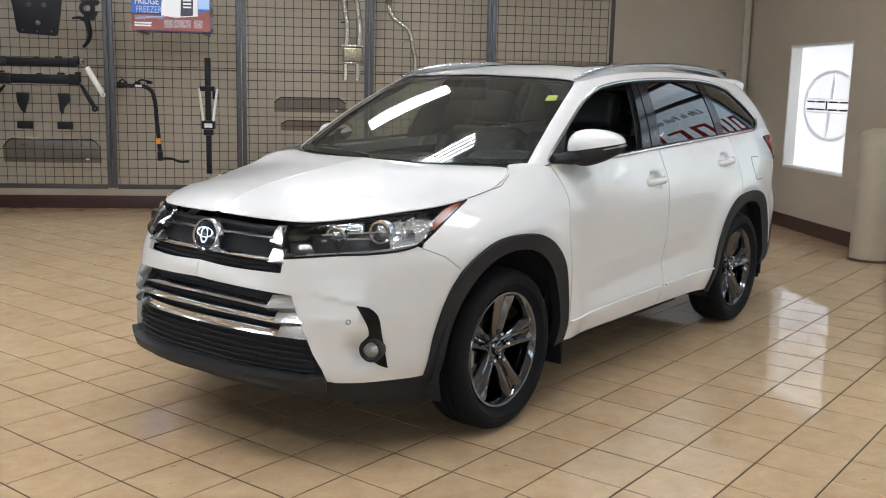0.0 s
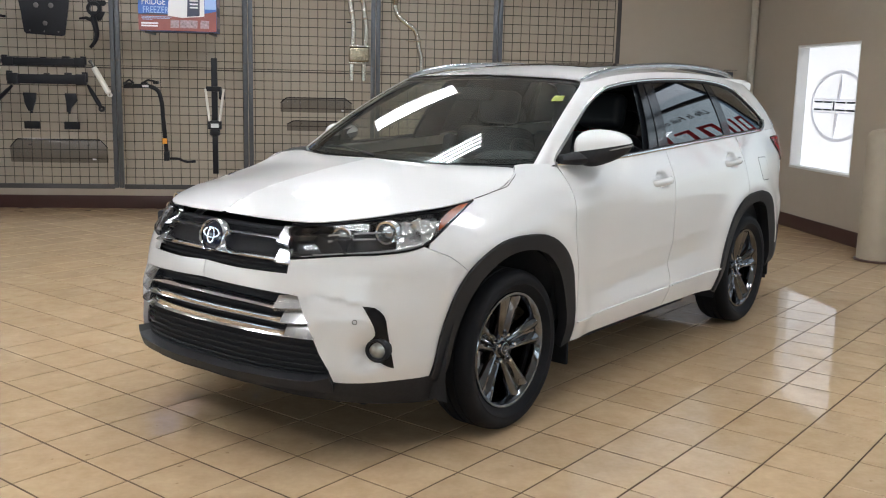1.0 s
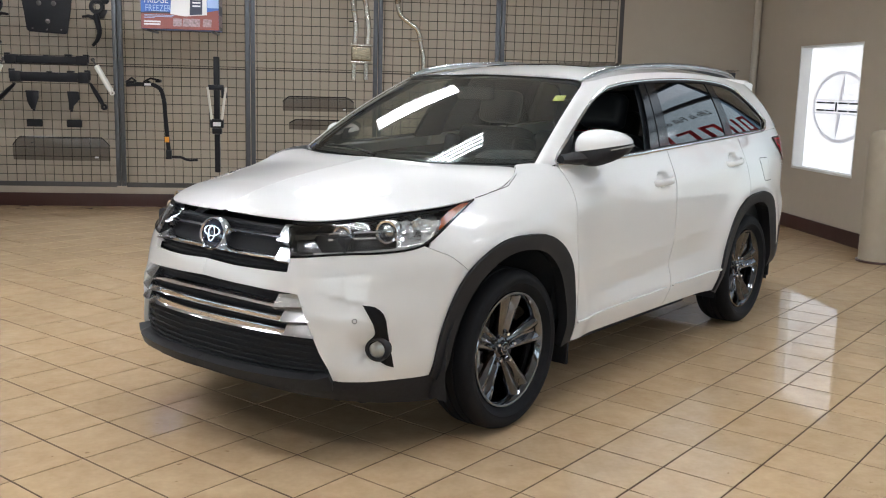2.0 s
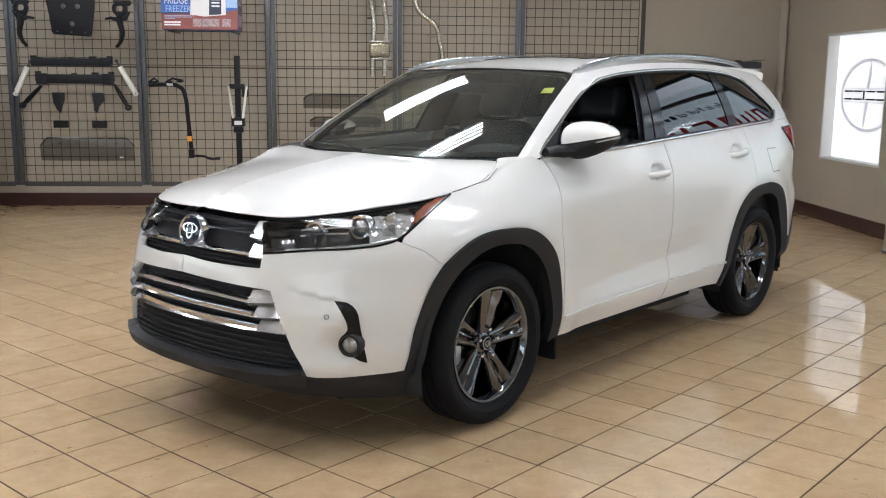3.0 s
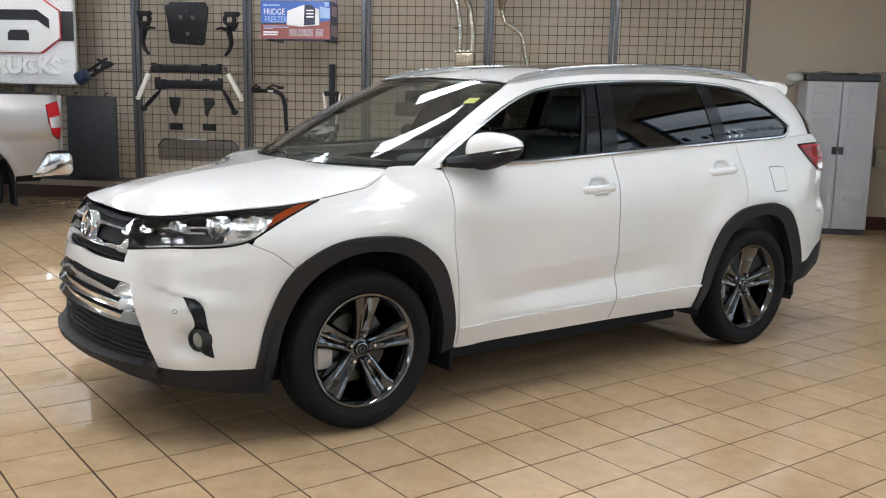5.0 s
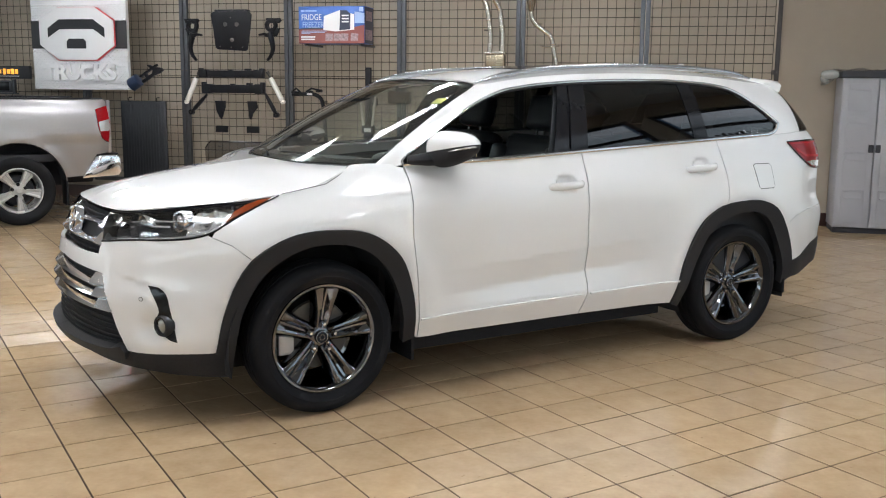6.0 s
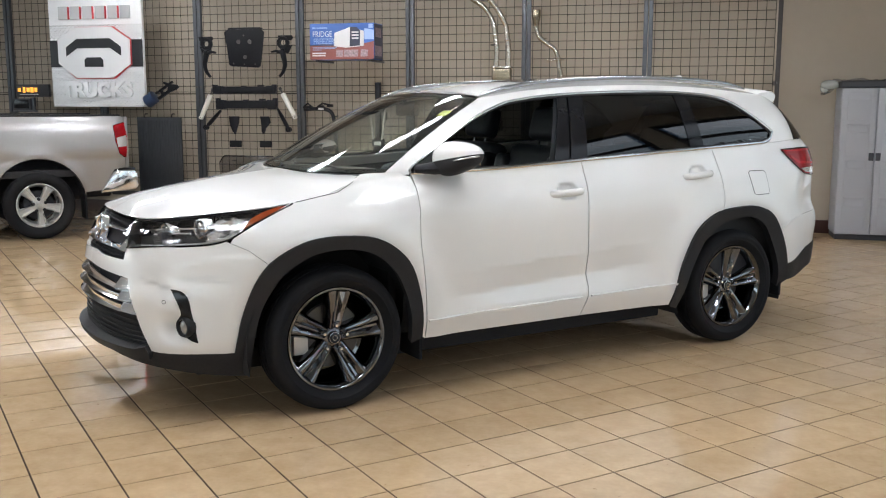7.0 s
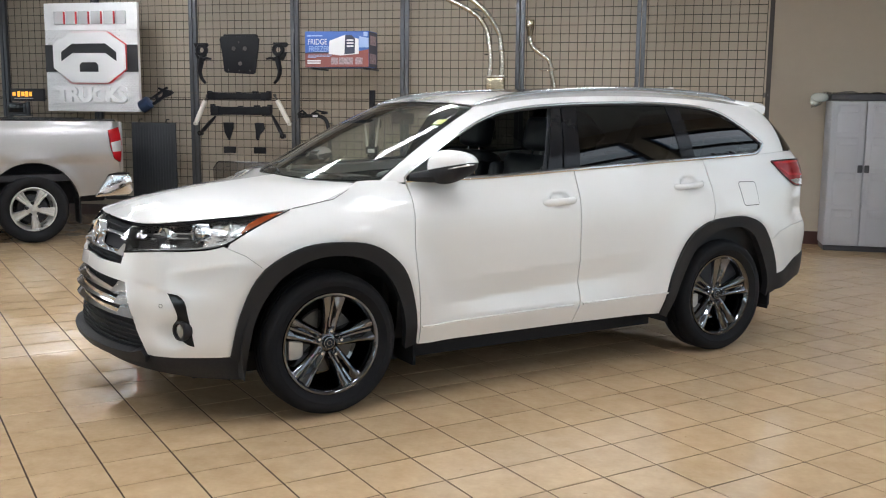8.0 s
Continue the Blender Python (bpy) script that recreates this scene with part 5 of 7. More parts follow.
# fog lamps, sensors
SCOOP = smooth([(0.778, 0.668), (0.84, 0.655), (0.864, 0.630), (0.880, 0.56), (0.897, 0.47), (0.908, 0.408)], 14) + smooth([(0.908, 0.408), (0.878, 0.418), (0.845, 0.438), (0.812, 0.455), (0.797, 0.487), (0.808, 0.520), (0.828, 0.545), (0.822, 0.585), (0.805, 0.62)], 20)[1:]
for sgn in (1, -1):
    def put(name, sh, material, parent, label=""):
        return part(name, sh if sgn > 0 else sh.flipped(), material, parent, label)
    fog = put("fog_lamp", skin(lower_body, SCOOP, step=0.015, lift=0.004, thick=0.02), BLACK, suv, "fog lamp in a gloss black surround")
    p = lower_body(np.array(0.845), np.array(0.485))
    m = Matrix.Translation(Vector(p) + Vector((0.004, -0.008, 0))) @ Vector((0.35, -0.93, 0.0)).to_track_quat("Z", "Y").to_matrix().to_4x4()
    put("fog_bezel", Shape().lathe([(0.034, 0.002), (0.038, 0.014), (0.046, 0.014), (0.052, 0.0), (0.053, -0.03)], 32, m), CLAD, fog, "black bezel")
    put("fog_lens", Shape().lathe([(0, 0.012), (0.02, 0.010), (0.034, 0.002)], 28, m), FOGLENS, fog, "clear round lens")
    for s, z in ((0.745, 0.606),):
        p = lower_body(np.array(s), np.array(z))
        q = lower_body(np.array(s + 0.01), np.array(z)) - p
        n = Vector((q[1], -q[0], 0)).normalized()
        m = Matrix.Translation(Vector(p) + n * 0.001) @ n.to_track_quat("Z", "Y").to_matrix().to_4x4()
        put("parking_sensor", Shape().lathe([(0.0078, 0.0), (0.0085, 0.0012), (0.0098, 0.0012), (0.0105, 0.0)], 24, m), CLAD, suv, "thin dark ring of a parking sensor")

# mirrors


def shell(m, radii, lo, hi, power):
    """Part of a rounded body between two latitudes."""
    def sq(v):
        return math.copysign(abs(v) ** power, v)
    rows = []
    for j in range(13):
        b = lo + (hi - lo) * j / 12
        rows.append([m @ Vector((radii[0] * sq(math.cos(b)) * sq(math.cos(a)), radii[1] * sq(math.cos(b)) * sq(math.sin(a)), radii[2] * sq(math.sin(b)) * (1 - 0.3 * sq(math.cos(b)) * sq(math.cos(a))))) for a in (2 * math.pi * i / 40 for i in range(41))])
    return Shape().sheet(rows)


for sgn in (1, -1):
    def put(name, sh, material, parent, label=""):
        return part(name, sh if sgn > 0 else sh.flipped(), material, parent, label)
    fold = Matrix.Translation((0.86, -0.775, 0)) @ Matrix.Rotation(radians(98 if sgn < 0 else 0), 4, "Z") @ Matrix.Translation((-0.86, 0.775, 0))
    if sgn < 0:  # the far mirror is folded in, close against the glass
        fold = Matrix.Translation((0.865, -0.80, 1.195)) @ Matrix.Diagonal((0.66, 0.74, 0.74, 1)) @ Matrix.Translation((-0.865, 0.80, -1.195)) @ fold
    sweep = fold @ Matrix.Translation((0.950, -0.712, 1.256)) @ Matrix.Rotation(radians(24), 4, "Z") @ Matrix.Rotation(radians(-11), 4, "Y")
    mir = put("door_mirror", shell(sweep, (0.143, 0.105, 0.093), 0.03, math.pi / 2, 0.85), PAINT, suv, "white door mirror with black base")
    low = shell(sweep, (0.139, 0.101, 0.076), -math.pi / 2, 0.08, 0.85)
    put("mirror_base", low.tube([(0.815, -0.90, 1.200), (0.86, -0.80, 1.206), tuple(fold @ Vector((0.93, -0.735, 1.214)))], [0.036, 0.058, 0.050], 12, 0.6), MATT, mir, "black lower housing")
    strip = []
    for k in range(14):
        a, c = radians(-78 + 74 * k / 13), math.cos(-0.16)
        x, y = math.copysign(abs(math.cos(a) * c) ** 0.85, math.cos(a)), math.copysign(abs(math.sin(a) * c) ** 0.85, math.sin(a))
        strip.append(sweep @ Vector((0.142 * x, 0.104 * y, -0.076 * math.sin(0.16) ** 0.85 * (1 - 0.3 * x) + 0.004)))
    put("turn_signal", Shape().tube(strip, [0.003] + [0.005] * 6 + [0.008] * 6 + [0.004], 8, 0.8), CLEARLENS, mir, "clear turn signal strip")
    put("mirror_glass", Shape().prism([(0.845, 1.215), (0.86, 1.295), (0.98, 1.312), (1.01, 1.285), (1.00, 1.222)], 0.004, turn=fold @ Matrix.Translation((0, -0.612, 0))), MIRROR, mir, "mirror glass")
    put("mirror_sail", skin(greenhouse, [(4.15, 0.012), (4.085, 0.05), (4.075, 0.10), (4.095, 0.20), (4.135, 0.36), (4.17, 0.36), (4.36, 0.012)], size=(0.45, 0.55), step=0.03, lift=-0.003, thick=0.006), GLOSSCLAD, mir, "black mirror foot")

# handles
for sgn in (1, -1):
    for y0, y1, z0, z1, door in ((-0.122, 0.158, 1.038, 1.047, fd if sgn > 0 else fd2), (0.902, 1.182, 1.096, 1.109, rd if sgn > 0 else rd2)):
        xs = lower_body(np.array(s_of_y(0.5 * (y0 + y1))), np.array(1.05))[0] if y0 < 0 else lower_body(np.array(s_of_y(1.0)), np.array(1.11))[0]
        hs = Shape().tube(curve_points([(xs + 0.002, y0, z0 - 0.002), (xs + 0.030, y0 + 0.035, z0), (xs + 0.046, (y0 + y1) / 2, (z0 + z1) / 2), (xs + 0.042, y1 - 0.045, z1), (xs + 0.003, y1, z1 + 0.001)], 24), [0.010, 0.015] + [0.0205] * 20 + [0.016, 0.011], 12, 0.66, up=(1, 0, 0))
        part("door_handle", hs if sgn > 0 else hs.flipped(), PAINT, door)

# wipers, sticker
for xa, ya, xb, yb in ((0.58, -1.175, 0.02, -1.285), (-0.02, -1.31, -0.52, -1.215)):
    pts = curve_points([(xa, ya, 1.187), ((xa + xb) / 2, (ya + yb) / 2 + 0.03, 1.207), (xb, yb + 0.035, 1.203)], 14)
    part("wiper", Shape().tube(pts, 0.008, 6, 0.7), MATT, suv, "black wiper arm")
stick = skin(greenhouse, [(2.20, 0.685), (2.70, 0.700), (2.62, 0.772), (2.14, 0.757)], size=(0.27, 1.0), step=0.03, lift=0.001, thick=0.001)
part("sticker", stick, STICKER, suv, "small yellow paper sticker")

# cabin
both("inner_panel", skin(lower_body, [(2.0, 0.30), (2.0, 1.15), (4.95, 1.24), (4.95, 0.30)], step=0.12, lift=-0.09, thick=0.0), CABIN, suv, "dark door lining")
both("headliner", skin(roof, [(1.5, 0.02), (12.9, 0.02), (12.9, 0.998), (1.5, 0.998)], size=(0.30, 0.62), step=0.1, lift=-0.03, thick=0.0), LINER, suv, "pale grey roof lining", one=True)
both("pillar_lining", skin(greenhouse, [(3.32, 0.0), (3.3, 0.6), (3.15, 0.98), (4.5, 0.98), (4.40, 0.84), (4.12, 0.58), (4.0, 0.3), (3.98, 0.0)], size=(0.45, 0.55), step=0.08, lift=-0.035, thick=0.0), CABIN, suv, "dark pillar lining")
both("pillar_lining", skin(greenhouse, [(5.70, 0.0), (5.66, 0.95), (6.12, 0.95), (6.14, 0.0)], size=(0.45, 0.55), step=0.08, lift=-0.035, thick=0.0), CABIN, suv, "dark pillar lining")
# underbody; its unseen extra boxes keep light off the floor below
part("floor_pan_light_block", Shape().box(-0.66, 0.66, -1.0, 1.0, 0.17, 0.34, 0.01).box(-0.76, 0.76, -0.92, 0.88, 0.272, 0.345, 0.01).box(-0.58, 0.58, -2.02, -1.0, 0.19, 0.30, 0.01).box(-0.54, 0.54, -2.13, -1.86, 0.22, 0.27, 0.01).box(-0.62, 0.62, 1.0, 2.1, 0.27, 0.36, 0.01), MATT, suv, "dark underbody with boxes added to block light")
part("bulkhead", Shape().box(-0.74, 0.74, -1.02, -0.98, 0.30, 1.05, 0.01), MATT, suv, "dark bulkhead")
part("radiator", Shape().box(-0.62, 0.62, -2.18, -2.12, 0.30, 0.93, 0.02), MATT, suv, "dark radiator")
part("engine", Shape().box(-0.46, 0.46, -2.1, -1.05, 0.30, 0.9, 0.05), MATT, suv, "dark engine block")
dash_rows = []
for k in range(13):
    x = -0.74 + 1.48 * k / 12
    b = 0.03 * math.cos(x * 2.0)
    dash_rows.append([(x, -1.22 + 0.15 * abs(x) ** 2, 1.12), (x, -0.95, 1.135 + b), (x, -0.72, 1.12 + b), (x, -0.62, 1.06 + b), (x, -0.64, 0.95), (x, -0.74, 0.72), (x, -0.9, 0.5)])
part("dashboard", Shape().sheet(dash_rows), CABIN, suv, "dark dashboard")
part("binnacle", Shape().ball((0.37, -0.70, 1.16), (0.17, 0.14, 0.05), 0.8), CABIN, suv)
wheel_at = Matrix.Translation((0.37, -0.42, 1.02)) @ Matrix.Rotation(radians(-65), 4, "X")
tor = Shape()
ringpts = [wheel_at @ Vector((0.185 * math.cos(2 * math.pi * i / 36), 0.185 * math.sin(2 * math.pi * i / 36), 0)) for i in range(37)]
tor.tube(ringpts, 0.016, 8)
part("steering_wheel", tor.tube([wheel_at @ Vector((-0.18, 0, 0)), wheel_at @ Vector((0, -0.01, 0.03)), wheel_at @ Vector((0.18, 0, 0))], 0.025, 8).ball(tuple(wheel_at @ Vector((0, 0, 0.02))), (0.07, 0.05, 0.07), 0.8), LEATHER, suv, "black steering wheel")


def seat(x, y, wide, high=0.62, low=0.42):
    st = part("seat", Shape().box(-wide / 2, wide / 2, -0.26, 0.26, low, low + 0.18, 0.06, 3), LEATHER, suv, "black leather seat", at=pose(x, y, 0))
    tilt = Matrix.Translation((0, 0.24, low + 0.13)) @ Matrix.Rotation(radians(-14), 4, "X")
    part("backrest", Shape().box(-wide / 2, wide / 2, -0.09, 0.09, 0.0, high, 0.07, 3, tilt), LEATHER, st)
    for e in (-1, 1):
        part("bolster", Shape().box(e * wide / 2 - 0.05, e * wide / 2 + 0.05, -0.15, 0.02, 0.12, high - 0.08, 0.045, 3, tilt), LEATHER, st)
    for hx in ((0,) if wide < 0.7 else (-wide / 3.2, wide / 3.2)):
        part("headrest", Shape().box(hx - 0.14, hx + 0.14, -0.065, 0.06, high + 0.03, high + 0.24, 0.05, 3, tilt), LEATHER, st)
        for e in (-0.07, 0.07):
            part("headrest_post", Shape().tube([tilt @ Vector((hx + e, 0, high - 0.05)), tilt @ Vector((hx + e, 0, high + 0.08))], 0.007, 8), SATIN, st, "steel headrest post")


seat(0.38, -0.14, 0.54, 0.70, 0.47)
seat(-0.38, -0.14, 0.54, 0.70, 0.47)
seat(0.38, 0.80, 0.54, 0.64, 0.47)
seat(-0.38, 0.80, 0.54, 0.64, 0.47)
seat(0.0, 1.50, 1.1, 0.56, 0.47)
part("rear_view_mirror", Shape().box(-0.12, 0.12, -0.02, 0.02, -0.035, 0.035, 0.015, 2, Matrix.Translation((0, -0.50, 1.50))).tube([(0, -0.50, 1.52), (0, -0.52, 1.56)], 0.01, 6), MATT, suv, "black rear-view mirror")

# wheel wells, mud flaps
for y in (-1.395, 1.395):
    for sgn in (1, -1):
        rows = []
        for k in range(21):
            a = math.pi * (k / 20 * 1.16 - 0.08)
            rows.append([(sgn * x, y + 0.475 * math.cos(a), 0.355 + 0.49 * math.sin(a)) for x in (0.50, 0.70, 0.90)])
        back = [(sgn * 0.50, y + 0.475 * math.cos(math.pi * k / 20), 0.355 + 0.49 * math.sin(math.pi * k / 20)) for k in range(21)]
        sh = Shape().sheet(rows)
        sh.add(back, [tuple(range(21))])
        part("wheel_well", sh, MATT, suv, "black wheel-well liner")
both("mud_flap", Shape().box(0.70, 0.925, -0.965, -0.945, 0.20, 0.42, 0.008, 2, Matrix.Translation((0, 0.03, 0))), RUBBER, suv, "black rubber mud flap")
both("mud_flap", Shape().box(0.70, 0.915, 1.835, 1.857, 0.262, 0.46, 0.008), RUBBER, suv, "black rubber mud flap")


def car_wheel(y, sgn):
    """A wheel turned about x: tyre, dark chrome rim, five split spokes, nuts and brake."""
    at = Matrix.Translation((sgn * 0.812, y, 0.368)) @ (Matrix.Identity(4) if sgn > 0 else Matrix.Rotation(math.pi, 4, "Z")) @ Matrix.Rotation(radians(90), 4, "Y")
    # here z is outward; turned so that the x axis of the wheel points down
    rim = part("wheel", Shape().lathe([(0.205, -0.11), (0.235, -0.10), (0.240, 0.0), (0.236, 0.055), (0.243, 0.078), (0.254, 0.091), (0.264, 0.092), (0.269, 0.085), (0.267, 0.06)], 72), DARKCHROME, suv, "dark chrome alloy wheel", at=at)
    tyre = Shape().lathe([(0.262, 0.070), (0.268, 0.086), (0.276, 0.092), (0.290, 0.104), (0.305, 0.113), (0.308, 0.112), (0.320, 0.116), (0.338, 0.114), (0.352, 0.104), (0.362, 0.090), (0.3675, 0.070),
                          (0.3685, 0.052), (0.360, 0.050), (0.360, 0.042), (0.3690, 0.040), (0.3690, 0.006), (0.360, 0.004), (0.360, -0.004), (0.3690, -0.006), (0.3690, -0.040), (0.360, -0.042), (0.360, -0.050),
                          (0.3685, -0.052), (0.3675, -0.070), (0.352, -0.104), (0.320, -0.116), (0.262, -0.10)], 96)
    part("tyre", tyre, RUBBER, rim, "black road tyre")
    for k in range(5):
        a0 = radians(83 + 72 * k)
        rows = []
        for r, w, h in ((0.045, 0.050, 0.044), (0.07, 0.058, 0.052), (0.10, 0.066, 0.058), (0.14, 0.080, 0.065), (0.18, 0.098, 0.073), (0.22, 0.118, 0.081), (0.247, 0.132, 0.084)):
            v = 0.012 + 0.036 * min(1.0, max(0.0, (r - 0.06) / 0.12)) * (1.15 - r / 0.25)
            prof = [(-0.5, -0.065), (-0.5, -0.036), (-0.43, -0.014), (-0.33, -0.002), (-0.25, 0.0), (-0.17, -0.004), (-0.04, -v), (0.04, -v), (0.17, -0.004), (0.25, 0.0), (0.33, -0.002), (0.43, -0.014), (0.5, -0.036), (0.5, -0.065)]
            # outward in the wheel's own axes: up is -x, rearwards is y
            w *= 1.22 + 0.5 * max(0.0, 1 - r / 0.2)
            rows.append([(-(r * math.sin(a0) + u * w * math.cos(a0)), r * math.cos(a0) - u * w * math.sin(a0), h + d) for u, d in prof])
        part("spoke", Shape().sheet(rows), DARKCHROME, rim, sharp=28)
    part("hub", Shape().lathe([(0.0, 0.044), (0.030, 0.044), (0.040, 0.042), (0.052, 0.036), (0.060, 0.024), (0.062, 0.0)], 40), DARKCHROME, rim)
    part("centre_cap", Shape().lathe([(0, 0.062), (0.020, 0.0615), (0.030, 0.058), (0.034, 0.045)], 32), BLACK, rim, "black centre cap")
    part("cap_ring", Shape().lathe([(0.0265, 0.0595), (0.0275, 0.0625), (0.029, 0.0620), (0.030, 0.058)], 32).lathe([(0.011, 0.061), (0.012, 0.064), (0.0135, 0.064), (0.0145, 0.061)], 20), BARCHROME, rim, "bright ring")
    for k in range(5):
        a = radians(83 + 72 * k)
        m = Matrix.Translation((-0.066 * math.sin(a), 0.066 * math.cos(a), 0.046))
        part("wheel_nut", Shape().lathe([(0, 0.028), (0.008, 0.027), (0.0115, 0.021), (0.013, 0.0)], 6, m), CHROME, rim, "chrome wheel nut")
    part("brake_disc", Shape().lathe([(0.07, -0.01), (0.165, -0.01), (0.168, -0.02), (0.168, -0.035), (0.07, -0.035)], 48), IRON, rim, "grey brake disc")
    part("brake_caliper", Shape().box(-0.07, 0.08, -0.205, -0.125, -0.06, 0.016, 0.012), ALLOY, rim, "bare metal brake caliper")


for y in (-1.395, 1.395):
    for sgn in (1, -1):
        car_wheel(y, sgn)


# ---- the silver pickup ----
truck = thing("pickup_truck", "silver pickup truck with a chrome rear bumper", "pickup truck", pose(-4.525, 4.525, 0, 0, 0, -45))


def bed_side(a, b):
    """The truck's flank, by length and height."""
    a, b = np.asarray(a, float), np.asarray(b, float)
    arch = np.exp(-((np.hypot(a + 1.76, b - 0.40) - 0.52) / 0.07) ** 2)
    x = -0.03 * ((b - 0.95) / 0.45) ** 2 + 0.018 * ease(0.9, 0.98, b) - 0.012 * ease(1.22, 1.30, b) + 0.02 * arch - 0.05 * ease(-0.95, -0.74, a) ** 2
    return np.stack([x, a, b], -1)


ARCH_T = [(-1.76 + 0.50 * math.cos(radians(d)), 0.42 + 0.50 * math.sin(radians(d))) for d in range(-8, 189, 7)]
poly = [(-3.30, 1.36), (-3.25, 1.385), (-0.86, 1.385), (-0.80, 1.37), (-0.80, 1.318), (-0.928, 1.278), (-0.908, 1.09), (-0.868, 0.952), (-0.80, 0.90), (-0.80, 0.79), (-0.93, 0.77), (-1.09, 0.53), (-1.26, 0.52)] + ARCH_T[2:-2] + [(-2.27, 0.52), (-3.30, 0.52)]
sh = skin(bed_side, poly, step=0.05, thick=0.03)
part("bed_side", sh, SILVER, truck)
other = sh.flipped()
other.v = [(x - 1.92, y, z) for x, y, z in other.v]
part("bed_side", other, SILVER, truck)
part("bed_rail", Shape().box(-0.10, -0.006, -3.28, -0.84, 1.386, 1.405, 0.006).box(-1.914, -1.82, -3.28, -0.84, 1.386, 1.405, 0.006), MATT, truck, "black rail cap")
part("tailgate", Shape().box(-1.86, -0.06, -0.80, -0.745, 0.78, 1.38, 0.02, 3).box(-1.75, -0.17, -0.75, -0.735, 0.88, 1.28, 0.01), SILVER, truck)
part("bed_floor", Shape().box(-1.88, -0.04, -3.3, -0.82, 0.70, 0.78, 0.01), MATT, truck, "black bed floor")
part("bed_front", Shape().box(-1.88, -0.04, -3.33, -3.29, 0.70, 1.38, 0.01), SILVER, truck)
LAMP_T = [(-0.925, 1.275), (-0.80, 1.315), (-0.77, 1.12), (-0.79, 0.905), (-0.865, 0.955), (-0.905, 1.09)]
for off in (0.0, -1.92):
    def put(name, sh, material, parent, label=""):
        if off:
            sh = sh.flipped()
            sh.v = [(x + off, y, z) for x, y, z in sh.v]
        return part(name, sh, material, parent, label)
    tl = put("tail_lamp", skin(bed_side, LAMP_T, step=0.03, lift=0.012, thick=0.08), REDLENS, truck, "red tail lamp")
    put("reverse_lens", skin(bed_side, [(-0.900, 1.135), (-0.785, 1.165), (-0.775, 1.09), (-0.785, 1.035), (-0.885, 1.030)], step=0.03, lift=0.016, thick=0.02), CLEARLENS, tl, "clear middle lens")
bump = Shape().prism([(-1.10, 0.505), (-1.07, 0.56), (-0.94, 0.745), (-0.90, 0.76), (-0.72, 0.76), (-0.68, 0.73), (-0.67, 0.58), (-0.70, 0.53)], 0.10, 0.012, turn=Matrix.Translation((0.03, 0, 0)) @ Matrix.Rotation(radians(90), 4, "Z"))
bp = part("rear_bumper", bump, CHROME, truck, "chrome rear bumper")
part("bumper_face", Shape().box(-1.89, -0.06, -0.74, -0.665, 0.53, 0.755, 0.03, 3), CHROME, bp)
part("bumper_end", Shape().prism([(-1.10, 0.505), (-0.94, 0.745), (-0.72, 0.76), (-0.68, 0.58)], 0.10, 0.01, turn=Matrix.Translation((-1.86, 0, 0)) @ Matrix.Rotation(radians(90), 4, "Z")), CHROME, bp)
part("bumper_step", Shape().box(-1.80, -0.1, -0.80, -0.67, 0.757, 0.775, 0.004), CLAD, bp, "black step pad")
# plain black box added behind the wheel, in place of the arch's shade
part("arch_shade_box", Shape().box(-1.55, -0.37, -2.30, -1.22, 0.40, 0.93, 0.02), MATT, truck, "black box added to darken the wheel opening")
part("chassis", Shape().box(-1.5, -0.42, -5.9, -0.9, 0.42, 0.62, 0.02).box(-1.75, -0.2, -1.95, -1.57, 0.32, 0.40, 0.04), MATT, truck, "black chassis")
part("mud_flap", Shape().box(-0.28, -0.02, -1.275, -1.25, 0.20, 0.56, 0.008), RUBBER, truck, "black mud flap")
for x0 in (-0.36, -1.60):
    rows = [[(x, -1.76 + 0.49 * math.cos(math.pi * k / 20), 0.42 + 0.49 * math.sin(math.pi * k / 20)) for x in (x0, x0 + 0.17, x0 + 0.34)] for k in range(21)]
    sh = Shape().sheet(rows)
    inner = x0 if x0 > -1 else x0 + 0.34
    sh.add([(inner, -1.76 + 0.49 * math.cos(math.pi * k / 20), 0.42 + 0.49 * math.sin(math.pi * k / 20)) for k in range(21)], [tuple(range(21))])
    part("wheel_well", sh, MATT, truck, "black wheel-well liner")
# cab and nose, beyond the bed
profile = [(-3.36, 0.45), (-3.36, 1.40), (-3.42, 1.90), (-3.60, 1.96), (-4.90, 1.95), (-5.10, 1.90), (-5.62, 1.40), (-5.75, 1.34), (-6.65, 1.25), (-6.80, 1.10), (-6.82, 0.60), (-6.70, 0.45)]
part("cab", Shape().prism(profile, 1.84, 0.04, turn=Matrix.Translation((-0.04, 0, 0)) @ Matrix.Rotation(radians(90), 4, "Z")), SILVER, truck)
for x in (-0.042, -1.885):
    part("cab_window", Shape().prism([(-3.52, 1.42), (-3.55, 1.84), (-4.28, 1.86), (-4.28, 1.42)], 0.006, turn=Matrix.Translation((x + 0.004, 0, 0)) @ Matrix.Rotation(radians(90), 4, "Z")), PRIVACY, truck, "dark side window")
    part("cab_window", Shape().prism([(-4.36, 1.42), (-4.36, 1.86), (-4.92, 1.84), (-5.42, 1.42)], 0.006, turn=Matrix.Translation((x + 0.004, 0, 0)) @ Matrix.Rotation(radians(90), 4, "Z")), PRIVACY, truck, "dark side window")


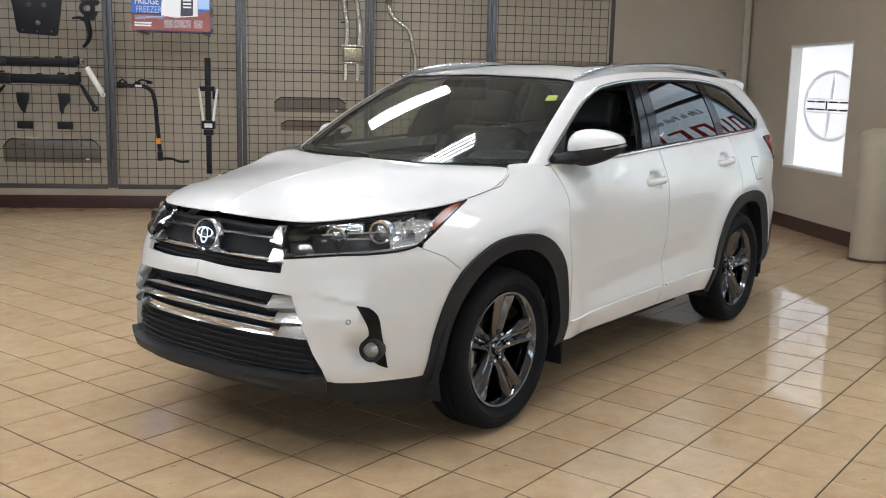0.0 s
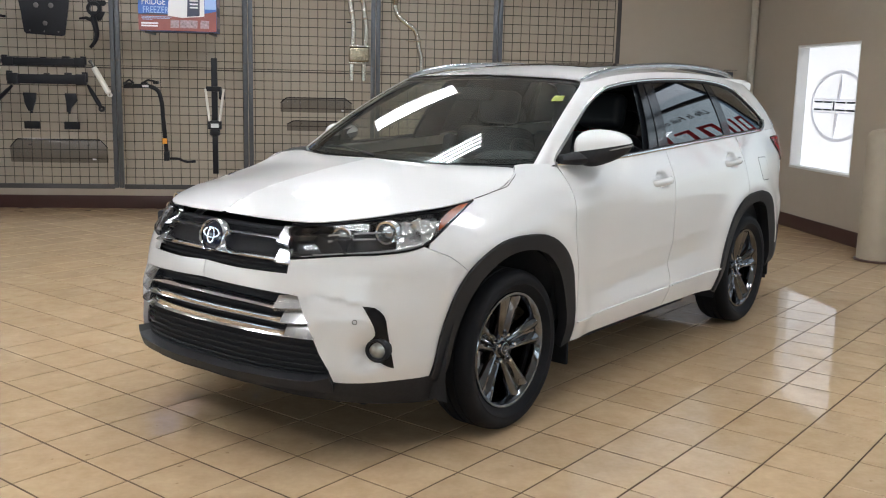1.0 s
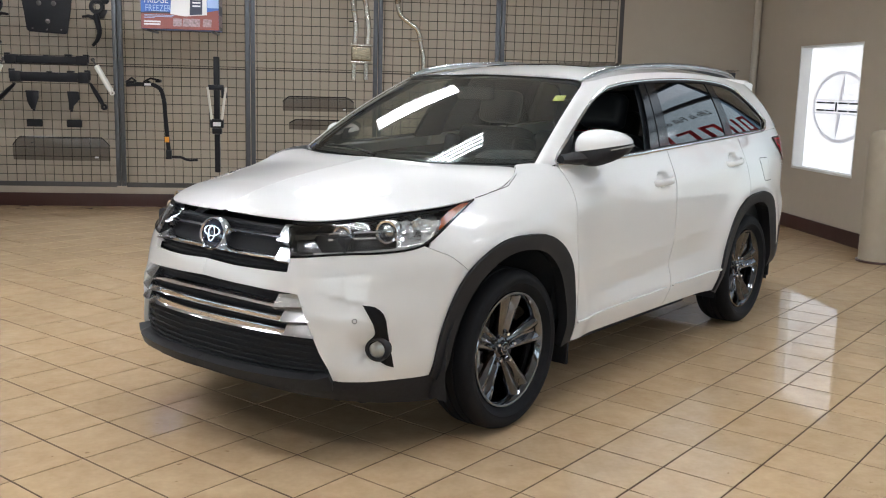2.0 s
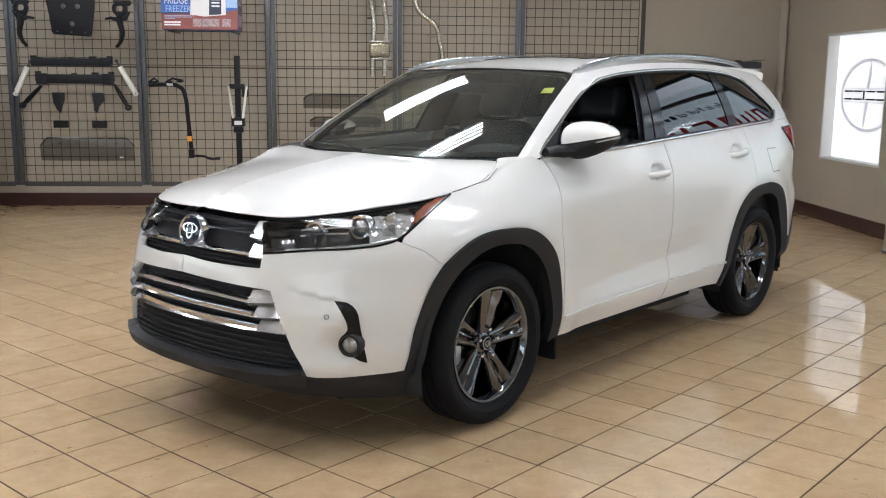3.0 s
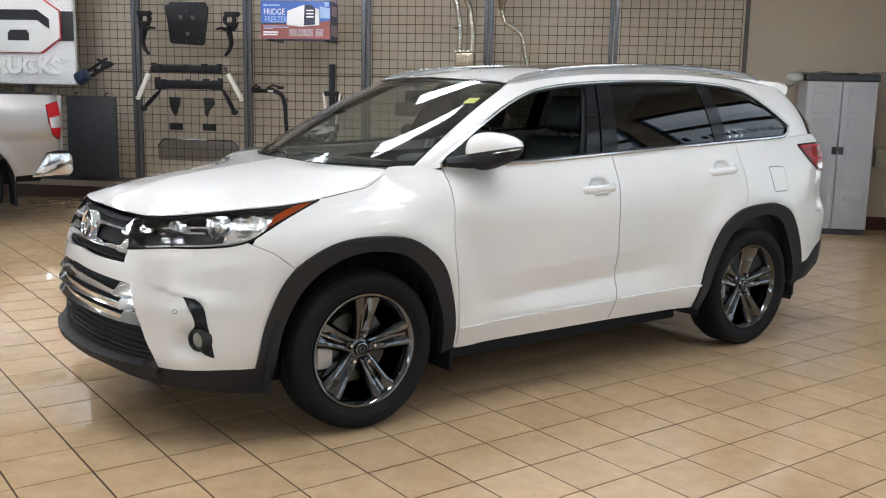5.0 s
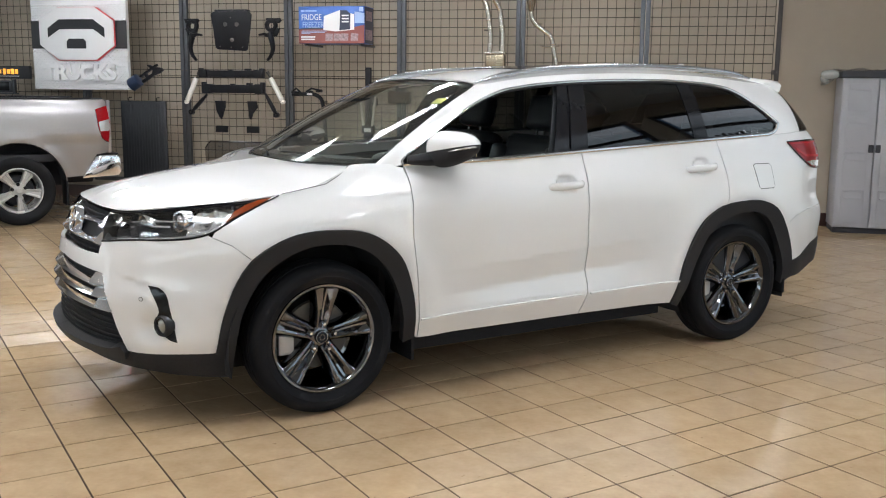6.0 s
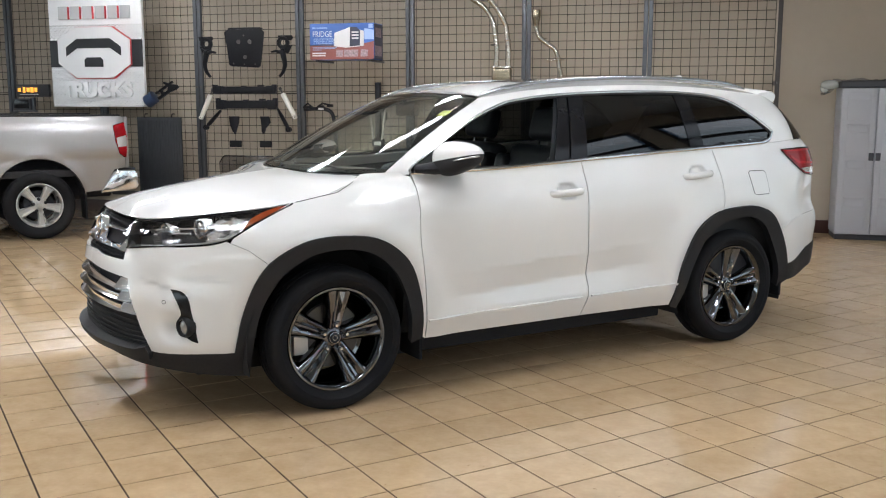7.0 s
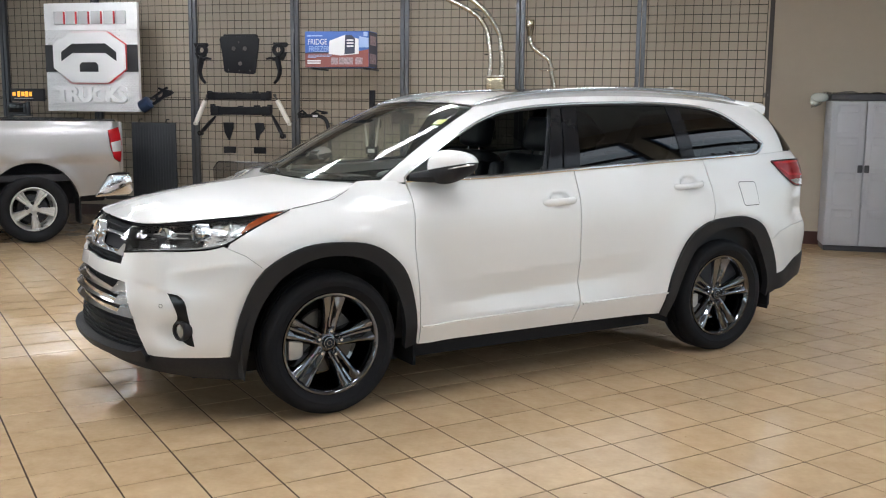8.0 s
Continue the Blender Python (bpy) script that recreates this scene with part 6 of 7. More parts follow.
def truck_wheel(x, y, sgn):
    at = Matrix.Translation((x, y, 0.385)) @ (Matrix.Identity(4) if sgn > 0 else Matrix.Rotation(math.pi, 4, "Z")) @ Matrix.Rotation(radians(90), 4, "Y")
    rim = part("wheel", Shape().lathe([(0.20, -0.10), (0.222, -0.09), (0.226, 0.05), (0.232, 0.066), (0.243, 0.078), (0.252, 0.076), (0.252, 0.05)], 56), ALLOY, truck, "silver five-spoke wheel", at=at)
    part("tyre", Shape().lathe([(0.248, 0.055), (0.262, 0.085), (0.29, 0.105), (0.32, 0.115), (0.35, 0.112), (0.372, 0.095), (0.384, 0.07), (0.386, 0.03), (0.378, 0.028), (0.378, -0.028), (0.386, -0.03), (0.384, -0.07), (0.34, -0.115), (0.25, -0.09)], 72), RUBBER, rim, "black truck tyre")
    for k in range(5):
        a0 = radians(60 + 72 * k)
        rows = []
        for r, w, h in ((0.05, 0.070, 0.050), (0.09, 0.064, 0.056), (0.14, 0.078, 0.060), (0.19, 0.100, 0.062), (0.232, 0.125, 0.060)):
            prof = [(-0.5, -0.05), (-0.5, -0.014), (-0.42, 0.0), (-0.24, 0.0), (-0.18, -0.012), (0.18, -0.012), (0.24, 0.0), (0.42, 0.0), (0.5, -0.014), (0.5, -0.05)]
            rows.append([(-(r * math.sin(a0) + u * w * math.cos(a0)), r * math.cos(a0) - u * w * math.sin(a0), h + d) for u, d in prof])
        part("spoke", Shape().sheet(rows), ALLOY, rim)
        m = Matrix.Translation((-0.07 * math.sin(a0 + 0.63), 0.07 * math.cos(a0 + 0.63), 0.045))
        part("wheel_nut", Shape().lathe([(0, 0.036), (0.014, 0.034), (0.021, 0.004), (0.022, 0.0)], 10, m), MATT, rim)
    part("hub_cap", Shape().lathe([(0, 0.075), (0.026, 0.073), (0.034, 0.062), (0.080, 0.050), (0.09, 0.0)], 32), ALLOY, rim)
    part("brake_drum", Shape().lathe([(0, 0.0), (0.16, 0.0), (0.17, -0.04)], 32), MATT, rim, "dark brake drum")


for x, sgn in ((-0.125, 1), (-1.795, -1)):
    truck_wheel(x, -1.76, sgn)
    truck_wheel(x, -5.75, sgn)


# ---- things hung on the wire wall ----
FACE = GRID_Y - 0.04  # front of the posts
back = Matrix.Translation


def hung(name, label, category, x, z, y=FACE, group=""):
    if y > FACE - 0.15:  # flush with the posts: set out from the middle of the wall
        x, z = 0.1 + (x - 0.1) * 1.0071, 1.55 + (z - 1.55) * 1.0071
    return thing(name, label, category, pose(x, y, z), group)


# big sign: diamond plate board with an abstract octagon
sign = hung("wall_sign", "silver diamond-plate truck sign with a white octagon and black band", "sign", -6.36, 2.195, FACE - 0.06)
part("board", Shape().box(-0.70, 0.70, 0.0, 0.055, -0.715, 0.715, 0.006), PLATE, sign, "bright diamond plate board")
lugs = Shape()
for i in range(46):
    for j in range(46):
        x, z = -0.685 + i * 0.0304, -0.70 + j * 0.031
        if -0.20 < z < 0.13 or z > 0.36:
            continue
        d = 0.011 if (i + j) % 2 else -0.011
        e = 0.004
        k = len(lugs.v)
        lugs.add([(x - d - e, -0.0002, z - 0.011), (x - d + e, -0.0002, z - 0.011), (x + d + e, -0.0002, z + 0.011), (x + d - e, -0.0002, z + 0.011), (x, -0.004, z)], [(0, 1, 4), (1, 2, 4), (2, 3, 4), (3, 0, 4)])
tagged(part("plate_tread", lugs, TREAD, sign, sharp=10), kind="stuff")
part("band", Shape().box(-0.70, 0.70, -0.010, -0.001, -0.19, 0.165, 0.002), SIGNBLACK, sign, "black band")
part("octagon_edge", Shape().prism([(-0.545, -0.14), (-0.545, 0.17), (-0.27, 0.335), (0.29, 0.335), (0.545, 0.17), (0.545, -0.16), (0.29, -0.345), (-0.30, -0.345)], 0.02, 0.003, turn=back((0, -0.034, 0))), SIGNRED, sign, "red edge")
part("octagon", Shape().prism([(-0.55, -0.14), (-0.55, 0.17), (-0.27, 0.33), (0.27, 0.33), (0.535, 0.16), (0.535, -0.155), (0.27, -0.335), (-0.28, -0.335)], 0.02, 0.004, turn=back((0, -0.052, 0))), SIGNWHITE, sign, "white octagon")
part("arch_shape", Shape().prism([(-0.42, -0.05), (-0.42, 0.07), (-0.25, 0.18), (0.25, 0.18), (0.41, 0.07), (0.41, -0.05), (0.25, 0.055), (-0.25, 0.055)], 0.008, 0.002, turn=back((0, -0.060, 0))), SIGNBLACK, sign, "black arched band")
part("block_shape", Shape().prism([(-0.145, -0.19), (-0.145, -0.10), (-0.11, -0.065), (0.10, -0.065), (0.135, -0.10), (0.135, -0.19)], 0.008, 0.002, turn=back((0, -0.060, 0))), SIGNBLACK, sign, "black block")
for k, x in enumerate((-0.46, -0.28, -0.09, 0.10, 0.29, 0.47)):
    part("letter_bar", Shape().box(x - 0.072, x + 0.072, -0.03, -0.001, 0.435, 0.605, 0.006), SIGNGREY, sign, "raised grey bar")
    if k < 5:
        part("letter_edge", Shape().box(x + 0.058, x + 0.084, -0.028, -0.0015, 0.437, 0.60, 0.003), SIGNRED, sign, "red edge")
words = lettering("TRUCKS", 0.255, 0.022, 0.012)
words.v = [(x * 1.12, y - 0.017, z - 0.50) for x, y, z in words.v]
part("lettering", words, SIGNWHITE, sign, "raised grey letters reading TRUCKS")

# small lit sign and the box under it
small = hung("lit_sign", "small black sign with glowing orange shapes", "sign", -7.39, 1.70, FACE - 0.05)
part("case", Shape().box(-0.26, 0.26, 0.0, 0.05, -0.085, 0.085, 0.006), SIGNBLACK, small)
for x, w, h in ((-0.20, 0.05, 0.05), (-0.125, 0.04, 0.075), (-0.06, 0.05, 0.06), (0.0, 0.05, 0.07), (0.062, 0.045, 0.06)):
    part("glyph_bar", Shape().box(x - w / 2, x + w / 2, -0.006, -0.001, -h / 2 + 0.01, h / 2 + 0.01, 0.003), LED, small, "glowing orange bar")
part("caption_bar", Shape().box(-0.20, 0.10, -0.004, -0.001, -0.055, -0.045, 0.001), SIGNGREY, small, "pale caption bar")
mon = hung("display_box", "dark grey plastic box on a grey bracket", "box", -7.54, 1.52, FACE - 0.09)
part("body", Shape().box(-0.14, 0.14, 0.0, 0.09, -0.085, 0.075, 0.012), LIDGREY, mon)
part("screen", Shape().box(-0.115, 0.115, -0.004, -0.001, -0.06, 0.055, 0.001), BLACK, mon, "glossy dark front")
part("bracket", Shape().box(0.15, 0.185, 0.02, 0.06, -0.10, 0.09, 0.004).box(-0.16, 0.2, 0.02, 0.08, -0.105, -0.087, 0.003), STEEL, mon, "grey bracket")

# a winch on its bracket
win = hung("winch", "dark blue and black winch with a folded bracket", "winch", -5.40, 1.64, FACE - 0.12)
tilt = Matrix.Rotation(radians(-32), 4, "Y")
part("drum", Shape().lathe([(0, -0.09), (0.07, -0.09), (0.085, -0.08), (0.085, 0.05), (0.07, 0.06), (0, 0.06)], 28, back((-0.13, 0, -0.05)) @ Matrix.Rotation(radians(58), 4, "Y")), BLUEJACK, win, "dark blue drum")
part("arm", Shape().box(-0.05, 0.24, -0.025, 0.025, -0.045, -0.01, 0.006, 2, tilt).box(-0.05, 0.24, -0.02, 0.03, 0.035, 0.06, 0.006, 2, tilt).box(0.02, 0.05, -0.02, 0.03, -0.045, 0.06, 0.004, 2, tilt), PART, win)
part("bracket", Shape().prism([(0.10, 0.02), (0.22, 0.06), (0.27, 0.10), (0.24, 0.13), (0.14, 0.14), (0.06, 0.17), (0.05, 0.15), (0.12, 0.10)], 0.04, 0.004, turn=back((0, -0.02, 0))), PART, win)

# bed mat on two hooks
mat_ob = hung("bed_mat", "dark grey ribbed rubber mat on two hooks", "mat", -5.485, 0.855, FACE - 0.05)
mat_shape = Shape().box(-0.325, 0.325, 0.0, 0.03, -0.50, 0.495, 0.008)
for k in range(15):
    part("rib", Shape().box(-0.29 + k * 0.0405, -0.275 + k * 0.0405, -0.004, -0.0002, -0.47, 0.46), MAT_RUBBER, mat_ob)
part("sheet", mat_shape, MAT_RUBBER, mat_ob)
for x in (-0.19, 0.21):
    part("hook", Shape().tube(curve_points([(x, 0.05, 0.54), (x, -0.015, 0.535), (x, -0.02, 0.49), (x + 0.02, -0.02, 0.485)], 10), 0.007, 6), PART, mat_ob, "black hook")

# skid plate
skid = hung("skid_plate", "black steel skid plate with bolt holes", "skid plate", -4.205, 2.22, FACE - 0.10)
part("plate", Shape().prism([(-0.275, 0.20), (-0.235, 0.235), (0.235, 0.24), (0.275, 0.20), (0.255, 0.02), (0.215, -0.225), (0.19, -0.245), (-0.19, -0.225), (-0.215, -0.20), (-0.24, 0.02)], 0.03, 0.008), PART, skid)
part("lip", Shape().box(-0.22, 0.22, 0.004, 0.10, 0.225, 0.26, 0.01), PART, skid)
for x, z, r in ((-0.075, 0.08, 0.028), (0.08, 0.08, 0.028), (0.012, -0.11, 0.026)):
    part("hole_plug", Shape().lathe([(0, 0.004), (r * 0.8, 0.004), (r, 0.0), (r, -0.01)], 24, back((x, -0.001, z)) @ Matrix.Rotation(radians(90), 4, "X")), IRON, skid, "pale round hole")
for x, z in ((-0.15, -0.19), (0.0, -0.20), (0.15, -0.20), (0.0, 0.16)):
    part("bolt", Shape().lathe([(0, 0.006), (0.008, 0.006), (0.009, 0.0)], 8, back((x, -0.001, z)) @ Matrix.Rotation(radians(90), 4, "X")), IRON, skid)


def control_arm(x, z, sgn, name):
    """A forged knuckle with an eye at its head."""
    ob = hung("steering_knuckle", "black forged suspension knuckle with a round eye", "car part", x, z, FACE - 0.06, "suspension parts on the wire wall")
    eye = Matrix.Rotation(radians(90), 4, "X")
    part("eye", Shape().lathe([(0.042, -0.03), (0.075, -0.03), (0.080, -0.02), (0.080, 0.02), (0.075, 0.03), (0.042, 0.03)], 28, back((sgn * 0.02, 0, 0.16)) @ eye, closed=True), PART, ob)
    part("eye_plate", Shape().prism([(-0.09, 0.25), (0.10, 0.25), (0.115, 0.22), (0.09, 0.19), (-0.07, 0.19)], 0.03, 0.006, turn=back((0, -0.015, 0))).prism([(-0.08, 0.13), (0.10, 0.13), (0.05, 0.03), (-0.03, 0.03)], 0.03, 0.006, turn=back((0, -0.015, 0))), PART, ob)
    leg = curve_points([(sgn * 0.03, -0.02, 0.07), (sgn * 0.01, -0.02, -0.02), (sgn * -0.005, -0.02, -0.12), (sgn * 0.02, -0.02, -0.20), (sgn * 0.07, -0.02, -0.262)], 16)
    part("leg", Shape().tube(leg, [0.048, 0.05, 0.05, 0.048, 0.046, 0.044, 0.042, 0.04, 0.038, 0.036, 0.034, 0.032, 0.03, 0.028, 0.026, 0.024], 12, 0.7), PART, ob)
    part("hook", Shape().tube([(sgn * 0.02, 0.0, 0.225), (sgn * 0.02, 0.12, 0.23)], 0.007, 6), PART, ob)
    part("stub", Shape().tube([(sgn * 0.03, -0.03, 0.03), (sgn * 0.10, -0.04, 0.055), (sgn * 0.17, -0.04, 0.045)], [0.026, 0.018, 0.012], 10), PART, ob)


control_arm(-4.765, 2.125, 1, "left")
control_arm(-3.665, 2.125, -1, "right")


def crossmember(z, x0, x1, fat):
    ob = hung("crossmember", "black steel crossmember with end brackets", "car part", (x0 + x1) / 2, z, FACE - 0.08, "suspension parts on the wire wall")
    w = (x1 - x0) / 2
    part("beam", Shape().box(-w + 0.10, w - 0.10, -0.03, 0.04, -fat, fat, 0.010), PART, ob)
    for e in (-1, 1):
        part("end_bracket", Shape().box(e * (w - 0.06) - 0.055, e * (w - 0.06) + 0.055, -0.045, 0.05, -fat * 1.15, fat * 1.15, 0.006).box(e * (w - 0.02) - 0.03, e * (w - 0.02) + 0.03, -0.02, 0.02, -fat * 0.5, fat * 1.6, 0.005), PART, ob)
    part("cap", Shape().box(-0.03, 0.03, -0.034, 0.0, fat - 0.005, fat + 0.012, 0.003), PART, ob)
    part("cap", Shape().box(w * 0.45, w * 0.62, -0.034, 0.02, fat - 0.002, fat + 0.022, 0.004), PART, ob)


crossmember(1.70, -4.66, -3.79, 0.042)
crossmember(1.515, -4.62, -3.78, 0.052)


def shock(x0, z0, x1, z1):
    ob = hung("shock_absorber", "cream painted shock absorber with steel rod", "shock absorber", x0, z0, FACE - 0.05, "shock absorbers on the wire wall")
    d = Vector((x1 - x0, 0, z1 - z0))
    part("body", Shape().tube([d * 0.16, d * 0.18, d * 0.90, d * 0.92], [0.026, 0.031, 0.031, 0.02], 16), SHOCK, ob)
    part("rod", Shape().tube([d * 0.0, d * 0.17], 0.011, 10).tube([d * -0.05, d * 0.03], 0.02, 10), IRON, ob, "steel rod")
    part("eye", Shape().lathe([(0.012, -0.02), (0.026, -0.02), (0.026, 0.02), (0.012, 0.02)], 18, back(d * 0.97) @ Matrix.Rotation(radians(90), 4, "X"), closed=True), SHOCK, ob)


shock(-4.69, 1.70, -4.87, 1.335)
shock(-3.745, 1.71, -3.545, 1.345)
for x0, z0, x1, z1 in ((-4.58, 1.44, -4.80, 1.22), (-3.785, 1.46, -3.64, 1.20)):
    ob = hung("link_arm", "black steel link arm", "car part", x0, z0, FACE - 0.05, "suspension parts on the wire wall")
    d = Vector((x1 - x0, 0, z1 - z0))
    part("arm", Shape().tube([d * 0.0, d * 0.3, d * 0.75, d * 0.95], [0.022, 0.038, 0.042, 0.028], 10, 0.6), PART, ob)
    part("bush", Shape().lathe([(0.01, -0.025), (0.034, -0.025), (0.034, 0.025), (0.01, 0.025)], 16, back(d) @ Matrix.Rotation(radians(90), 4, "X"), closed=True), PART, ob)
for x, e in ((-4.415, 1), (-3.975, -1)):
    ob = hung("bump_stop_bracket", "small black steel bump-stop bracket", "car part", x, 1.265, FACE - 0.04, "suspension parts on the wire wall")
    part("plate", Shape().prism([(-0.065, 0.10), (0.075 if e > 0 else 0.055, 0.10), (0.07, 0.02), (0.02 * e + 0.02, -0.06), (0.02 * e + 0.01, -0.105), (0.02 * e - 0.03, -0.105), (-0.05, -0.02)], 0.035, 0.006), PART, ob)
    part("pin", Shape().tube([(0.02 * e, 0.0, -0.10), (0.02 * e, 0.0, -0.125)], 0.016, 8), PART, ob)
for x in (-4.40, -3.975):
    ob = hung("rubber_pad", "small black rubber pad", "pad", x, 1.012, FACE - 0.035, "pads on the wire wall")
    part("block", Shape().box(-0.082, 0.082, 0.0, 0.03, -0.042, 0.042, 0.006), RUBBER, ob)


def deflector(x0, x1, z0, z1, y, chamfer):
    """A smoked plastic hood deflector."""
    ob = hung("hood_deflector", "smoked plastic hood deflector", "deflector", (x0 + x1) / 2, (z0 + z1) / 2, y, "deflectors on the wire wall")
    w, h = (x1 - x0) / 2, (z1 - z0) / 2
    rows = []
    for k in range(25):
        u = -1 + 2 * k / 24
        top_z = h - h * 0.9 * max(0, abs(u) - (1 - chamfer)) / chamfer * 0.8
        rows.append([(u * w, 0.03 - 0.05 * (1 - u * u), -h), (u * w, 0.015 - 0.06 * (1 - u * u), -h * 0.3), (u * w, 0.01 - 0.06 * (1 - u * u), top_z * 0.7), (u * w, 0.02 - 0.05 * (1 - u * u), top_z)])
    part("blade", Shape().sheet(rows), TINTED, ob)
    part("edge", Shape().tube([r[3] for r in rows], 0.006, 6), BLACK, ob)
    for hx in (-0.6, 0.6):
        part("hook", Shape().tube([(hx * w, -0.02, h * 0.5), (hx * w, GRID_Y - y + 0.004, h * 0.5)], 0.005, 6), PART, ob)
    part("tag", Shape().box(w * 0.70, w * 0.78, -0.03, -0.026, -h * 0.75, -h * 0.62, 0.001), WHITECARD, ob, "small white tag")


deflector(-4.65, -3.60, 0.60, 0.86, FACE - 0.03, 0.14)
deflector(-1.69, -0.88, 1.205, 1.37, FACE - 0.03, 0.18)
deflector(-1.62, -0.80, 0.995, 1.11, FACE - 0.03, 0.18)

# boxed fridge on a bracket
box = hung("carton", "blue and red-brown printed carton for a portable fridge freezer", "box", -2.752, 2.262, 4.97)
BW, BH, BD = 0.405, 0.212, 0.33
part("carton_body", Shape().box(-BW, BW, 0.0, BD, -BH, BH, 0.004), BLUECARD, box)
part("ground_print", Shape().prism([(-BW + 0.001, -BH + 0.001), (BW - 0.001, -BH + 0.001), (BW - 0.001, 0.0), (0.20, -0.04), (-0.10, -0.05), (-BW + 0.001, -0.05)], 0.0015, turn=back((0, -0.002, 0))), REDCARD, box, "red-brown printed ground")
part("side_print", Shape().box(BW + 0.0005, BW + 0.002, 0.01, BD - 0.01, -BH + 0.005, BH - 0.01), NAVYCARD, box, "dark printed side")
part("side_photo", Shape().box(BW + 0.002, BW + 0.003, 0.03, BD - 0.05, -0.17, -0.05).box(BW + 0.002, BW + 0.003, 0.05, BD - 0.06, 0.05, 0.16), PINKCARD, box, "small photos")
part("fridge_body", Shape().prism([(-0.10, -0.055), (0.05, -0.075), (0.28, -0.055), (0.28, 0.12), (0.10, 0.165), (-0.09, 0.10)], 0.0015, turn=back((0, -0.0035, 0))), WHITECARD, box, "printed white fridge")
part("fridge_front", Shape().prism([(0.10, -0.06), (0.23, -0.05), (0.235, 0.125), (0.19, 0.165), (0.11, 0.165)], 0.0015, turn=back((0, -0.005, 0))), NAVYCARD, box, "dark printed fridge front")
for z in (0.105, 0.07, 0.035):
    part("fridge_mark", Shape().box(0.13, 0.215, -0.007, -0.0055, z - 0.008, z + 0.008), WHITECARD, box)
sh = lettering("FRIDGE", 0.095, 0.001)
sh.v = [(x * 0.80 - 0.245, y - 0.003, z + 0.085) for x, y, z in sh.v]
part("lettering", sh, WHITECARD, box, "white letters reading FRIDGE")
sh = lettering("FREEZER", 0.095, 0.001)
sh.v = [(x * 0.74 - 0.225, y - 0.003, z + 0.0) for x, y, z in sh.v]
part("lettering", sh, PALECARD, box, "pale blue letters reading FREEZER")
part("caption_bar", Shape().box(-0.375, -0.33, -0.003, -0.001, 0.150, 0.170).box(-0.32, -0.18, -0.003, -0.001, 0.153, 0.167), PALECARD, box, "pale caption bars")
part("caption_bar", Shape().box(-0.37, -0.06, -0.0035, -0.0021, -0.072, -0.066).box(-0.37, -0.08, -0.0035, -0.0021, -0.086, -0.080).box(-0.37, -0.26, -0.0035, -0.0021, -0.100, -0.094), PALECARD, box, "thin pale caption bars")
part("sky_print", Shape().prism([(0.285, 0.02), (BW - 0.002, 0.02), (BW - 0.002, 0.13), (0.285, 0.15)], 0.001, turn=back((0, -0.0018, 0))), PALECARD, box, "pale printed sky")
part("hill_print", Shape().prism([(-BW + 0.002, -0.052), (-0.10, -0.052), (-0.10, -0.035), (-0.25, -0.030), (-BW + 0.002, -0.040)], 0.001, turn=back((0, -0.0018, 0))), NAVYCARD, box, "dark printed hills")
part("caption_box", Shape().box(-0.385, -0.19, -0.0034, -0.0021, -0.185, -0.115), REDCARD, box)
part("caption_bar", Shape().box(-0.375, -0.20, -0.0045, -0.0035, -0.145, -0.128).box(-0.375, -0.205, -0.0045, -0.0035, -0.172, -0.155), WHITECARD, box, "white caption bars")
for x in (-0.03, 0.07, 0.16, 0.28):
    part("small_photo", Shape().prism([(x - 0.045, -0.18), (x + 0.045, -0.18), (x + 0.05, -0.10), (x - 0.04, -0.095)], 0.001, turn=back((0, -0.0036, 0))), PINKCARD, box, "small printed photo")
part("corner_mark", Shape().box(0.34, 0.39, -0.003, -0.001, 0.15, 0.20), PALECARD, box)
for e in (-0.335, 0.335):
    part("shelf_bracket", Shape().box(e - 0.015, e + 0.015, 0.03, GRID_Y - 4.968, -BH - 0.025, -BH - 0.002, 0.003), STEEL, box, "steel shelf bracket")

# bicycle carrier with a bent arm
bike = hung("hitch_rack", "black hitch-mounted bicycle carrier with a bent arm", "bicycle rack", 0, 0, 5.33)
part("mast", Shape().tube(curve_points([(-3.40, 0, 1.455), (-3.22, 0, 1.462), (-3.10, 0, 1.455), (-3.03, 0, 1.41), (-3.005, 0, 1.33), (-2.985, 0, 1.10), (-2.955, 0, 0.70)], 30), 0.024, 10), PART, bike)
part("cradle", Shape().box(-3.40, -3.30, -0.05, 0.04, 1.47, 1.50, 0.01).box(-3.21, -3.14, -0.05, 0.04, 1.475, 1.505, 0.01).box(-3.08, -3.02, -0.05, 0.04, 1.485, 1.52, 0.01).tube([(-3.38, -0.05, 1.49), (-3.33, -0.05, 1.53), (-3.28, -0.05, 1.49)], 0.012, 6).tube([(-3.19, -0.05, 1.495), (-3.13, -0.05, 1.53), (-3.03, -0.05, 1.51)], 0.012, 6), PART, bike)
part("hook", Shape().tube([(-3.03, 0.0, 1.36), (-3.03, GRID_Y - 5.328, 1.37)], 0.008, 6).tube([(-2.955, 0.0, 0.72), (-2.955, GRID_Y - 5.328, 0.73)], 0.008, 6), PART, bike)
part("white_tag", Shape().box(-3.20, -3.13, -0.029, -0.026, 1.45, 1.475), WHITECARD, bike, "white tag")
part("orange_tag", Shape().box(-2.995, -2.945, -0.03, -0.026, 0.83, 0.89), ORANGE, bike, "orange tag")
part("shank", Shape().box(-2.985, -2.925, -0.03, 0.03, 0.64, 0.74, 0.006).tube(curve_points([(-2.94, 0, 0.665), (-2.82, 0, 0.66), (-2.76, 0, 0.635), (-2.64, 0, 0.635)], 14), 0.014, 8), PART, bike)

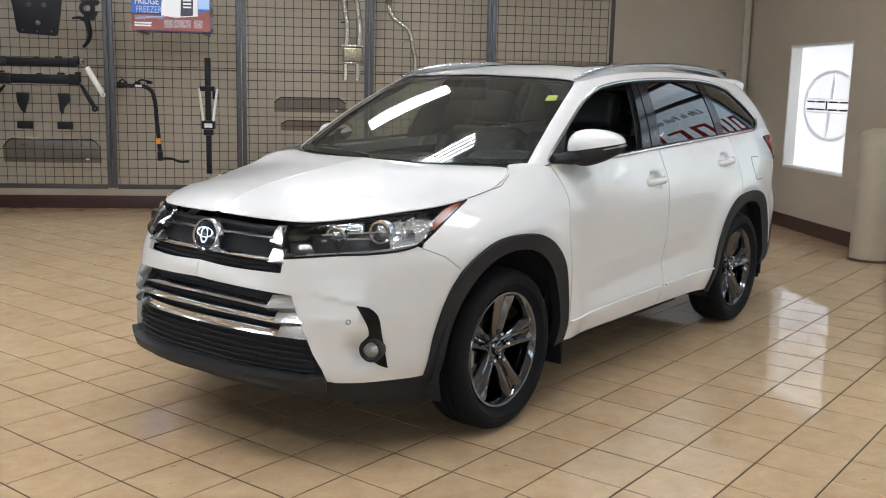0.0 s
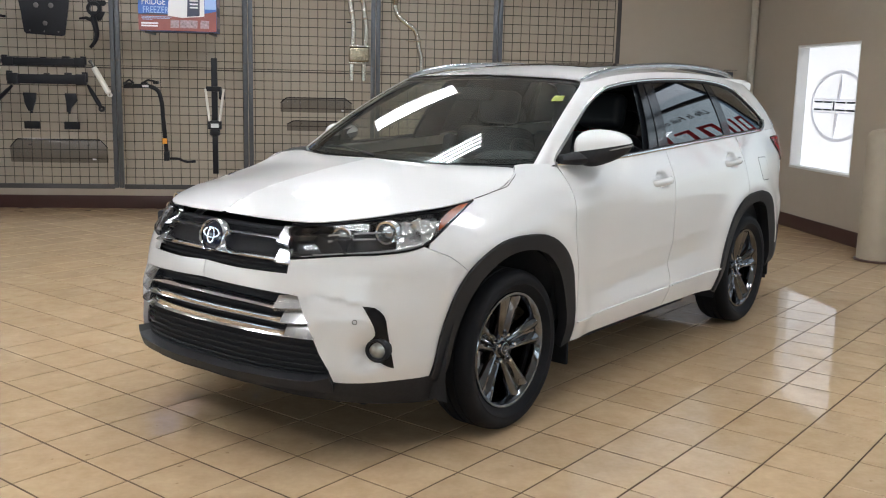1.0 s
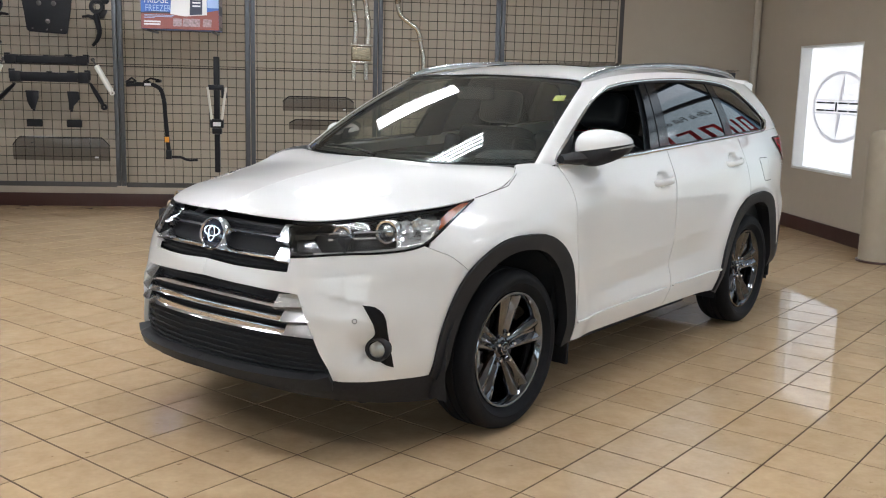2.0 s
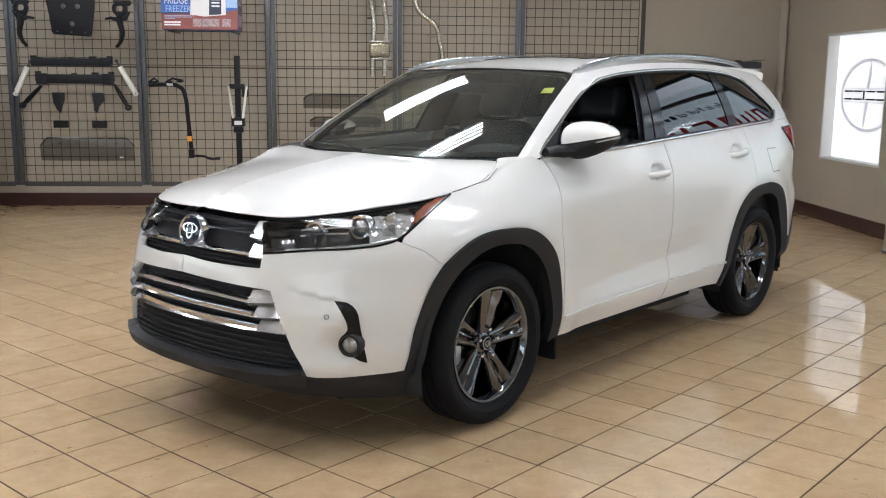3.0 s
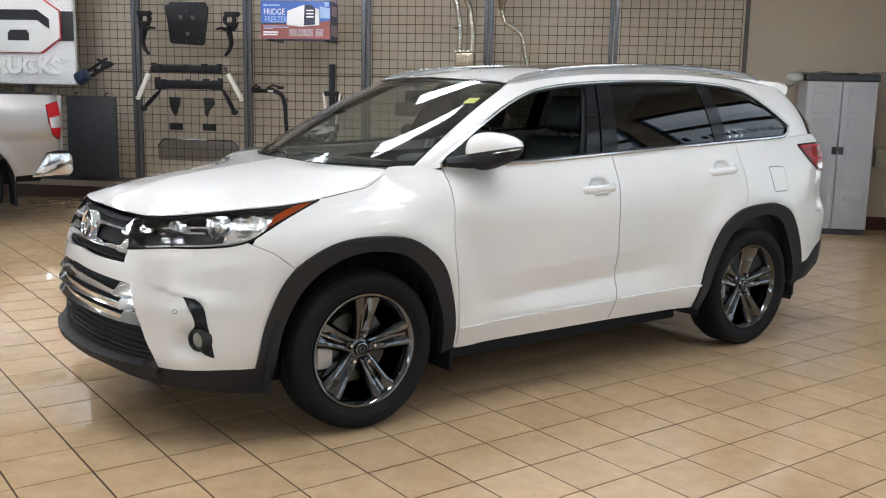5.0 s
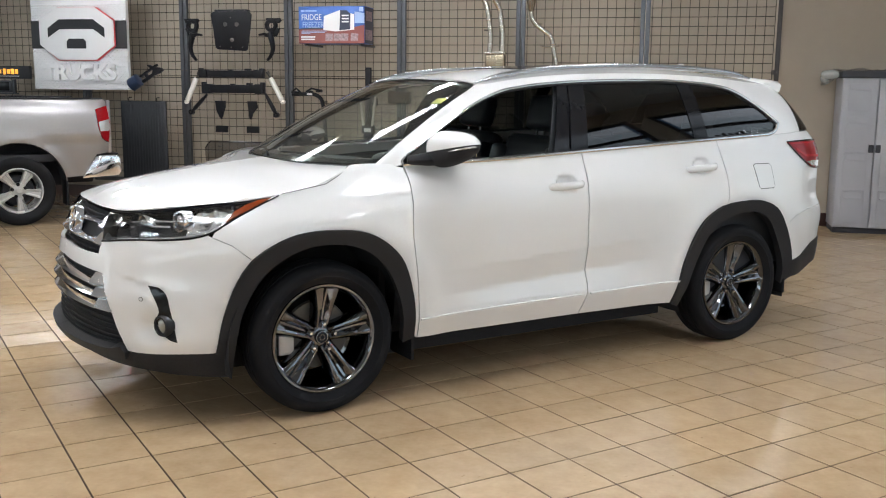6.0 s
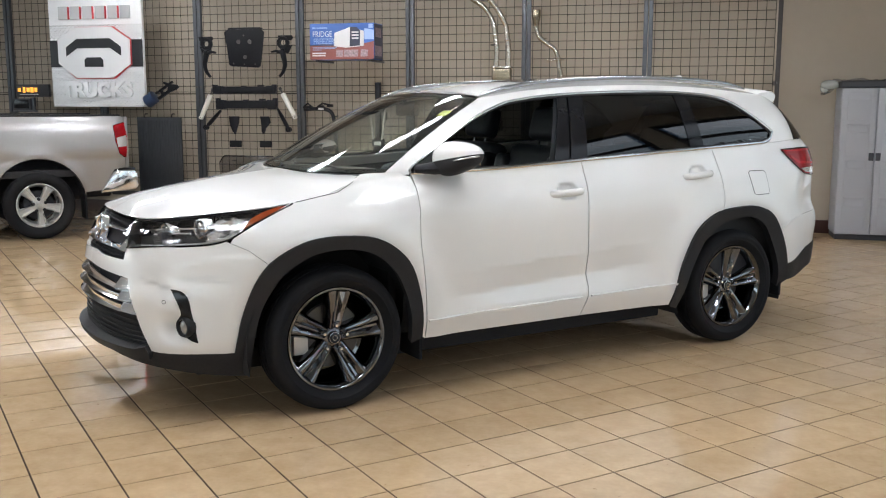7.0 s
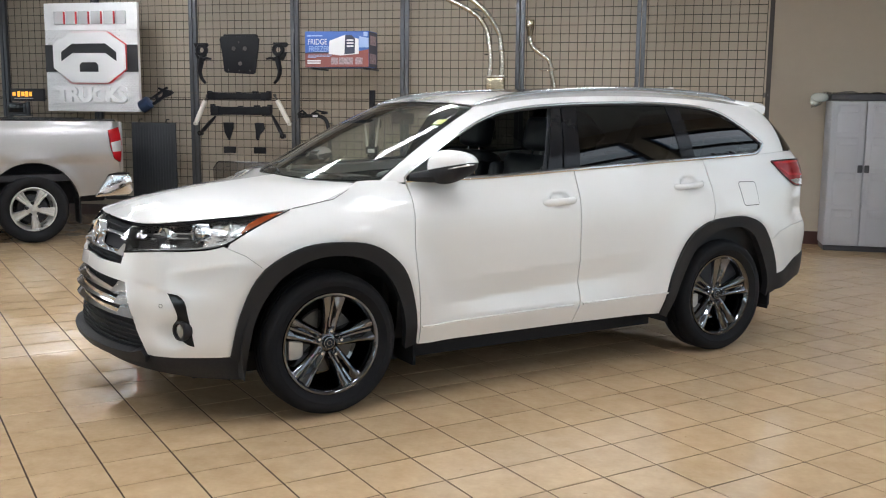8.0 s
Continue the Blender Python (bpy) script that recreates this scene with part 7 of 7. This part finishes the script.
# second carrier with folded white arms
rack = hung("roof_rack_carrier", "black upright carrier with two folded white arms", "bicycle rack", -2.42, 0, 5.33)
part("mast", Shape().box(-0.032, 0.032, -0.03, 0.03, 1.03, 1.785, 0.006).box(-0.03, 0.03, -0.028, 0.028, 0.50, 1.03, 0.006), PART, rack)
part("hook", Shape().tube([(0.0, 0.0, 1.60), (0.0, GRID_Y - 5.328, 1.61)], 0.008, 6).tube([(0.0, 0.0, 0.70), (0.0, GRID_Y - 5.328, 0.71)], 0.008, 6), PART, rack)
part("head", Shape().box(-0.09, 0.075, -0.05, 0.04, 1.42, 1.475, 0.01).box(0.05, 0.115, -0.045, 0.02, 1.33, 1.43, 0.012), PART, rack)
part("arm", Shape().tube([(-0.095, -0.04, 1.45), (-0.055, -0.04, 1.09)], 0.014, 10), SHOCK, rack, "white arm")
part("arm", Shape().tube([(0.105, -0.04, 1.45), (0.055, -0.04, 1.09)], 0.014, 10), SHOCK, rack, "white arm")
part("joint", Shape().box(-0.075, 0.075, -0.055, 0.03, 1.00, 1.10, 0.016).box(-0.055, 0.055, -0.05, 0.03, 0.93, 1.0, 0.02), PART, rack)
part("white_tag", Shape().box(-0.04, 0.045, -0.06, -0.056, 1.02, 1.065), WHITECARD, rack, "white tag")

# exhaust with twin pipes
exh = hung("exhaust_system", "bent stainless twin exhaust pipe with a short muffler", "exhaust", 0, 0, 5.07)
pa = curve_points([(-1.42, 0, 2.84), (-1.20, 0, 2.735), (-1.03, 0, 2.615), (-0.935, 0, 2.46), (-0.905, 0, 2.30), (-0.885, 0, 2.14), (-0.895, 0, 1.96)], 30)
pb = curve_points([(-1.30, -0.03, 2.92), (-1.10, -0.03, 2.81), (-0.93, -0.03, 2.665), (-0.835, -0.02, 2.52), (-0.785, 0, 2.42), (-0.765, 0, 2.28), (-0.745, 0, 2.12), (-0.755, 0, 1.96)], 30)
part("pipe", Shape().tube(pa, 0.029, 14), EXHAUST, exh)
part("pipe", Shape().tube(pb, 0.029, 14), EXHAUST, exh)
for p in (pa[8], pb[12], pa[20], pb[22]):
    part("clamp", Shape().ball(p, (0.036, 0.036, 0.012), 0.6, 16, 6), EXHAUST, exh)
part("muffler", Shape().box(-0.935, -0.715, -0.055, 0.055, 1.772, 1.935, 0.022, 3), BRASSY, exh, "heat-tinted muffler")
part("muffler_rim", Shape().box(-0.945, -0.705, -0.062, 0.062, 1.935, 1.955, 0.008), EXHAUST, exh)
part("muffler_rim", Shape().box(-0.94, -0.71, -0.058, 0.058, 1.756, 1.772, 0.006), EXHAUST, exh)
for x in (-0.905, -0.77):
    part("outlet", Shape().tube([(x, 0, 1.77), (x, 0, 1.66), (x - 0.002, 0, 1.575)], 0.027, 14), EXHAUST, exh)
part("hanger", Shape().tube([(-0.83, 0.05, 1.86), (-0.83, GRID_Y - 5.068, 1.9)], 0.008, 6).tube([(-0.96, 0.0, 2.2), (-0.90, 0.0, 2.2)], 0.008, 6).tube([(-1.1, 0.02, 2.72), (-1.1, GRID_Y - 5.068, 2.74)], 0.008, 6), PART, exh, "steel hanger")

exh2 = hung("exhaust_pipe", "bent stainless exhaust pipe with a flared brass end", "exhaust", 0, 0, 5.07)
pc = curve_points([(-0.43, 0, 2.44), (-0.425, 0, 2.36), (-0.40, 0, 2.29), (-0.30, 0, 2.205), (-0.215, 0, 2.14), (-0.18, 0, 2.06), (-0.165, 0, 1.96), (-0.135, 0, 1.83), (-0.13, 0, 1.68)], 36)
part("pipe", Shape().tube(pc, 0.026, 14), EXHAUST, exh2)
part("flare", Shape().lathe([(0.028, 2.40), (0.034, 2.44), (0.048, 2.50), (0.050, 2.58), (0.046, 2.585), (0.044, 2.50), (0.026, 2.43)], 24, back((-0.432, 0, 0))), BRASSY, exh2, "brassy flared end")
part("bracket", Shape().tube(curve_points([(-0.31, -0.02, 2.03), (-0.27, -0.03, 2.015), (-0.19, -0.03, 2.02), (-0.14, -0.02, 2.03)], 12), 0.008, 6).ball(pc[20], (0.034, 0.034, 0.01), 0.6, 16, 6), EXHAUST, exh2)
for x, z in ((-0.17, 2.02), (-0.38, 2.27)):
    part("hanger", Shape().tube([(x, 0.02, z), (x, GRID_Y - 5.068, z + 0.025)], 0.008, 6), EXHAUST, exh2)

# ---- resin cabinet ----
cab = thing("storage_cabinet", "tall grey resin storage cabinet with two closed doors and dark lid", "cabinet", pose(3.315, 5.545, 0))
CW, CH = 0.375, 1.705
part("body", Shape().box(-CW, CW, 0.03, 0.50, 0.06, CH, 0.015), GREY, cab)
part("plinth", Shape().box(-CW + 0.01, CW - 0.01, 0.03, 0.49, 0.0, 0.06, 0.008), LIDGREY, cab, "dark plinth")
lid = part("lid", Shape().box(-CW - 0.015, CW + 0.015, 0.0, 0.515, CH, CH + 0.075, 0.016, 3), LIDGREY, cab, "dark resin lid")
for e in (-1, 1):
    x0, x1 = (-CW + 0.004, -0.004) if e < 0 else (0.004, CW - 0.004)
    door = part("door", Shape().box(x0, x1, 0.0, 0.029, 0.065, CH - 0.006, 0.010, 3), GREY, cab)
    a, b = x0 + 0.065, x1 - 0.065
    for z0, z1 in ((0.12, 0.48), (0.53, 0.90), (0.95, 1.30), (1.35, 1.66)):
        frame_sh = Shape().box(a, b, -0.005, 0.002, z0, z1, 0.004)
        part("raised_panel", frame_sh, GREY, door)
        part("panel_step", Shape().box(a + 0.02, b - 0.02, -0.013, -0.004, z1 - 0.09, z1 - 0.012, 0.006), GREY, door)
    part("handle", Shape().box(-0.062 if e < 0 else 0.010, -0.010 if e < 0 else 0.062, -0.012, 0.002, 0.90, 0.985, 0.008), LIDGREY, door, "dark recessed latch")

film_rows = []
for i in range(26):
    u = i / 25
    row = []
    for j in range(13):
        v = j / 12
        x = -0.55 + 1.0 * u
        z = CH + 0.085 + 0.035 * noise.noise(Vector((x * 9, v * 4, 1.3))) + 0.02 * noise.noise(Vector((x * 23, v * 11, 4.0)))
        y = 0.02 + 0.45 * v
        if u < 0.12:
            z = CH + 0.01 - 0.5 * (0.12 - u) + 0.05 * noise.noise(Vector((x * 20, v * 8, 2.0))) - 0.02
        row.append((x, y, max(z, CH + 0.078) if u >= 0.13 else z))
    film_rows.append(row)
film = thing("plastic_film", "crumpled clear plastic film over the cabinet lid", "plastic film", pose(3.315, 5.545, 0))
part("film", Shape().sheet(film_rows), FILM, film, sharp=0)
part("film_bunch", Shape().ball((-0.50, 0.08, CH + 0.035), (0.10, 0.07, 0.055), 0.9, 18, 10).ball((-0.55, 0.12, CH - 0.005), (0.05, 0.06, 0.05), 0.9, 14, 8), FILM, film)


# ---- floor: screed and tiles ----
SIDE_TILE, JOINT = 0.305, 0.0076
floor = setting("floor", Shape().box(WEST - 0.2, EAST + 0.2, SOUTH - 0.2, NORTH + 0.2, -0.2, -0.0026), GROUT, "polished beige porcelain tiles with dark joints, laid diagonally")
h, q = (SIDE_TILE - JOINT) / 2, 0.0007
unit_v = [(-h, -h, -0.0025), (h, -h, -0.0025), (h, h, -0.0025), (-h, h, -0.0025), (-h, -h, -q), (h, -h, -q), (h, h, -q), (-h, h, -q),
          (-h + q, -h + q, 0), (h - q, -h + q, 0), (h - q, h - q, 0), (-h + q, h - q, 0)]
unit_f = [(0, 1, 5, 4), (1, 2, 6, 5), (2, 3, 7, 6), (3, 0, 4, 7), (4, 5, 9, 8), (5, 6, 10, 9), (6, 7, 11, 10), (7, 4, 8, 11), (8, 9, 10, 11)]
unit = Shape().add(unit_v, unit_f).data("tile", TILE, sharp=10)
turn45 = Matrix.Rotation(radians(-45), 4, "Z")
rest_v, rest_f = [], []
for i in range(-60, 61):
    for j in range(-60, 61):
        c = Vector((0.128 + SIDE_TILE * (i + 0.5), -2.569 + SIDE_TILE * (j + 0.5), 0))
        w = turn45 @ c
        if not (WEST - 0.2 < w.x < EAST + 0.2 and SOUTH - 0.2 < w.y < NORTH + 0.2):
            continue
        if 1 <= i <= 9 and -8 <= j <= 18 or -6 <= i <= 0 and -8 <= j <= 0:
            ob = new("tile", unit)
            ob.matrix_basis = Matrix.Translation((w.x, w.y, random.uniform(-0.0003, 0.0003))) @ turn45 @ Matrix.Rotation(random.gauss(0, 0.0012), 4, "X") @ Matrix.Rotation(random.gauss(0, 0.0012), 4, "Y")
            ob.parent = floor
        else:
            k = len(rest_v)
            dz, ax, ay = random.uniform(-0.0003, 0.0003), random.gauss(0, 0.0012), random.gauss(0, 0.0012)
            rest_v += [tuple(turn45 @ (c + Vector(p)) + Vector((0, 0, dz + ax * p[0] + ay * p[1]))) for p in unit_v]
            rest_f += [tuple(n + k for n in f) for f in unit_f]
far = Shape()
far.v, far.f = rest_v, rest_f
ob = part("far_tiles", far, TILE, floor, sharp=10)
ob["kind"] = "stuff"
